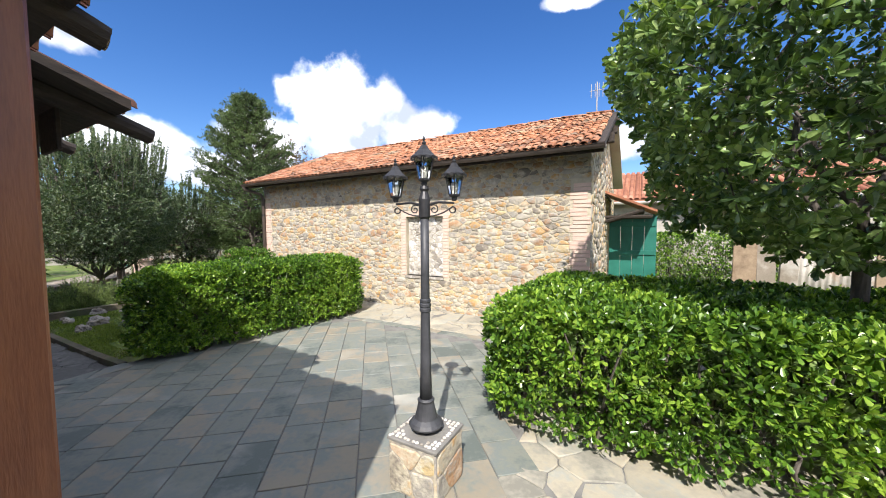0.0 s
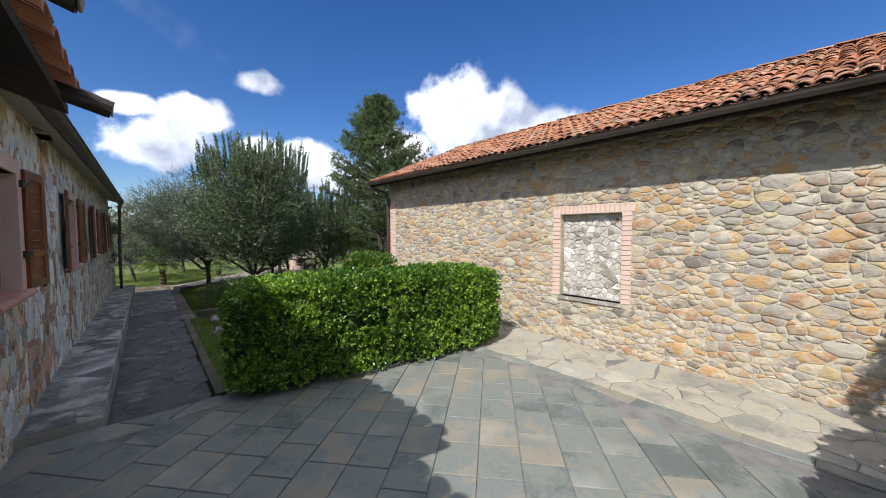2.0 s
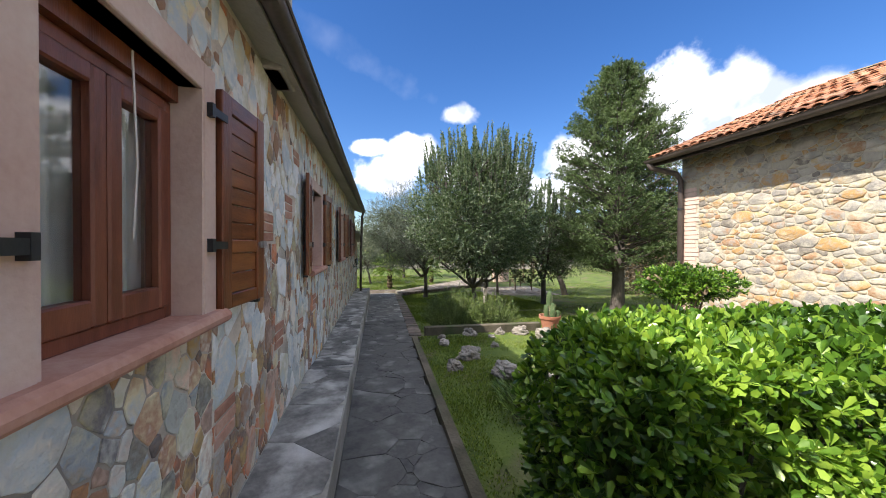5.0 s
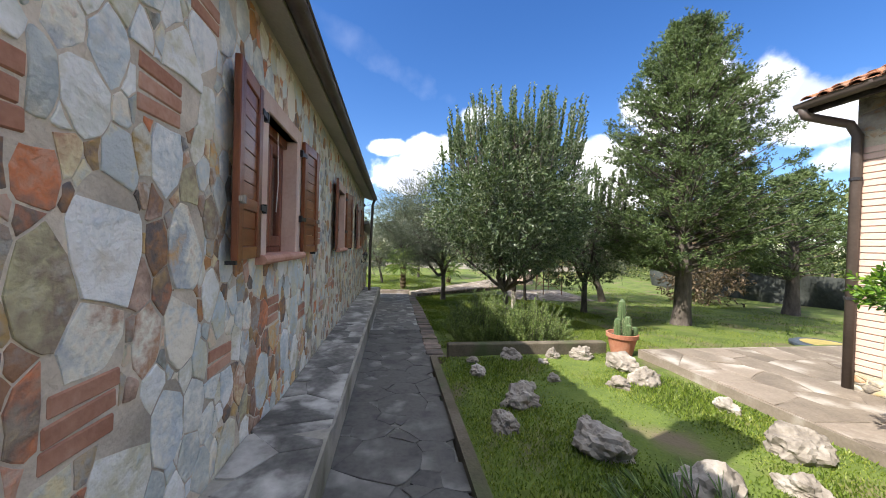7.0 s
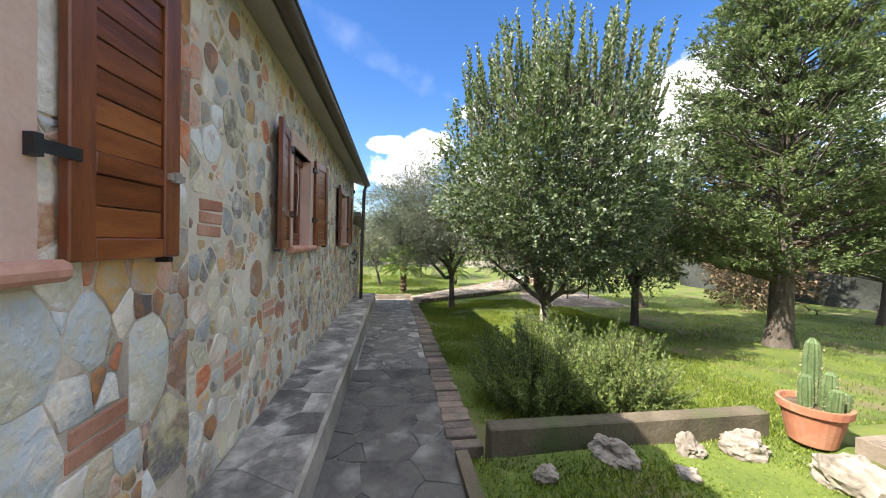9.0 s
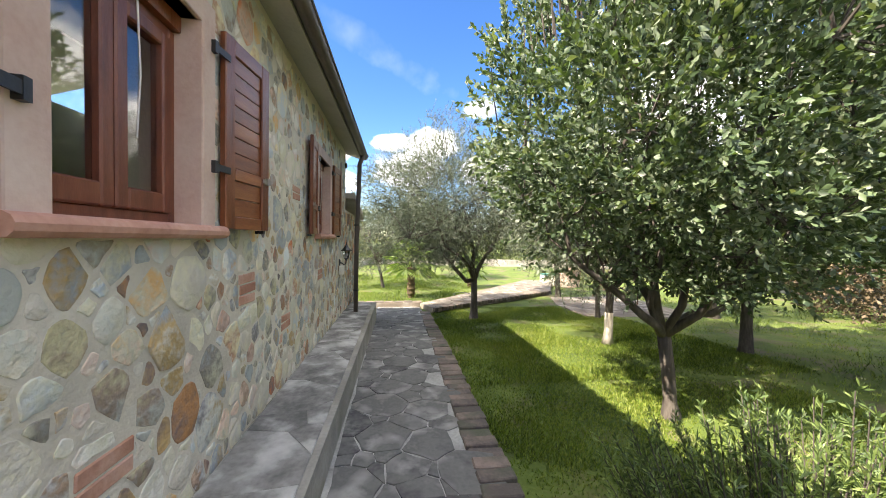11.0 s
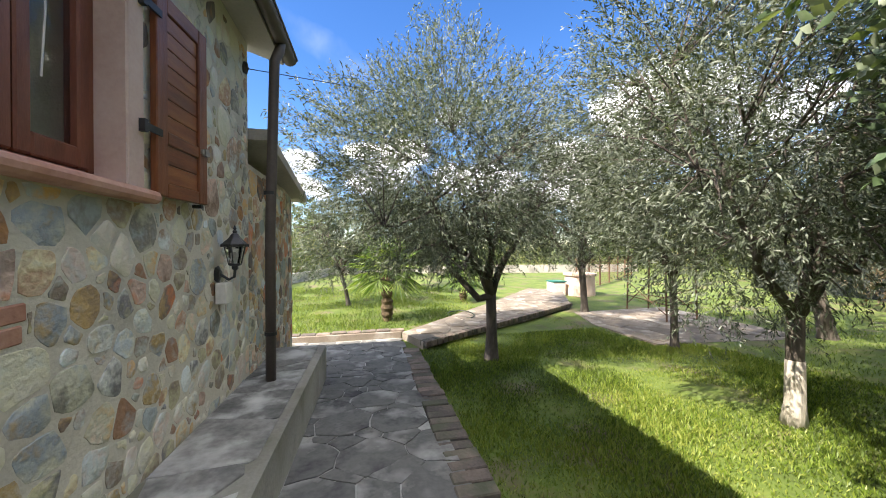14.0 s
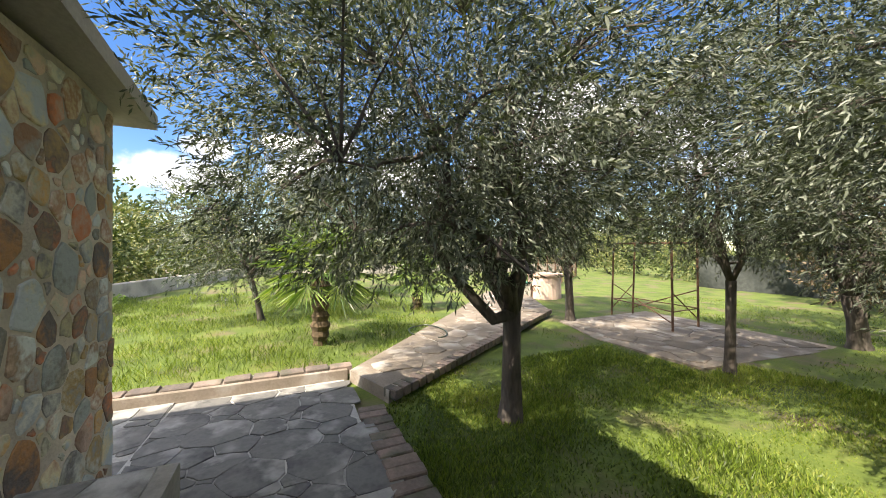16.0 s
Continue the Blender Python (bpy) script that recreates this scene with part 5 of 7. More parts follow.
for k in range(3):
    part("chimney_slat", block(-5.25, -4.7, 0.25, 0.8, 4.57 + 0.09 * k, 4.62 + 0.09 * k), TERRACOTTA, oc)
part("gutter", tube(bmesh.new(), [(-8.4, -3.0, 2.74), (9.4, -3.0, 2.74)], 0.06, 8), SHEET, ob_house)

# shed of old sheets and boards
shed = thing("scrap_fence", (1.6, 10.0, -0.2), "ramshackle screen of old boards and corrugated sheets", "fence")
rs = random.Random(11)
x = 0.0
while x < 6.2:
    w = rs.uniform(0.28, 0.62)
    h = rs.uniform(1.35, 1.9)
    kind = rs.random()
    if kind < 0.45:
        V, L, S = [], [], []
        n = int(w / 0.02)
        for k in range(n + 1):
            yy = 0.015 * math.sin(k * 1.25)
            V += [(x + w * k / n, yy, 0), (x + w * k / n, yy, h), (x + w * k / n, yy + 0.006, h), (x + w * k / n, yy + 0.006, 0)]
        for k in range(n):
            p = 4 * k
            for a, b in ((0, 1), (1, 2), (2, 3), (3, 0)):
                L += [p + a, p + 4 + a, p + 4 + b, p + b]
                S.append(4)
        o = new("corrugated_sheet", quick_mesh("corrugated_sheet", V, L, S, SHEET))
        o.parent = shed
    else:
        part("board", block(x, x + w - 0.02, rs.uniform(-0.05, 0.0), rs.uniform(0.02, 0.06), 0, h, pose(0, 0, 0, 0, rs.uniform(-2, 2), 0), bevel=0.006), PAVING if kind < 0.75 else CUT_WOOD, shed)
    x += w
for k in range(4):
    part("fence_post", tube(bmesh.new(), [(0.2 + 1.9 * k, 0.12, 0), (0.2 + 1.9 * k, 0.12, 1.7)], 0.05, 8), BARK, shed)

# ---- rock bed ----
ROCKS = [(-8.95, 2.05, 0.17), (-9.35, 2.35, 0.24), (-8.55, 2.62, 0.27), (-8.0, 2.95, 0.30), (-9.7, 2.55, 0.12), (-10.2, 2.15, 0.15), (-10.6, 2.2, 0.11), (-10.75, 2.75, 0.20),
         (-10.75, 3.35, 0.15), (-10.7, 3.75, 0.21), (-10.25, 4.02, 0.27), (-9.75, 3.95, 0.24), (-9.65, 3.55, 0.16), (-9.05, 4.2, 0.16), (-8.35, 4.05, 0.27), (-8.0, 3.55, 0.16),
         (-7.55, 4.1, 0.24), (-7.2, 3.7, 0.20), (-7.0, 4.2, 0.28), (-9.9, 2.95, 0.10), (-6.9, 3.1, 0.2), (-8.95, 2.75, 0.09), (-10.5, 3.1, 0.09), (-7.5, 2.6, 0.18)]


def rock(i, x, y, r):
    bm = bmesh.new()
    bmesh.ops.create_icosphere(bm, subdivisions=4, radius=1)
    o = Vector((i * 5.1, i * 2.7, 0))
    for v in bm.verts:
        n1, n2 = noise.noise(v.co * 1.1 + o), noise.fractal(v.co * 3.2 + o, 0.8, 2.1, 4)
        v.co *= 1 + 0.5 * n1 + 0.22 * n2
        v.co.z *= 0.72
    bmesh.ops.transform(bm, matrix=Matrix.Rotation(i * 1.9, 4, "Z") @ Matrix.Diagonal((r, r * 0.75, r, 1)), verts=bm.verts)
    ob = ob_of("garden_rock", bm, BARE_STONE)
    ob.location = (x, y, lawn_z(x) + r * 0.22)
    tagged(ob, "pitted pale limestone rock lying in the grass bed" if r > 0.13 else "small pale stone lying in the grass bed", "rock", "rocks in the bed")


for i, (x, y, r) in enumerate(ROCKS):
    rock(i, x, y, r * 0.72)

pot = thing("cactus_pot", (-10.72, 4.36, -0.22), "terracotta pot holding a columnar cactus", "plant pot")
part("pot", lathe(bmesh.new(), [(0.125, 0), (0.135, 0.01), (0.185, 0.24), (0.205, 0.245), (0.21, 0.30), (0.185, 0.30), (0.175, 0.26), (0.10, 0.255)], 24), TERRACOTTA, pot, smooth=False)
part("soil", lathe(bmesh.new(), [(0.17, 0.25), (0.172, 0.262), (0.05, 0.275)], 16), SOIL, pot)


def cactus_stem(pts, r):
    bm = bmesh.new()
    rings, n = [], 24
    for i, (p, s) in enumerate(pts):
        rings.append([bm.verts.new(Vector(p) + Vector((math.cos(2 * math.pi * k / n), math.sin(2 * math.pi * k / n), 0)) * r * s * (1.0 if k % 2 else 0.84)) for k in range(n)])
    for a, b in zip(rings, rings[1:]):
        for k in range(n):
            bm.faces.new((a[k], a[(k + 1) % n], b[(k + 1) % n], b[k]))
    bm.faces.new(rings[-1])
    return bm


for dx, dy, h, r in ((-0.02, 0, 0.52, 0.055), (0.07, 0.02, 0.30, 0.05), (0.0, -0.07, 0.26, 0.045), (0.10, 0.09, 0.16, 0.055), (0.13, -0.01, 0.20, 0.045)):
    st = part("stem", cactus_stem([((dx, dy, 0.25), 0.8), ((dx, dy, 0.25 + 0.2 * h), 1), ((dx * 1.05, dy * 1.1, 0.25 + 0.7 * h), 1), ((dx * 1.1, dy * 1.1, 0.25 + 0.93 * h), 0.75), ((dx * 1.1, dy * 1.1, 0.25 + h), 0.25)], r), CACTUS, pot, "ribbed green cactus stem")
    k = int(h * 700)
    a, zz = RNG.uniform(0, 2 * np.pi, k), RNG.uniform(0.25, 0.25 + h * 0.95, k)
    dirs = np.stack((np.cos(a), np.sin(a), RNG.uniform(-0.3, 0.5, k)), 1)
    leaves("spines", st, np.stack((dx + r * 0.95 * np.cos(a), dy + r * 0.95 * np.sin(a), zz), 1), dirs, 0.016, 0.0025, SPINES)

ty = thing("tyre_ring", Matrix.Translation((-11.6, 9.2, -0.48)) @ Matrix.Diagonal((1, 1, 0.5, 1)), "old painted tyre lying in the grass as a planter", "tyre")
tb = bmesh.new()
lathe(tb, [(0.30, 0.02), (0.44, 0.0), (0.50, 0.05), (0.50, 0.13), (0.44, 0.18), (0.30, 0.165), (0.28, 0.14), (0.28, 0.04)], 28)
part("tread", tb, TYRE, ty)
tb = bmesh.new()
lathe(tb, [(0.33, 0.172), (0.35, 0.176), (0.352, 0.182), (0.332, 0.178)], 28)
part("painted_rim", tb, YELLOW, ty, "yellow painted rim")

# well, swing frame
well = thing("stone_well", (-25.8, 9.0, -0.90), "round brick-coloured stone well", "well")
part("drum", lathe(bmesh.new(), [(0.54, 0), (0.52, 0.72), (0.58, 0.73), (0.58, 0.80), (0.44, 0.80), (0.44, 0.3), (0.02, 0.3)], 26), PINK, well)
wb = thing("water_tank", (-25.9, 8.1, -0.90), "small pale green tank beside the well", "tank")
part("tank", block(-0.25, 0.25, -0.25, 0.25, 0, 0.5, bevel=0.03), PLASTIC, wb)
part("lid", block(-0.27, 0.27, -0.27, 0.27, 0.5, 0.54, bevel=0.01), GREEN_PAINT, wb)
sw = thing("swing_frame", (-21.85, 8.5, -0.86), "thin rusty metal garden frame on the patio", "frame")
P4 = [(-0.85, -0.1, 0), (-0.75, 0.5, 0), (0.85, -0.5, 0), (0.78, 0.42, 0)]
for p in P4:
    part("leg", tube(bmesh.new(), [p, (p[0] * 0.95, p[1], 1.7)], 0.022, 7), RUST, sw)
for a, b in ((0, 1), (1, 3), (3, 2), (2, 0)):
    part("top_rail", tube(bmesh.new(), [(P4[a][0] * 0.95, P4[a][1], 1.7), (P4[b][0] * 0.95, P4[b][1], 1.7)], 0.018, 6), RUST, sw)
    part("brace", tube(bmesh.new(), [(P4[a][0], P4[a][1], 0.15), (P4[b][0] * 0.97, P4[b][1], 0.75)], 0.012, 5), RUST, sw)
    part("low_rail", tube(bmesh.new(), [(P4[a][0], P4[a][1], 0.38), (P4[b][0], P4[b][1], 0.38)], 0.012, 5), RUST, sw)
hs = thing("garden_hose", (-22.3, 3.5, -0.735), "thin black hose lying looped on the walk", "hose")
part("tube", tube(bmesh.new(), [(0.45 * math.cos(a) * (1 + 0.1 * math.sin(3 * a)), 0.3 * math.sin(a), 0.012 + 0.01 * abs(math.sin(a * 2))) for a in np.linspace(0, 5.0, 30)], 0.012, 6), HOSE, hs)

# ---- plants ----
def box_hedge(name, place, sx, sy, h, n, label, mat, leaf_l, leaf_w, count=8, seed=1, bare=0.10):
    """A clipped hedge sx by sy by h with whorls of leaves over its uneven skin; place is its base's middle."""
    t = thing(name, place, label, "hedge")
    stems = bmesh.new()
    rs = random.Random(seed)
    for k in range(int(14 * sx * sy) + 6):
        x, y = rs.uniform(-sx / 2 + 0.12, sx / 2 - 0.12), rs.uniform(-sy / 2 + 0.12, sy / 2 - 0.12)
        limb(stems, (x, y, 0), (x + rs.uniform(-0.2, 0.2), y + rs.uniform(-0.2, 0.2), h * 0.8), 0.014, 0.006, 0.2, 5, 4)
    part("stems", stems, BARK, t)
    # points on a rounded box skin
    areas = np.array([sx * sy * 1.15, sx * h, sx * h, sy * h, sy * h])
    f = RNG.choice(5, n, p=areas / areas.sum())
    u, v = RNG.uniform(-1, 1, n), RNG.uniform(-1, 1, n)
    vz = RNG.uniform(bare, 1, n)
    p, d = np.zeros((n, 3)), np.zeros((n, 3))
    for k, (ax, sg) in enumerate(((2, 1), (1, -1), (1, 1), (0, -1), (0, 1))):
        m = f == k
        if ax == 2:
            p[m] = np.stack((u[m] * sx / 2, v[m] * sy / 2, np.full(m.sum(), h)), 1)
        elif ax == 1:
            p[m] = np.stack((u[m] * sx / 2, np.full(m.sum(), sg * sy / 2), vz[m] * h), 1)
        else:
            p[m] = np.stack((np.full(m.sum(), sg * sx / 2), v[m] * sy / 2, vz[m] * h), 1)
        d[m, ax] = sg
    # round the edges and make the skin uneven
    c = np.array((0, 0, h * 0.5))
    q = (p - c) / np.array((sx / 2, sy / 2, h / 2))
    r = (np.abs(q) ** 7).sum(1) ** (1 / 7)
    p = c + (p - c) / r[:, None]
    p += d * (0.055 * lumps(p, 2.6, seed) + 0.035 * lumps(p, 8, seed + 3))[:, None]
    depth = RNG.uniform(0, 1, n) ** 2 * 0.20
    p -= d * depth[:, None]
    d = unit(d + np.array((0, 0, 0.45)) + RNG.normal(size=(n, 3)) * 0.35)
    b, w, L, W = tufts(p, d, count, leaf_l, leaf_w, 1.15, 0.02)
    leaves("foliage", t, b, w, L, W, mat, fold=0.12, spoon=True)
    # dark inner mass of older leaves
    m = n // 2
    q = np.stack((RNG.uniform(-1, 1, m) * (sx / 2 - 0.15), RNG.uniform(-1, 1, m) * (sy / 2 - 0.15), RNG.uniform(0.12, 0.9, m) * h), 1)
    b, w, L, W = tufts(q, unit(RNG.normal(size=(m, 3))), 4, leaf_l * 1.4, leaf_w * 1.6, 1.0, 0.04)
    leaves("inner_foliage", t, b, w, L, W, PITTO_DARK, fold=0.12)
    return t


box_hedge("hedge", pose(-5.52, 3.36, -0.08, 0, 0, -9), 0.80, 3.40, 1.19, 7600, "bright green clipped pittosporum hedge beside the path", PITTO, 0.050, 0.021, 9, 2)
box_hedge("hedge", (0.55, 3.55, -0.02), 4.0, 2.2, 1.06, 7600, "bright green clipped pittosporum hedge beside the lamp post", PITTO, 0.058, 0.026, 9, 4)
box_hedge("hedge", (2.5, 13.6, -0.2), 5.0, 0.9, 1.65, 2200, "yellowish green hedge in front of the outbuilding", PITTO, 0.08, 0.035, 6, 8)


def tree(name, place, label, trunk_h, trunk_r, crown, mat, leaf_l, leaf_w, twigs, per_twig, along, spread, bark, seed, lean=(0, 0), limbs=5, gaps=0.0, hollow=0.4, up=0.35, droop=0.0, ragged=0.28, shoots=0, stem_twigs=160, category="tree", lime=0.0, low=-1.0, boughs=(), spoon=False):
    """A tree: flared trunk, limbs to the crown, twigs of leaves. crown: (dx, dy, z middle, rx, ry, rz)."""
    global RNG
    RNG = np.random.default_rng(100 + seed)
    t = thing(name, place, label, category)
    cx, cy, cz, rx, ry, rz = crown
    fork = Vector((lean[0], lean[1], trunk_h))
    bm = bmesh.new()
    pts = [Vector((0, 0, -0.12)), Vector((0, 0, 0.02)), Vector((lean[0] * 0.15, lean[1] * 0.15, 0.15 * trunk_h + 0.05)), Vector((lean[0] * 0.45, lean[1] * 0.4, 0.55 * trunk_h)), fork]
    tube(bm, pts, [trunk_r * 1.8, trunk_r * 1.45, trunk_r * 1.08, trunk_r * 0.95, trunk_r * 0.95], 12)
    for v in bm.verts:
        v.co += Vector(noise.noise_vector(v.co * 9 + Vector((seed, 0, 0)))) * trunk_r * 0.22
    if lime:
        lb = bmesh.new()
        tube(lb, [p + Vector((0.0, 0, 0)) for p in (pts[1], pts[2], pts[2].lerp(pts[3], lime))], [trunk_r * 1.5, trunk_r * 1.12, trunk_r * 1.05], 12)
        for v in lb.verts:
            v.co += Vector(noise.noise_vector(v.co * 9 + Vector((seed, 0, 0)))) * trunk_r * 0.2
        part("limewashed_trunk", lb, LIME_BARK, t, "pale limewashed lower trunk", smooth=True)
    part("trunk", bm, bark, t, smooth=True)
    ends = []
    for run in boughs:
        # a crooked main bough, with side branches
        lm = bmesh.new()
        way = [fork - Vector((0, 0, trunk_r * 0.6))] + [Vector(q) for q in run]
        fine = [way[0]]
        for q0, q1 in zip(way, way[1:]):
            fine += [q0.lerp(q1, 0.5) + Vector(RNG.normal(size=3)) * 0.03, q1]
        m = len(fine)
        tube(lm, fine, [trunk_r * (0.78 - 0.60 * k / (m - 1)) for k in range(m)], 9)
        for s in fine[m // 2:]:
            for _ in range(2):
                d = RNG.normal(size=3)
                d = unit(np.array((d[0], d[1], abs(d[2]) + 0.5))) * np.array((rx, ry, rz)) * 0.42
                pp = limb(lm, s, s + Vector(d), trunk_r * 0.20, trunk_r * 0.06, 0.2, 6, 5)
                ends.append(pp[-1])
        part("bough", lm, bark, t, smooth=True)
    for k in range(limbs):
        a = 2 * math.pi * (k + 0.3 * math.sin(seed * 3 + k)) / limbs + seed
        e = Vector((cx + rx * 0.5 * math.cos(a), cy + ry * 0.5 * math.sin(a), cz + rz * RNG.uniform(-0.15, 0.45)))
        lm = bmesh.new()
        path = limb(lm, fork - Vector((0, 0, trunk_r * 0.5)), e, trunk_r * 0.62, trunk_r * 0.2, 0.22, 8, 7)
        for _ in range(4):
            s = path[RNG.integers(3, 8)]
            d = unit(RNG.normal(size=3)) * np.array((rx, ry, rz * 0.8)) * 0.5
            pp = limb(lm, s, s + Vector(d) + Vector((0, 0, 0.15)), trunk_r * 0.24, trunk_r * 0.07, 0.2, 6, 5)
            ends.append(pp[-1])
        part("limb", lm, bark, t, smooth=True)
    p, d = crown_points(twigs, (cx, cy, cz), (rx, ry, rz), seed, hollow, gaps, 1.6 / max(rx, 0.8) * 1.4, ragged)
    p[:, 2] = np.maximum(p[:, 2], low + RNG.uniform(0, 0.25, len(p))) if low > -1 else p[:, 2]
    d = unit(d * 0.8 + np.array((0, 0, up)) + RNG.normal(size=d.shape) * 0.45)
    if shoots:
        a, r = RNG.uniform(0, 2 * np.pi, shoots), RNG.uniform(0, 1, shoots) ** 0.5
        base = np.stack((cx + rx * 0.9 * r * np.cos(a), cy + ry * 0.9 * r * np.sin(a), cz + rz * 0.75 * np.sqrt(1 - 0.7 * r ** 2)), 1)
        ln = RNG.uniform(0.4, 1.15, shoots)
        way = unit(np.stack((0.18 * np.cos(a) * r, 0.18 * np.sin(a) * r, np.ones(shoots)), 1) + RNG.normal(size=(shoots, 3)) * 0.06)
        sb = bmesh.new()
        for i in range(shoots):
            tube(sb, [base[i] - way[i] * 0.3, base[i] + way[i] * ln[i]], [0.009, 0.003], 4, False)
        part("shoots", sb, bark, t)
        for s in np.linspace(0, 1, 13):
            p = np.concatenate((p, base + way * (ln * s)[:, None]))
            d = np.concatenate((d, way))
    tw = bmesh.new()
    step = max(1, len(p) // stem_twigs)
    for i in range(0, len(p), step):
        q = Vector(p[i])
        e = min(ends, key=lambda s: (s - q).length)
        tube(tw, [e, e.lerp(q, 0.5) + Vector((0, 0, 0.06)), q + Vector(d[i]) * along * 0.7], [0.011, 0.007, 0.003], 4, False)
    part("twigs", tw, bark, t)
    b, w, L, W = tufts(p, d, per_twig, leaf_l, leaf_w, spread, along)
    leaves("crown", t, b, w, L, W, mat, fold=0.14, droop=droop, spoon=spoon)
    return t


tree("pittosporum_tree", (1.2, 3.7, -0.05), "dense dark green rounded pittosporum tree over the hedge", 1.5, 0.055, (-0.1, -0.2, 2.78, 1.55, 1.5, 1.42), PITTO_DARK, 0.080, 0.034, 5200, 9, 0.02, 1.1, BARK, 1, hollow=0.72, ragged=0.14, spoon=True)
tree("olive_tree", (-19.45, 3.2, -0.90), "grey-green olive tree with a forked trunk on the lawn", 1.05, 0.085, (-0.1, -0.75, 2.85, 1.9, 2.0, 1.75), OLIVE, 0.054, 0.0135, 9000, 15, 0.26, 0.75, BARK, 2, lean=(0.05, -0.02), limbs=2, boughs=[[(0.05, -0.22, 0.98), (0.0, -0.46, 1.24), (-0.05, -0.76, 1.62), (0.0, -0.74, 2.15), (0.1, -0.5, 2.9)], [(-0.05, 0.16, 1.40), (-0.1, 0.42, 1.75), (-0.1, 0.66, 2.2), (0.0, 0.8, 2.8)], [(0.25, -0.1, 1.45), (0.4, -0.2, 2.0), (0.5, -0.4, 2.7)], [(-0.35, -0.1, 1.5), (-0.6, -0.4, 2.2)]], gaps=0.20, hollow=0.25, up=0.15, droop=0.12, low=1.36)
tree("olive_tree", (-19.3, 6.45, -0.92), "slim olive tree standing at the patio's edge", 1.25, 0.058, (0, -0.1, 3.0, 1.35, 1.5, 1.6), OLIVE, 0.064, 0.0145, 4200, 14, 0.26, 0.75, BARK, 3, lean=(0.05, -0.1), gaps=0.12, hollow=0.3, up=0.15, droop=0.12)
tree("olive_tree", (-16.7, 5.0, -0.74), "grey olive tree with a limewashed trunk on the lawn", 1.0, 0.066, (-0.1, -0.2, 2.75, 1.75, 1.8, 1.7), OLIVE, 0.052, 0.0125, 7500, 14, 0.26, 0.8, BARK, 4, lean=(0.0, 0.02), limbs=2, boughs=[[(0.0, -0.22, 1.22), (0.0, -0.42, 1.42), (0.05, -0.66, 1.8), (0.0, -0.9, 2.5)], [(0.0, 0.35, 1.28), (0.05, 0.66, 1.36), (0.0, 1.1, 1.7), (0.0, 1.3, 2.3)], [(0.2, 0.0, 1.6), (0.1, 0.1, 2.4)]], gaps=0.15, hollow=0.25, up=0.2, droop=0.1, lime=1.12)
tree("olive_tree", (-22.6, 7.0, -0.95), "grey-green olive tree beside the paved walk", 1.3, 0.09, (0, -0.6, 3.2, 1.6, 1.9, 1.9), OLIVE, 0.066, 0.016, 5000, 13, 0.28, 0.75, BARK, 5, lean=(0.0, -0.1), gaps=0.33, hollow=0.3, up=0.15, droop=0.12)
tree("olive_tree", (-19.1, 9.65, -0.95), "old olive tree with a thick leaning trunk", 1.0, 0.13, (0, -0.1, 2.6, 1.7, 1.6, 1.6), OLIVE, 0.07, 0.016, 3000, 12, 0.28, 0.75, BARK, 6, lean=(0.0, -0.35), gaps=0.25, hollow=0.3, up=0.15, droop=0.12)
tree("olive_tree", (-25.2, 0.8, -0.95), "small grey olive tree behind the palm", 1.1, 0.06, (0, -0.2, 2.1, 1.5, 1.5, 1.3), OLIVE, 0.085, 0.02, 1800, 12, 0.28, 0.75, BARK, 7, lean=(0.1, -0.25), gaps=0.3, hollow=0.3, up=0.15, droop=0.12)
tree("olive_tree", (-28.5, 3.0, -0.95), "far grey olive tree on the lawn", 1.1, 0.08, (0, 0, 2.7, 1.8, 1.8, 1.7), OLIVE, 0.11, 0.026, 1800, 12, 0.3, 0.75, BARK, 8, gaps=0.3, hollow=0.3)
tree("quince_tree", (-14.0, 3.88, -0.60), "leafy fruit tree with upright shoots on the lawn", 0.85, 0.060, (0.0, -0.05, 2.85, 1.72, 1.75, 1.65), QUINCE, 0.060, 0.033, 5600, 13, 0.20, 0.85, BARK, 9, limbs=3, boughs=[[(0.05, -0.38, 1.02), (0.0, -0.75, 1.32), (-0.05, -1.05, 1.55), (-0.1, -1.2, 2.2)], [(0.0, 0.20, 1.02), (0.05, 0.50, 1.10), (0.0, 1.0, 1.5), (0.0, 1.2, 2.2)], [(0.1, -0.32, 1.35), (0.1, -0.45, 1.75), (0.0, -0.4, 2.6)], [(-0.4, 0.0, 1.2), (-0.9, 0.1, 1.6), (-1.1, 0.1, 2.3)], [(0.35, 0.1, 1.3), (0.8, 0.2, 1.8)]], gaps=0.28, hollow=0.35, up=0.5, shoots=170, lean=(0.0, -0.12), ragged=0.2, low=1.22)
tree("quince_tree", (-15.9, 6.9, -0.75), "leafy fruit tree standing behind another", 1.0, 0.085, (0.0, -0.2, 2.25, 1.3, 1.3, 1.4), QUINCE, 0.072, 0.038, 1500, 11, 0.20, 0.85, BARK, 10, limbs=5, gaps=0.3, hollow=0.35, up=0.5, shoots=45, ragged=0.2, low=0.9)
tree("shrub_tree", (-7.80, 4.10, -0.16), "small umbrella-shaped evergreen shrub with bare crooked stems", 0.45, 0.038, (0.0, 0.34, 1.18, 0.40, 0.50, 0.18), PITTO, 0.045, 0.02, 1100, 9, 0.05, 0.9, CUT_WOOD, 11, limbs=6, lean=(0.0, 0.22), hollow=0.3, ragged=0.25, stem_twigs=60, category="shrub")


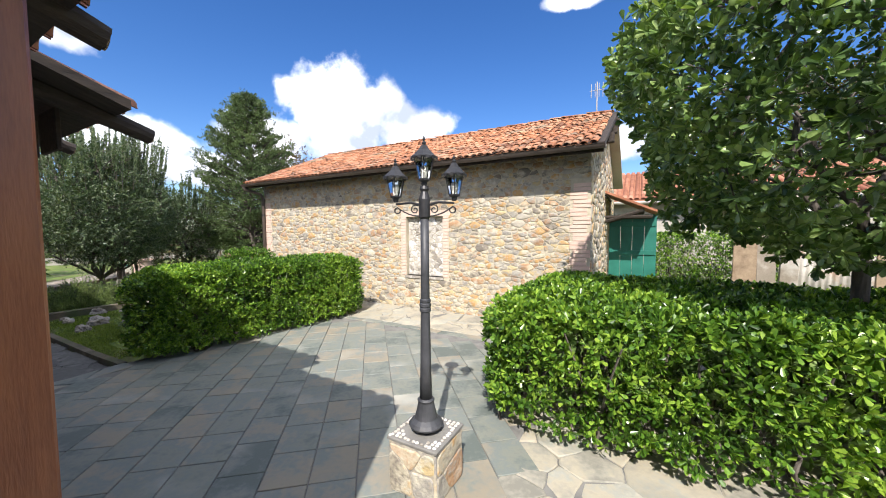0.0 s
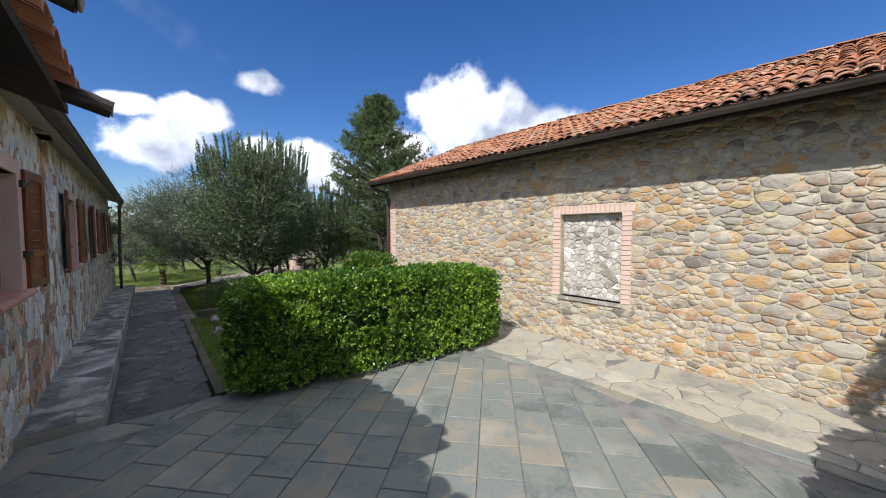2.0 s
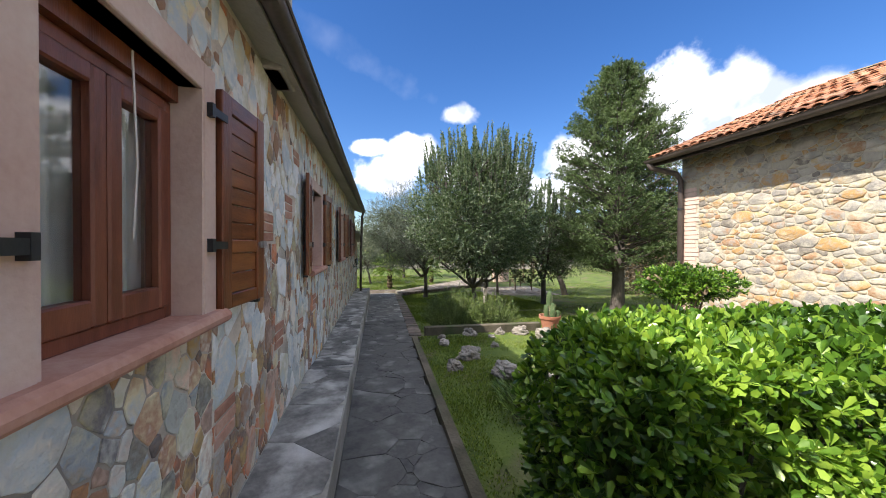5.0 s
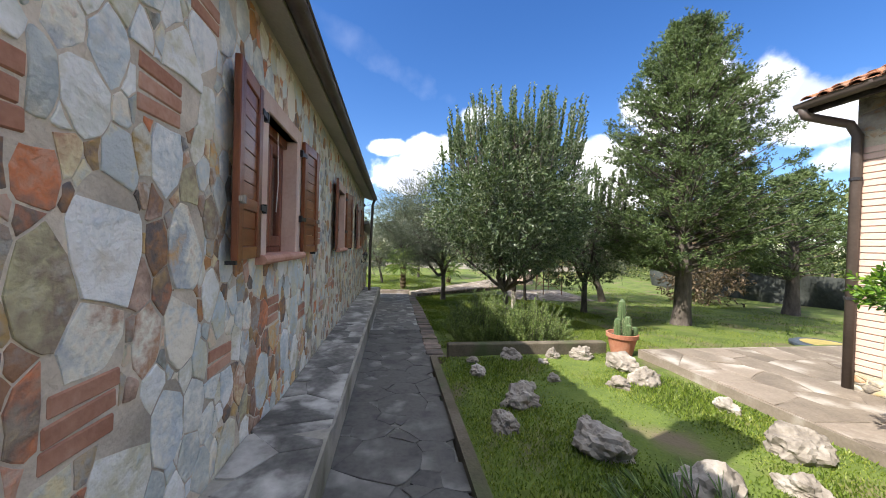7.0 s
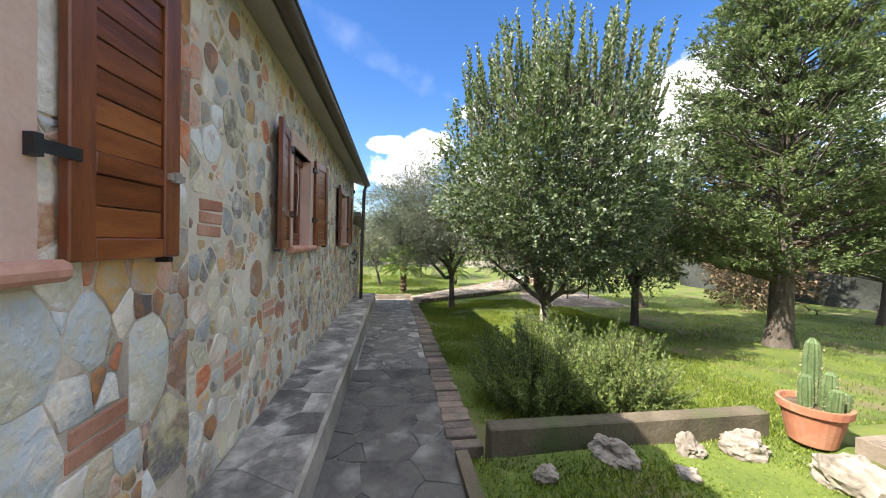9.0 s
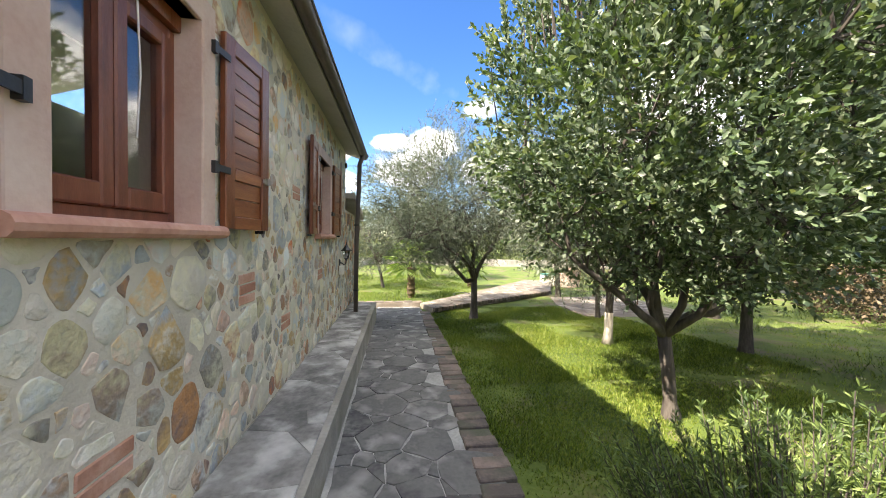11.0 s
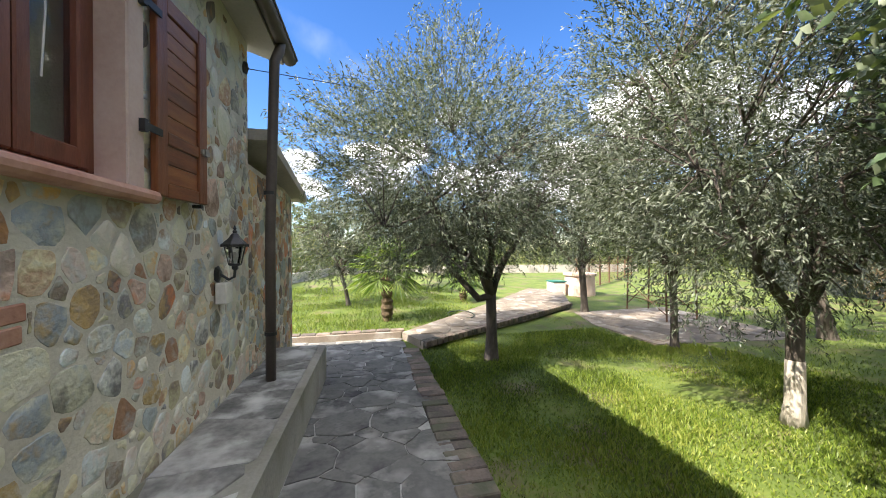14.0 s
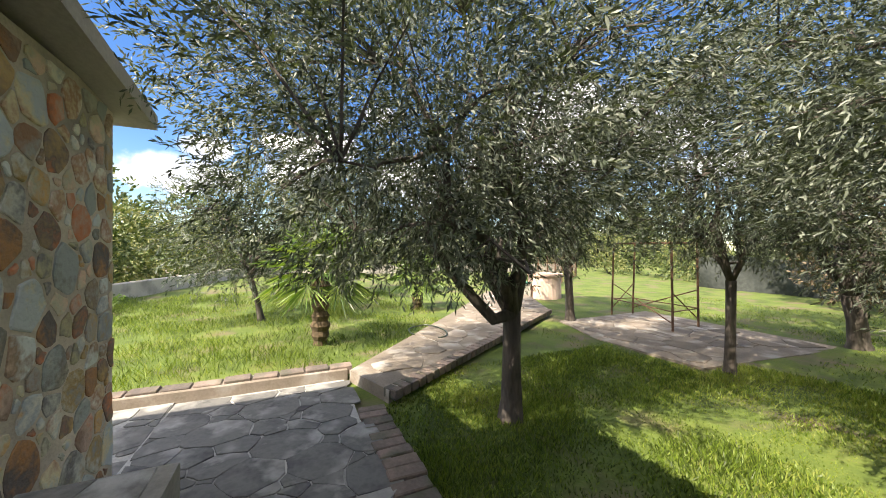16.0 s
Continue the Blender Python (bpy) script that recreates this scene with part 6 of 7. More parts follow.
def conifer(name, place, h, r, n, label, seed, crown0=1.25):
    global RNG
    RNG = np.random.default_rng(200 + seed)
    t = thing(name, place, label, "tree")
    part("trunk", tube(bmesh.new(), [(0, 0, -0.1), (0, 0, 0.05), (0.02, 0, 0.5), (0, 0.03, h * 0.5), (0, 0, h * 0.97)], [0.30, 0.24, 0.19, 0.11, 0.02], 12), BARK, t, smooth=True)
    bm = bmesh.new()
    P, D = [], []
    for k in range(n):
        s = (k + RNG.uniform(0, 1)) / n
        z = crown0 + (h - crown0) * s
        reach = r * (1 - s) ** 0.66 * RNG.uniform(0.62, 1.16) + 0.12
        if s < 0.12:
            reach *= 0.65 + 3 * s
        a = RNG.uniform(0, 2 * math.pi)
        d = np.array((math.cos(a), math.sin(a), 0.55 + 0.9 * s))
        e = np.array((0, 0, z)) + d * np.array((1, 1, 0.55)) * reach
        tube(bm, [(0, 0, z), Vector((0, 0, z)).lerp(Vector(e), 0.6) - Vector((0, 0, 0.05)), e], [0.028 * (1 - s) + 0.006, 0.014, 0.004], 4, False)
        side = np.array((-d[1], d[0], 0))
        m = int(4 + 6 * reach)
        q = RNG.uniform(0.28, 1.04, m) ** 0.75
        off = RNG.normal(size=m) * 0.20 * reach * (1.2 - q)
        mid = np.array((0, 0, z)) + (e - np.array((0, 0, z))) * q[:, None] + side * off[:, None]
        # each spray is a small dense clump with a gap to the next
        p = np.repeat(mid, 5, 0) + RNG.normal(size=(m * 5, 3)) * np.array((0.075, 0.075, 0.04))
        P.append(p)
        D.append(unit(d + np.repeat(side * np.sign(off)[:, None], 5, 0) * 0.5 + np.array((0, 0, 0.25)) + RNG.normal(size=(m * 5, 3)) * 0.5))
    part("branches", bm, BARK, t)
    P, D = np.concatenate(P), np.concatenate(D)
    b, w, L, W = tufts(P, D, 9, 0.070, 0.020, 0.85, 0.07)
    leaves("crown", t, b, w, L, W, CYPRESS, fold=0.1, droop=0.15)
    return t


conifer("conifer_tree", (-14.0, 8.4, -0.68), 7.5, 2.3, 460, "tall dark green conifer with tiered feathery branches", 1)
conifer("conifer_tree", (-15.6, 13.9, -0.72), 4.4, 1.7, 130, "smaller dark conifer by the fence", 2, 1.1)


def bush(name, place, n, radii, label, mat, leaf_l, leaf_w, per, along, spread, seed, upright=0.8, category="bush"):
    global RNG
    RNG = np.random.default_rng(300 + seed)
    t = thing(name, place, label, category)
    bm = bmesh.new()
    a, r = RNG.uniform(0, 2 * np.pi, n), RNG.uniform(0, 1, n) ** 0.55
    base = np.stack((radii[0] * 0.55 * r * np.cos(a), radii[1] * 0.55 * r * np.sin(a), np.zeros(n)), 1)
    hgt = radii[2] * (0.55 + 0.5 * RNG.uniform(0, 1, n)) * (1 - 0.45 * r ** 2)
    tip = base + np.stack((radii[0] * 0.5 * r * np.cos(a), radii[1] * 0.5 * r * np.sin(a), hgt), 1) + RNG.normal(size=(n, 3)) * 0.05
    for i in range(0, n):
        tube(bm, [base[i], tip[i]], [0.004, 0.002], 4, False)
    part("stems", bm, BARK, t)
    s = np.linspace(0.12, 1.0, per)[None, :, None]
    p = (base[:, None] + (tip - base)[:, None] * s).reshape(-1, 3)
    d = np.repeat(unit(tip - base), per, 0)
    b, w, L, W = tufts(p, unit(d * upright + RNG.normal(size=p.shape) * 0.3), 7, leaf_l, leaf_w, spread, along)
    leaves("foliage", t, b, w, L, W, mat, fold=0.1)
    return t


bush("rosemary_bush", (-12.1, 2.8, -0.5), 320, (0.7, 0.75, 0.95), "upright feathery rosemary bush beside the path", ROSEMARY, 0.040, 0.0085, 22, 0.02, 0.75, 1)
bush("rosemary_bush", (-11.9, 3.5, -0.5), 230, (0.6, 0.7, 0.85), "lighter green rosemary bush in the lawn", ROSEMARY, 0.040, 0.0085, 22, 0.02, 0.75, 2)
bush("spiky_plant", (-7.5, 2.5, -0.15), 46, (0.42, 0.42, 0.24), "dark spiky low plant in the rock bed", PITTO_DARK, 0.11, 0.010, 4, 0.03, 0.35, 3, 1.2, "plant")
bush("low_shrub", (-7.6, 5.6, -0.14), 60, (0.7, 0.5, 0.5), "low green shrub behind the hedge", PITTO, 0.05, 0.02, 9, 0.02, 0.9, 4)
bush("low_shrub", (-27.5, -3.2, -0.93), 60, (0.8, 0.8, 0.6), "dark rounded shrub by the garden wall", PITTO_DARK, 0.08, 0.035, 8, 0.02, 0.9, 5)


def palm(place, h, n, size, label, seed):
    global RNG
    RNG = np.random.default_rng(400 + seed)
    t = thing("fan_palm", place, label, "palm", "fan palms")
    bm = bmesh.new()
    zs = np.linspace(-0.05, h, 16)
    tube(bm, [(0.02 * math.sin(3 * z), 0, z) for z in zs], [0.095 + 0.035 * math.sin(z * 5) ** 2 + (0.05 if i % 2 else 0) * min(1.0, z + 0.3) for i, z in enumerate(zs)], 11)
    part("trunk", bm, PALM_BARK, t)
    st = bmesh.new()
    B, W_, L_ = [], [], []
    for k in range(n):
        a = 2.4 * k + RNG.uniform(-0.2, 0.2)
        el = radians(80 - 115 * (k / n) + RNG.uniform(-8, 8))
        d = Vector((math.cos(a) * math.cos(el), math.sin(a) * math.cos(el), math.sin(el)))
        hub = Vector((0, 0, h)) + d * size * 0.75 + Vector((0, 0, 0.08))
        tube(st, [(0, 0, h - 0.05), Vector((0, 0, h)) + d * size * 0.4 + Vector((0, 0, 0.05)), hub], [0.013, 0.009, 0.006], 5)
        side = d.cross(Vector((0, 0, 1)))
        side = side.normalized() if side.length > 0.05 else Vector((1, 0, 0))
        m = 26
        for q in range(m):
            f = radians(-115 + 230 * q / (m - 1))
            B.append(hub)
            W_.append(d * math.cos(f) + side * math.sin(f) + Vector((0, 0, -0.14)) * RNG.uniform(0.5, 1.5))
            L_.append(size * (0.55 + 0.42 * math.cos(f * 0.7)) * RNG.uniform(0.85, 1.1))
    part("stalks", st, PALM, t)
    k = len(B)
    leaves("fronds", t, np.array(B), np.array(W_), np.array(L_), 0.026, PALM, fold=0.2, droop=0.18)
    return t


palm((-22.8, 1.80, -0.92), 1.15, 30, 0.62, "low fan palm with spiky fronds on the lawn", 1)
palm((-25.3, 4.4, -0.93), 0.75, 22, 0.52, "small fan palm farther across the lawn", 2)

# ---- far greenery ----
def leaf_bank(name, spots, mat, leaf_l, leaf_w, per, label, seed, kind_="stuff"):
    """Many clumps of leaves: spots of (x, y, z base, rx, ry, height)."""
    global RNG
    RNG = np.random.default_rng(500 + seed)
    P, D = [], []
    for i, (x, y, z, rx, ry, h) in enumerate(spots):
        n = int(per * rx * h)
        p, d = crown_points(n, (x, y, z + h * 0.5), (rx, ry, h * 0.55), seed + i, 0.55, 0.1, 0.8, 0.3)
        P.append(p)
        D.append(d)
    P, D = np.concatenate(P), np.concatenate(D)
    b, w, L, W = tufts(P, unit(D + np.array((0, 0, 0.3))), 5, leaf_l, leaf_w, 1.0, leaf_l)
    ob = new(name, leaf_mesh(name, b, w, L, W, mat, fold=0.1))
    return tagged(ob, label, "trees", kind=kind_)


rb = random.Random(5)
scrub = [(-39.5 + rb.uniform(-1, 1), y + rb.uniform(-0.8, 0.8), -0.95, rb.uniform(1.3, 2.2), rb.uniform(1.2, 2.0), rb.uniform(1.8, 3.6)) for y in np.arange(-20, 30, 2.0)]
scrub += [(-34 + 2.2 * k + rb.uniform(-0.8, 0.8), 20.5 + rb.uniform(-1, 1), -0.9, rb.uniform(1.3, 2.0), rb.uniform(1.0, 1.6), rb.uniform(1.6, 3.0)) for k in range(12)]
scrub += [(-26.5 - 1.25 * k + rb.uniform(-0.4, 0.4), -6.0 + 0.40 * k + rb.uniform(-0.5, 0.5), -0.95, rb.uniform(1.2, 1.7), rb.uniform(1.0, 1.5), rb.uniform(2.2, 3.8)) for k in range(10)]
scrub += [(-29.5 - 0.6 * k, -5.0 - 2.0 * k, -0.95, 1.5, 1.5, rb.uniform(2.2, 3.6)) for k in range(6)]
leaf_bank("scrub_bank", scrub, SCRUB, 0.16, 0.085, 90, "olive-brown scrub and shrubs along the garden boundary", 1)
wood = [(-52 + rb.uniform(-4, 4), y + rb.uniform(-2, 2), -1, rb.uniform(2.8, 4.4), rb.uniform(2.5, 4), rb.uniform(4.2, 7.5)) for y in np.arange(-45, 60, 5.5)]
wood += [(-44 + 6 * k + rb.uniform(-2, 2), 36 + rb.uniform(-4, 4), -1, rb.uniform(2.8, 4.2), rb.uniform(2.5, 4), rb.uniform(4.5, 8)) for k in range(9)]
leaf_bank("far_wood", wood, FOREST, 0.42, 0.22, 20, "line of mixed green trees beyond the garden", 2)
near_tall = [(-18.5, 13.5, -0.9, 1.6, 1.6, 7.2), (-20.5, 15.5, -0.9, 1.7, 1.7, 6.0)]
leaf_bank("poplar_crowns", near_tall, RUSSET, 0.12, 0.06, 240, "thin yellowing tree tops behind the conifer", 3)
big = [(7.0, 26.0, 2.0, 4.4, 4.0, 8.0), (11.0, 25.0, 2.0, 4.0, 3.6, 7.0), (4.4, 29.0, 2.5, 2.6, 2.6, 6.0)]
leaf_bank("russet_trees", big[:1] + big[2:], RUSSET, 0.22, 0.11, 60, "large russet tree behind the outbuilding", 4)
leaf_bank("green_trees", big[1:2] + [(8.5, 23.6, 2.0, 3.0, 2.4, 6.0)], FOREST, 0.22, 0.11, 70, "large green tree behind the outbuilding", 5)

# dark net fence behind the conifers
nf = thing("net_fence", (-18.0, 17.5, -0.9), "sagging dark green shade net on a boundary fence", "fence")
V, L, S = [], [], []
for k in range(81):
    x = -8 + 18 * k / 80
    for j in range(5):
        V.append((x, 0.10 * math.sin(x * 2.1 + j) + 0.05 * math.sin(x * 7), 1.3 * j / 4 + 0.06 * math.sin(x * 1.7) * (j > 2)))
for k in range(80):
    for j in range(4):
        p = 5 * k + j
        L += [p, p + 5, p + 6, p + 1]
        S.append(4)
o = new("net", quick_mesh("net", V, L, S, NET))
o.parent = nf
for k in range(9):
    part("fence_post", tube(bmesh.new(), [(-8 + 2.25 * k, 0.15, 0), (-8 + 2.25 * k, 0.15, 1.5)], 0.04, 7), BARK, nf)
mf = thing("mesh_fence", (-30.0, 15.0, -0.93), "rusty wire mesh fence across the garden", "fence")
for k in range(7):
    part("fence_post", tube(bmesh.new(), [(-2 + 0.9 * k, 1.6 - 1.2 * k, 0), (-2 + 0.9 * k, 1.6 - 1.2 * k, 1.35)], 0.035, 6), RUST, mf)
wm = bmesh.new()
for j in range(12):
    tube(wm, [(-2, 1.6, 0.1 + 0.1 * j), (3.4, -5.6, 0.1 + 0.1 * j)], 0.006, 4, False)
for k in range(61):
    s = k / 60
    tube(wm, [(-2 + 5.4 * s, 1.6 - 7.2 * s, 0.05), (-2 + 5.4 * s, 1.6 - 7.2 * s, 1.25)], 0.006, 4, False)
part("wire_mesh", wm, RUST, mf)

# ---- grass ----
def grass(n, x0, x1, y0, y1, h, seed, keep=None, name="grass"):
    global RNG
    RNG = np.random.default_rng(600 + seed)
    p = np.stack((RNG.uniform(x0, x1, n), RNG.uniform(y0, y1, n)), 1)
    k = np.array([noise.noise(Vector((a * 1.1, b * 1.1, seed))) for a, b in p])
    ok = k > RNG.uniform(-0.75, 0.15, n)
    if keep is not None:
        ok &= np.array([keep(a, b) for a, b in p])
    p, k = p[ok], k[ok]
    z = np.array([lawn_z(a) for a in p[:, 0]]) - 0.01
    m = len(p)
    base = np.column_stack((p, z))
    way = np.column_stack((RNG.normal(size=(m, 2)) * 0.45, np.ones(m)))
    ob = new(name, leaf_mesh(name, base, way, h * RNG.uniform(0.5, 1.3, m) * (1 + k), 0.007 + 0.004 * RNG.uniform(0, 1, m), BLADE, fold=0.1, droop=0.1))
    tagged(ob, "short bright green grass", "grass", kind="stuff")


grass(105000, -15.0, -11.1, 1.85, 6.0, 0.05, 1, lambda x, y: y - path_edge(x) - 0.26 > (0.9 * abs(noise.noise(Vector((x * 9, y * 9, 2)))) + 0.5 * max(0.0, noise.noise(Vector((x, y, 7)))) if x > -13.6 else 0.0))
grass(135000, -20.9, -15.0, 2.0, 7.0, 0.06, 2, lambda x, y: (x + 20.2) * 0.84 + (y - 2.25) * 0.54 > 0.0 and not (x < -19.4 and y > 6.2))
grass(70000, -10.9, -6.3, 1.70, 4.45, 0.036, 3, lambda x, y: y > path_edge(x) + 0.12)
grass(60000, -30.0, -21.3, -6.0, 4.5, 0.13, 4, lambda x, y: (x + 20.95) * 0.70 + (y - 1.98) * 0.71 < 0.0)
grass(40000, -24, -11.2, 5.5, 14.0, 0.06, 5, lambda x, y: not (x < -19.0 and 6.0 < y < 9.8) and (x + 20.2) * 0.84 + (y - 2.25) * 0.54 > 0.3)

# ---- stonework, tiles and bricks ----
hs_holes = [(c - HALF - 0.11, c + HALF + 0.11, WIN_Z[0] - 0.06, WIN_Z[1] + 0.12) for c in WIN_X] + [(-4.80, -3.83, -0.1, 2.24)]
rb2 = random.Random(44)
BRICKS = [(x, z, rb2.choice((2, 3, 3))) for x, z in ((-6.45, 0.55), (-7.15, 1.55), (-7.45, 0.72), (-7.75, 1.75), (-8.25, 0.62), (-8.05, 2.25), (-9.05, 0.72), (-9.9, 0.55), (-10.6, 1.3), (-10.9, 0.42), (-11.5, 0.65), (-12.3, 0.30), (-13.4, 0.75), (-14.2, 0.35), (-14.5, 1.5), (-15.6, 0.62), (-4.95, 0.62), (-5.15, 0.95))]
hs_holes += [(x - 0.125, x + 0.125, z - 0.034 * k - 0.005, z + 0.034 * k + 0.005) for x, z, k in BRICKS]
bq = block(-0.118, 0.118, -0.02, 0.006, -0.029, 0.029, bevel=0.005)
me_b = bpy.data.meshes.new("brick")
bq.to_mesh(me_b)
bq.free()
me_b.materials.append(BRICK)
for x, z, k in BRICKS:
    for q in range(k):
        o = new("brick", me_b)
        o.parent = wall_house if x > SEAM else wall_west
        o.matrix_basis = Matrix.Translation((x + rb2.uniform(-0.012, 0.012), WALL_Y, z + 0.067 * (q - (k - 1) / 2))) @ Matrix.Rotation(rb2.uniform(-0.04, 0.04), 4, "Y")
def by_kind(cs, seed, sandy=0.32, olive=0.55):
    """Sorts stones into pale, mixed, brown and olive ones: size and patches of the wall decide."""
    rng = random.Random(seed)
    kinds = {"pale": [], "mixed": [], "brown": [], "olive": [], "sandy": []}
    for c, poly, r in cs:
        w = noise.noise(Vector((c[0] * 1.3, c[1] * 1.3, seed))) + rng.uniform(-0.35, 0.35) + (r - 0.075) * 7
        if c[0] < SEAM:
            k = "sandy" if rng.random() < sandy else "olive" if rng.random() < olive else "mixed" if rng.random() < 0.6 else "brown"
        else:
            k = "pale" if w > (0.02 if -9.6 < c[0] < -6.2 else 0.42) else "mixed" if w > -0.30 else "brown"
            if k == "mixed" and rng.random() < (0.3 if c[0] < -6.2 else 0.55):
                k = "olive" if rng.random() < 0.5 else "pale" if c[0] < -6.2 else "sandy"
        kinds[k].append((c, poly))
    for k in kinds:
        rng.shuffle(kinds[k])
    return kinds


KIND_MATS = {"pale": PALE_STONE, "mixed": MIXED_STONE, "brown": BROWN_STONE, "olive": OLIVE_STONE, "sandy": SANDY_STONE}
STRIP = lambda c: -9.6 < c[0] < -5.5 and -0.05 < c[1] < 2.0 or -17 < c[0] < SEAM and 0.0 < c[1] < 1.6
east = rubble(SEAM, -6.3, -0.3, 2.62, [(0.10, 0.15, 220, 1.0), (0.055, 0.09, 2600, 0.0), (0.025, 0.04, 6500, 0.0)], 21, hs_holes, 0.74, 1.5, (1.6, 2.4))
east += rubble(-6.3, HOUSE_START, -0.3, 2.62, [(0.08, 0.10, 60, 0.0), (0.045, 0.075, 2200, 0.0), (0.022, 0.036, 4500, 0.0)], 24, hs_holes, 0.76, 1.25, (1.4, 2.2))
west = rubble(HOUSE_END, SEAM, -0.65, 2.62, [(0.09, 0.14, 200, 1.0), (0.05, 0.085, 3200, 0.0), (0.022, 0.04, 4200, 0.0)], 22, hs_holes, 0.80, 1.05, (1.2, 1.9))
for wall, cs, jt, soft, out in ((wall_house, east, 0.005, 0, 0.004), (wall_west, west, 0.009, 1, 0.003)):
    kinds = by_kind([c for c in cs if c[0][1] > plinth_z(c[0][0]) - 0.12], 5)
    for kind, got in kinds.items():
        if got:
            stones(wall, got, TO_WALL, *KIND_MATS[kind], jt, out, STRIP, soft=soft, limit=100, seed=len(got), rest_name="far_" + kind + "_stones")
# browner stones, no sandy ones: their darkness also paints in the annex's shade
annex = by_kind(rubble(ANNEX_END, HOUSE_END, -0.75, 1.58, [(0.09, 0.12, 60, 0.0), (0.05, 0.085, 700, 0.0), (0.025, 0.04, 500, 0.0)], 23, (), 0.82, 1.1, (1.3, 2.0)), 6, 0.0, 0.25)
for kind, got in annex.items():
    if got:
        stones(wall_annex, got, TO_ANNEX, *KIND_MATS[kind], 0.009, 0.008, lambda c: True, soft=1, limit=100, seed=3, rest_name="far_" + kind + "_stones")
# quoins of brick down the barn's corner and round the niche
nb = thing("niche_surround", (0, BARN_Y, 0), "pink brick surround of a walled-up window", "surround")
b0 = part("brick", block(-0.06, 0.06, -0.012, 0.05, -0.028, 0.028, bevel=0.004), PINK, nb)
spots = [(NICHE[0] - 0.065, NICHE[2] + 0.03 + 0.064 * k) for k in range(20)] + [(NICHE[1] + 0.065, NICHE[2] + 0.03 + 0.064 * k) for k in range(20)]
for k, (x, z) in enumerate(spots):
    o = b0 if k == 0 else new("brick", b0.data)
    o.parent, o.location = nb, (x, 0, z)
b1 = bpy.data.meshes.new("brick")
bmt = block(-0.028, 0.028, -0.012, 0.05, -0.06, 0.06, bevel=0.004)
bmt.to_mesh(b1)
bmt.free()
b1.materials.append(PINK)
for k in range(18):
    o = new("brick", b1)
    o.parent, o.location = nb, (NICHE[0] - 0.09 + 0.0645 * k, 0, NICHE[3] + 0.065)
cq = thing("corner_quoins", (0, BARN_Y, 0), "pale pink brick quoins at the barn corner", "quoins")
q0 = bpy.data.meshes.new("brick")
bmt = block(-0.13, 0.13, -0.014, 0.05, -0.029, 0.029, bevel=0.004)
bmt.to_mesh(q0)
bmt.free()
q0.materials.append(PINK)
for k in range(34):
    for xx, sg in ((BX1 - 0.13, -1), (BX0 + 0.13, 1)):
        o = new("brick", q0)
        o.parent, o.location = cq, (xx + sg * (0.05 if (k // 2) % 2 else 0), 0, 0.12 + 0.066 * k)
bh = [(NICHE[0] - 0.13, NICHE[1] + 0.13, NICHE[2] - 0.05, NICHE[3] + 0.13), (BX1 - 0.30, BX1 + 0.1, 0.05, 2.4), (BX0 - 0.1, BX0 + 0.30, 0.05, 2.4)]
barn_cells = rubble(BX0, BX1, -0.1, 2.85, [(0.10, 0.15, 500, 0.6), (0.055, 0.085, 4000, 0.0), (0.025, 0.04, 5000, 0.0)], 31, bh, 0.78, 0.55, (1.3, 2.0))
barn_cells = [c[:2] for c in barn_cells]
random.Random(3).shuffle(barn_cells)
stones(wall_barn, barn_cells, TO_BARN, BARN_STONE_PIECE, BARN_STONE, 0.006, 0.008, lambda c: c[0] > -6.5 and c[1] > 0.05, soft=0)
stones(wall_barn, cells(NICHE[0], NICHE[1], NICHE[2], NICHE[3], 0.095, 0.085, 33, (), 0.46), Matrix.Translation((0, 0.10, 0)) @ TO_BARN, WHITE_STONE, WHITE_STONE, 0.006, 0.012, lambda c: True, soft=0)
TO_GABLE = Matrix(((0, 0, 1, BX1), (1, 0, 0, 0), (0, 1, 0, 0), (0, 0, 0, 1)))
gab = [c for c in cells(BARN_Y, BYB, -0.1, 3.9, 0.22, 0.14, 34, (), 0.46) if c[0][1] < 2.8 + (3.95 - 2.8) * min(1, (c[0][0] - BARN_Y) / (RIDGE_Y - BARN_Y), (BYB - c[0][0]) / (BYB - RIDGE_Y)) - 0.1]
stones(wall_gable, gab, TO_GABLE, BARN_STONE_PIECE, BARN_STONE, 0.013, 0.016, lambda c: False)

# barn roof tiles
def tile_mesh():
    V, F = [], []
    for y0, r, dz in ((0, 0.060, 0.012), (0.29, 0.050, 0.0)):
        for rr in (r, r - 0.013):
            for k in range(6):
                a = math.pi * k / 5
                V.append((-rr * math.cos(a), y0, rr * math.sin(a) * 0.55 + dz))
    for k in range(5):
        F += [(k, k + 1, k + 13, k + 12), (k + 6, k + 18, k + 19, k + 7), (k, k + 6, k + 7, k + 1)]
    me = bpy.data.meshes.new("tile")
    me.from_pydata(V, [], F)
    me.materials.append(TILE)
    return me


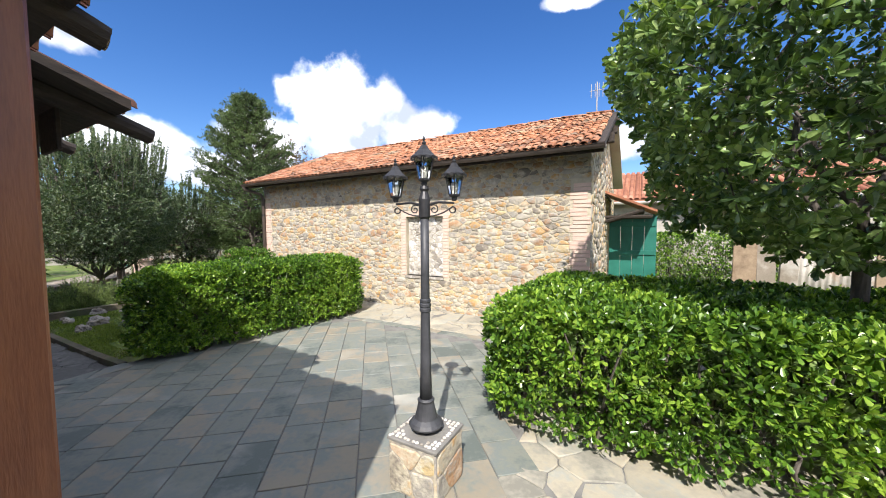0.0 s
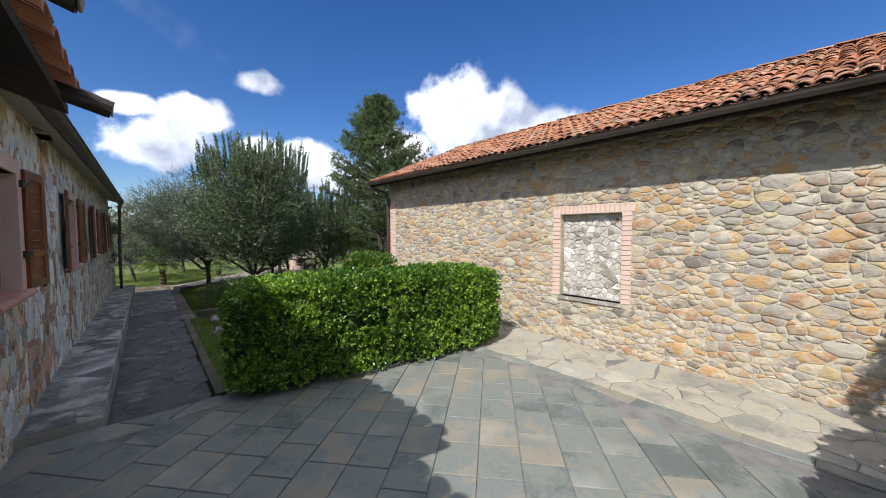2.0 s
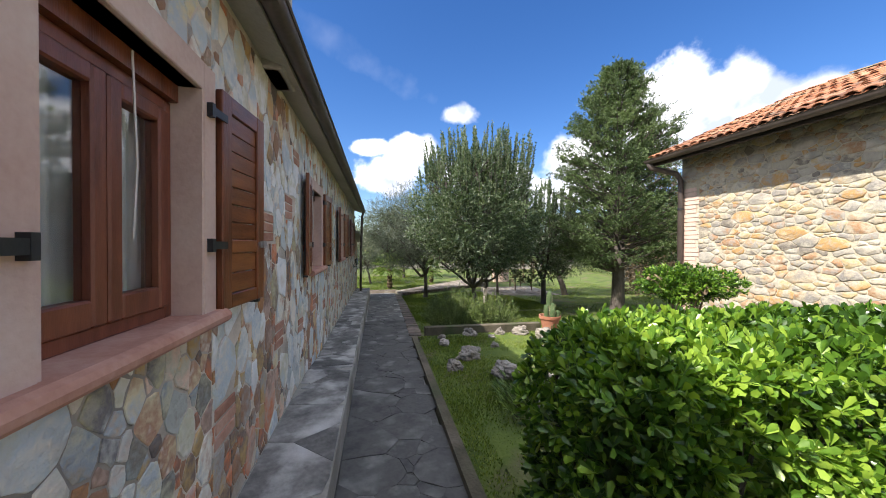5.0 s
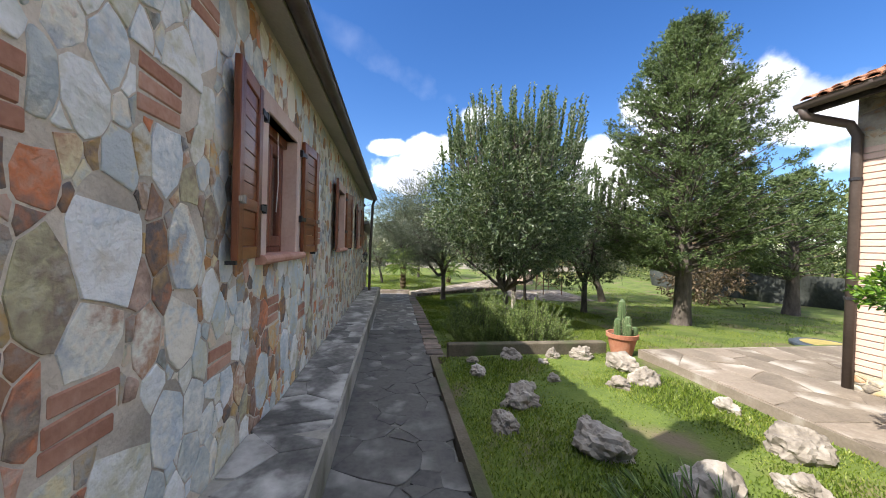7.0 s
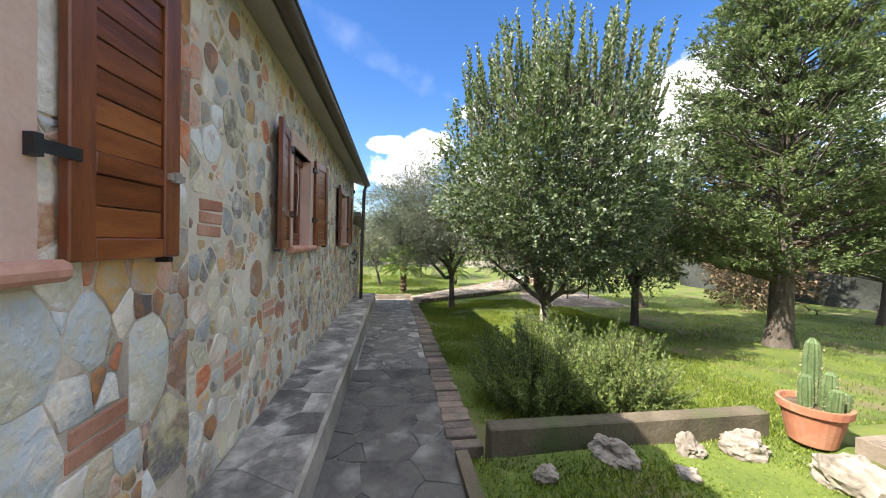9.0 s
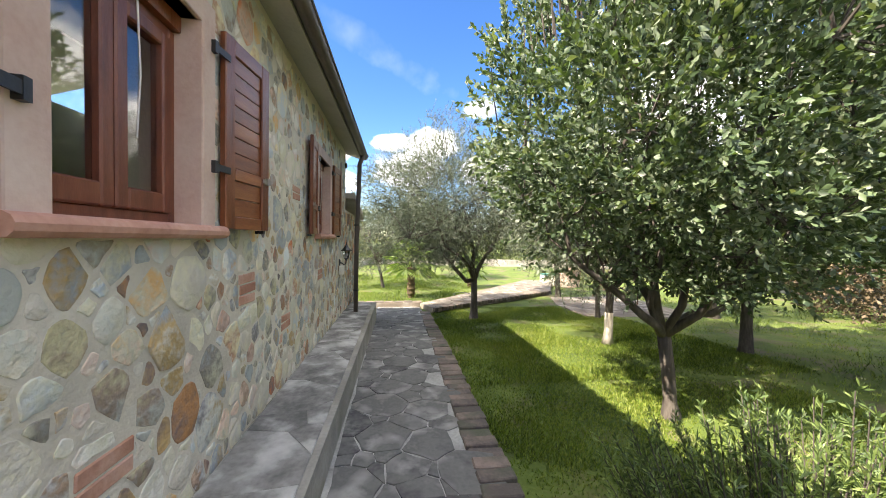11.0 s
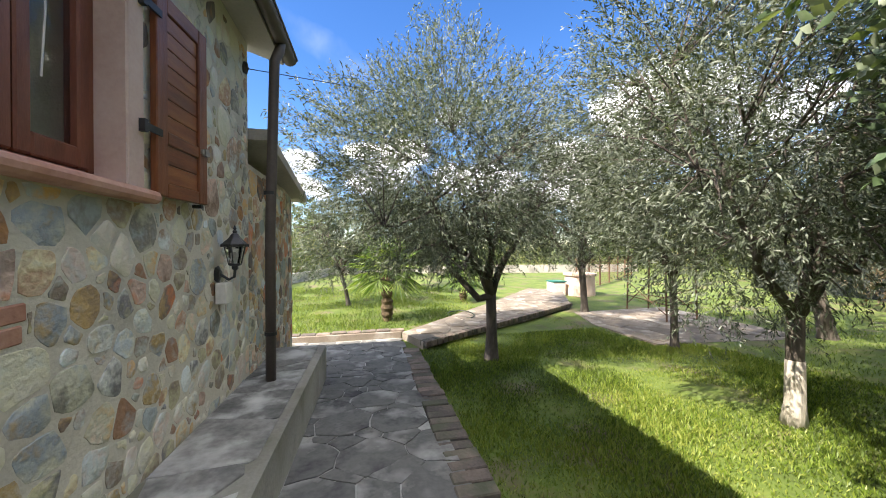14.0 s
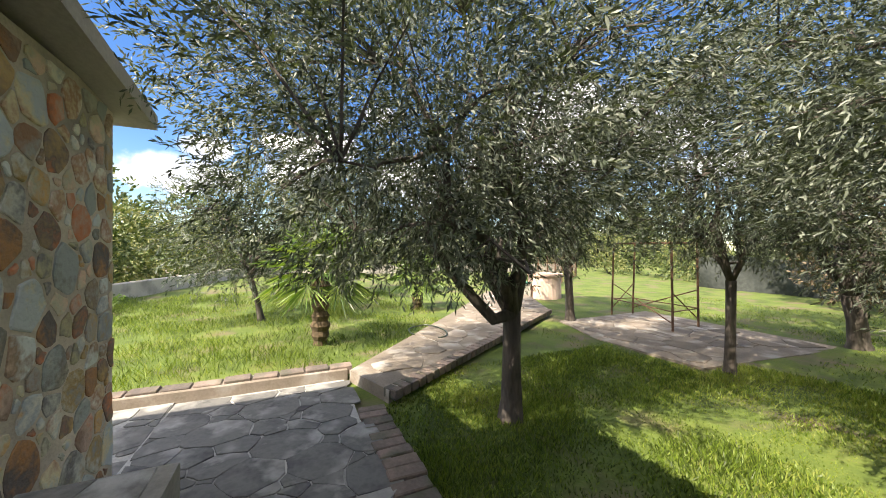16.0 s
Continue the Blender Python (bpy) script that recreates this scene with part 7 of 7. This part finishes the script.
tm = tile_mesh()
rt = random.Random(9)
ang = math.atan(SLOPE_B)
run = math.hypot(RIDGE_Y - 5.36, 4.03 - 2.77)
made = 0
V, L, S = [], [], []
tv = np.array([v.co for v in tm.vertices])
tf = [tuple(p.vertices) for p in tm.polygons]
nrow = 14
for j in range(nrow):
    s = run * j / nrow
    for i in range(69):
        x = BX0 - 0.13 + 0.1245 * i + rt.uniform(-0.012, 0.012)
        y, z = 5.34 + s * math.cos(ang), 2.835 + s * math.sin(ang) + rt.uniform(-0.006, 0.010)
        m = Matrix.Translation((x, y, z)) @ Matrix.Rotation(ang, 4, "X") @ Matrix.Rotation(rt.uniform(-0.09, 0.09), 4, "Z")
        if made < 300 and j < 7:
            o = new("tile", tm)
            o.parent, o.matrix_basis = roof_barn, m
            made += 1
        else:
            a = len(V)
            V += [tuple(m @ Vector(v)) for v in tv]
            for f in tf:
                L += [a + k for k in f]
                S.append(len(f))
        if i < 68:
            a = len(V)
            mm = Matrix.Translation((x + 0.062, y, z - 0.02)) @ Matrix.Rotation(ang, 4, "X") @ Matrix.Diagonal((0.9, 1, -0.45, 1))
            V += [tuple(mm @ Vector(v) + Vector((0, 0, 0.03))) for v in tv]
            for f in tf:
                L += [a + k for k in f]
                S.append(len(f))
for i in range(33):
    a = len(V)
    mm = Matrix.Translation((BX0 - 0.2 + 0.26 * i, RIDGE_Y, 4.11 + rt.uniform(-0.01, 0.01))) @ Matrix.Rotation(radians(-90), 4, "Z") @ Matrix.Diagonal((1.5, 1, 1.2, 1))
    V += [tuple(mm @ Vector(v)) for v in tv]
    for f in tf:
        L += [a + k for k in f]
        S.append(len(f))
o = new("far_tiles", quick_mesh("far_tiles", V, L, S, material("roof_tile_joined", [(0.16, 0.075, 0.045), (0.31, 0.125, 0.06), (0.40, 0.165, 0.08), (0.34, 0.16, 0.09), (0.46, 0.25, 0.15)], 0.92, 4, bump=0.5, island=0.5, stain=((0.24, 0.21, 0.15), 1.4, 0.54, 0.72))))
o.parent = roof_barn
tagged(o, kind="stuff")

# terrace tiles, laid on the skew
TW, TL_, ROT = 0.30, 0.36, radians(41)
cr, sr = math.cos(ROT), math.sin(ROT)
meshes = {}
for k, w in enumerate((0.30, 0.30)):
    bmt = block(-TW / 2 + 0.004, TW / 2 - 0.004, -TL_ / 2 + 0.004, TL_ / 2 - 0.004, -0.02, 0, bevel=0.003)
    for v in bmt.verts:
        v.co.z += 0.0015 * noise.noise(v.co * 20 + Vector((k, 0, 0)))
    me = bpy.data.meshes.new("tile")
    bmt.to_mesh(me)
    bmt.free()
    me.materials.append(SLATE)
    meshes[k] = me
rt = random.Random(12)
far_V, far_L, far_S, made = [], [], [], 0
for i in range(-30, 31):
    for j in range(-26, 27):
        u, v = (i + 0.5) * TW, (j + (0.5 if i % 3 == 0 else 0.0)) * TL_
        x, y = -1.5 + u * cr - v * sr, 2.5 + u * sr + v * cr
        if not (-5.50 < x < -1.0 and 0.15 < y < 4.32):
            continue
        z = rt.uniform(-0.0015, 0.0015)
        o = new("tile", meshes[rt.randrange(2)])
        o.parent = terrace
        o.matrix_basis = Matrix.Translation((x, y, z)) @ Matrix.Rotation(ROT + rt.uniform(-0.006, 0.006), 4, "Z")
        made += 1
        if made >= 300:
            break
    if made >= 300:
        break
# border stones where the tiles meet walls and path
FLAT = Matrix.Translation((0, 0, -0.014))
stones(terrace, cells(-5.70, -5.45, 0.3, 1.6, 0.24, 0.36, 41, (), 0.1), FLAT, SLATE, SLATE, 0.006, 0.012, lambda c: True, "tile", soft=0)
stones(terrace, cells(-5.6, -0.9, 4.47, 4.62, 0.36, 0.15, 42, (), 0.03), FLAT, SLATE, SLATE, 0.004, 0.012, lambda c: True, "border_tile", soft=0)
BIG_FLAGS = [(0.22, 0.30, 60, 0.0), (0.13, 0.18, 300, 0.0), (0.07, 0.10, 300, 0.0)]
stones(terrace, [c[:2] for c in rubble(-5.68, -0.5, 4.63, 5.77, BIG_FLAGS, 43, (), 0.78, 1.0, (1.7, 2.6))], FLAT, SAND_FLAG, SAND_FLAG, 0.005, 0.012, lambda c: True, "kerb_stone", soft=0)
stones(terrace, [c[:2] for c in rubble(-1.02, 2.6, 0.2, 4.4, BIG_FLAGS, 44, (), 0.78, 1.0, (1.7, 2.6))], FLAT, SAND_FLAG, SAND_FLAG, 0.005, 0.012, lambda c: True, "flagstone", soft=0, limit=120)

# path flags, plinth slabs, kerb bricks
def flags(parent, cs, zf, mat, joint, proud, name, limit, soft=0, seed=1):
    """Stones laid on a surface that falls along x."""
    byx = sorted(cs, key=lambda c: -c[0][0])
    rng = random.Random(seed)
    for k, (c, poly) in enumerate(byx[:limit]):
        rings = stone_shape(c, poly, joint * rng.uniform(0.6, 1.4), proud * rng.uniform(0.6, 1.3), 0.012, rng, soft, name == "flagstone", 0.010)
        n = len(rings[0])
        co = [Vector((p[0], p[1], p[2] * 1.0 + zf(c[0] + p[0]) - zf(c[0]))) for r in rings for p in r]
        faces = [(r * n + q, r * n + (q + 1) % n, (r + 1) * n + (q + 1) % n, (r + 1) * n + q) for r in range(2) for q in range(n)] + [tuple(range(2 * n, 3 * n))]
        me = bpy.data.meshes.new(name)
        me.from_pydata(co, [], faces)
        me.materials.append(mat)
        o = new(name, me)
        o.parent, o.location = parent, (c[0], c[1], zf(c[0]))


pz = lambda x: path_z(x) - 0.014
SLABS = [(0.20, 0.27, 120, 0.0), (0.12, 0.17, 500, 0.0), (0.05, 0.09, 500, 0.0)]
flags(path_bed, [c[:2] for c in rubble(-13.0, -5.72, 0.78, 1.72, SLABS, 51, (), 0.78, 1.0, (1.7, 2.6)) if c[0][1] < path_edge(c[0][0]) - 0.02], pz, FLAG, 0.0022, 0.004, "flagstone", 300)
flags(path_far, [c[:2] for c in rubble(-18.8, -13.0, 0.83, 1.93, SLABS, 52, (), 0.78, 1.0, (1.7, 2.6)) + rubble(-20.95, -18.8, 0.30, 1.98, SLABS, 59, (), 0.78, 1.0, (1.7, 2.6)) if c[0][1] < path_edge(c[0][0]) - 0.02], pz, FLAG_PALE, 0.007, 0.004, "flagstone", 300)
lz = lambda x: plinth_z(x) - 0.026
flags(plinth, [c[:2] for c in rubble(-18.78, -5.72, WALL_Y + 0.015, 0.76, [(0.22, 0.34, 90, 0.0), (0.12, 0.17, 300, 0.0)], 53, (), 0.78, 1.0, (1.3, 2.0))], lz, STEP_STONE, 0.002, 0.008, "slab", 200)
flags(yard, [c[:2] for c in rubble(-20.95, -19.7, -4.0, 0.28, SLABS, 54, (), 0.80)], lambda x: path_z(-20.6) - 0.018, FLAG_PALE, 0.007, 0.006, "flagstone", 120)
flags(barn_walk, cells(-10.5, -5.6, 4.5, 5.75, 0.5, 0.36, 55, (), 0.35), lambda x: -0.10, PAVING, 0.007, 0.010, "flagstone", 120)
flags(barn_walk, cells(-10.5, -9.35, 5.75, 9.4, 0.45, 0.4, 56, (), 0.35), lambda x: -0.10, PAVING, 0.007, 0.010, "flagstone", 120)


def in_quad(p, pts):
    n, c = len(pts), False
    for i in range(n):
        a, b = pts[i], pts[i - 1]
        if (a[1] > p[1]) != (b[1] > p[1]) and p[0] < (b[0] - a[0]) * (p[1] - a[1]) / (b[1] - a[1]) + a[0]:
            c = not c
    return c


flags(well_walk, [c for c in cells(-27, -20.1, 1.9, 8.7, 0.42, 0.36, 57, (), 0.35) if all(in_quad(q, walk_pts) for q in c[1])], lambda x: -0.74, PAVING, 0.008, 0.012, "flagstone", 200)
pat = [(-22.6, 6.7), (-21.2, 6.25), (-19.55, 6.35), (-19.2, 9.5), (-22.7, 9.6)]
flags(patio, [c for c in cells(-22.7, -19.1, 6.2, 9.6, 0.45, 0.38, 58, (), 0.35) if all(in_quad(q, pat) for q in c[1])], lambda x: -0.86, PAVING, 0.008, 0.010, "flagstone", 120)

edge = structure(new("trim_path_edging"), "edging of old bricks laid across along the path", "edging")
bmt = block(-0.056, 0.056, -0.125, 0.125, -0.10, 0, bevel=0.008)
bm_e = bpy.data.meshes.new("brick")
bmt.to_mesh(bm_e)
bmt.free()
bm_e.materials.append(OLD_BRICK)
rt = random.Random(15)
x = -11.2
while x > -20.1:
    o = new("brick", bm_e)
    o.parent = edge
    o.matrix_basis = Matrix.Translation((x, path_edge(x) + 0.13 + rt.uniform(-0.012, 0.012), path_z(x) + rt.uniform(-0.012, 0.008))) @ Matrix.Rotation(rt.uniform(-0.06, 0.06), 4, "Z") @ Matrix.Rotation(rt.uniform(-0.05, 0.05), 4, "Y")
    x -= 0.132 + rt.uniform(0, 0.01)
# bricks along the walk's two sides and the yard's end
a, b = Vector((-20.2, 2.25, -0.73)), Vector((-23.3, 7.0, -0.73))
n = 42
for k in range(n):
    o = new("brick", bm_e)
    o.parent = edge
    p = a.lerp(b, (k + 0.5) / n)
    o.matrix_basis = Matrix.Translation(p) @ Matrix.Rotation(math.atan2(b.y - a.y, b.x - a.x) + rt.uniform(-0.05, 0.05), 4, "Z") @ Matrix.Diagonal((1, 0.7, 1, 1))
for k in range(26):
    o = new("brick", bm_e)
    o.parent = edge
    o.matrix_basis = Matrix.Translation((-21.11, 1.9 - 0.27 * k, -0.715 + rt.uniform(-0.01, 0.01))) @ Matrix.Rotation(rt.uniform(-0.04, 0.04), 4, "Z") @ Matrix.Diagonal((1.4, 1, 1, 1))
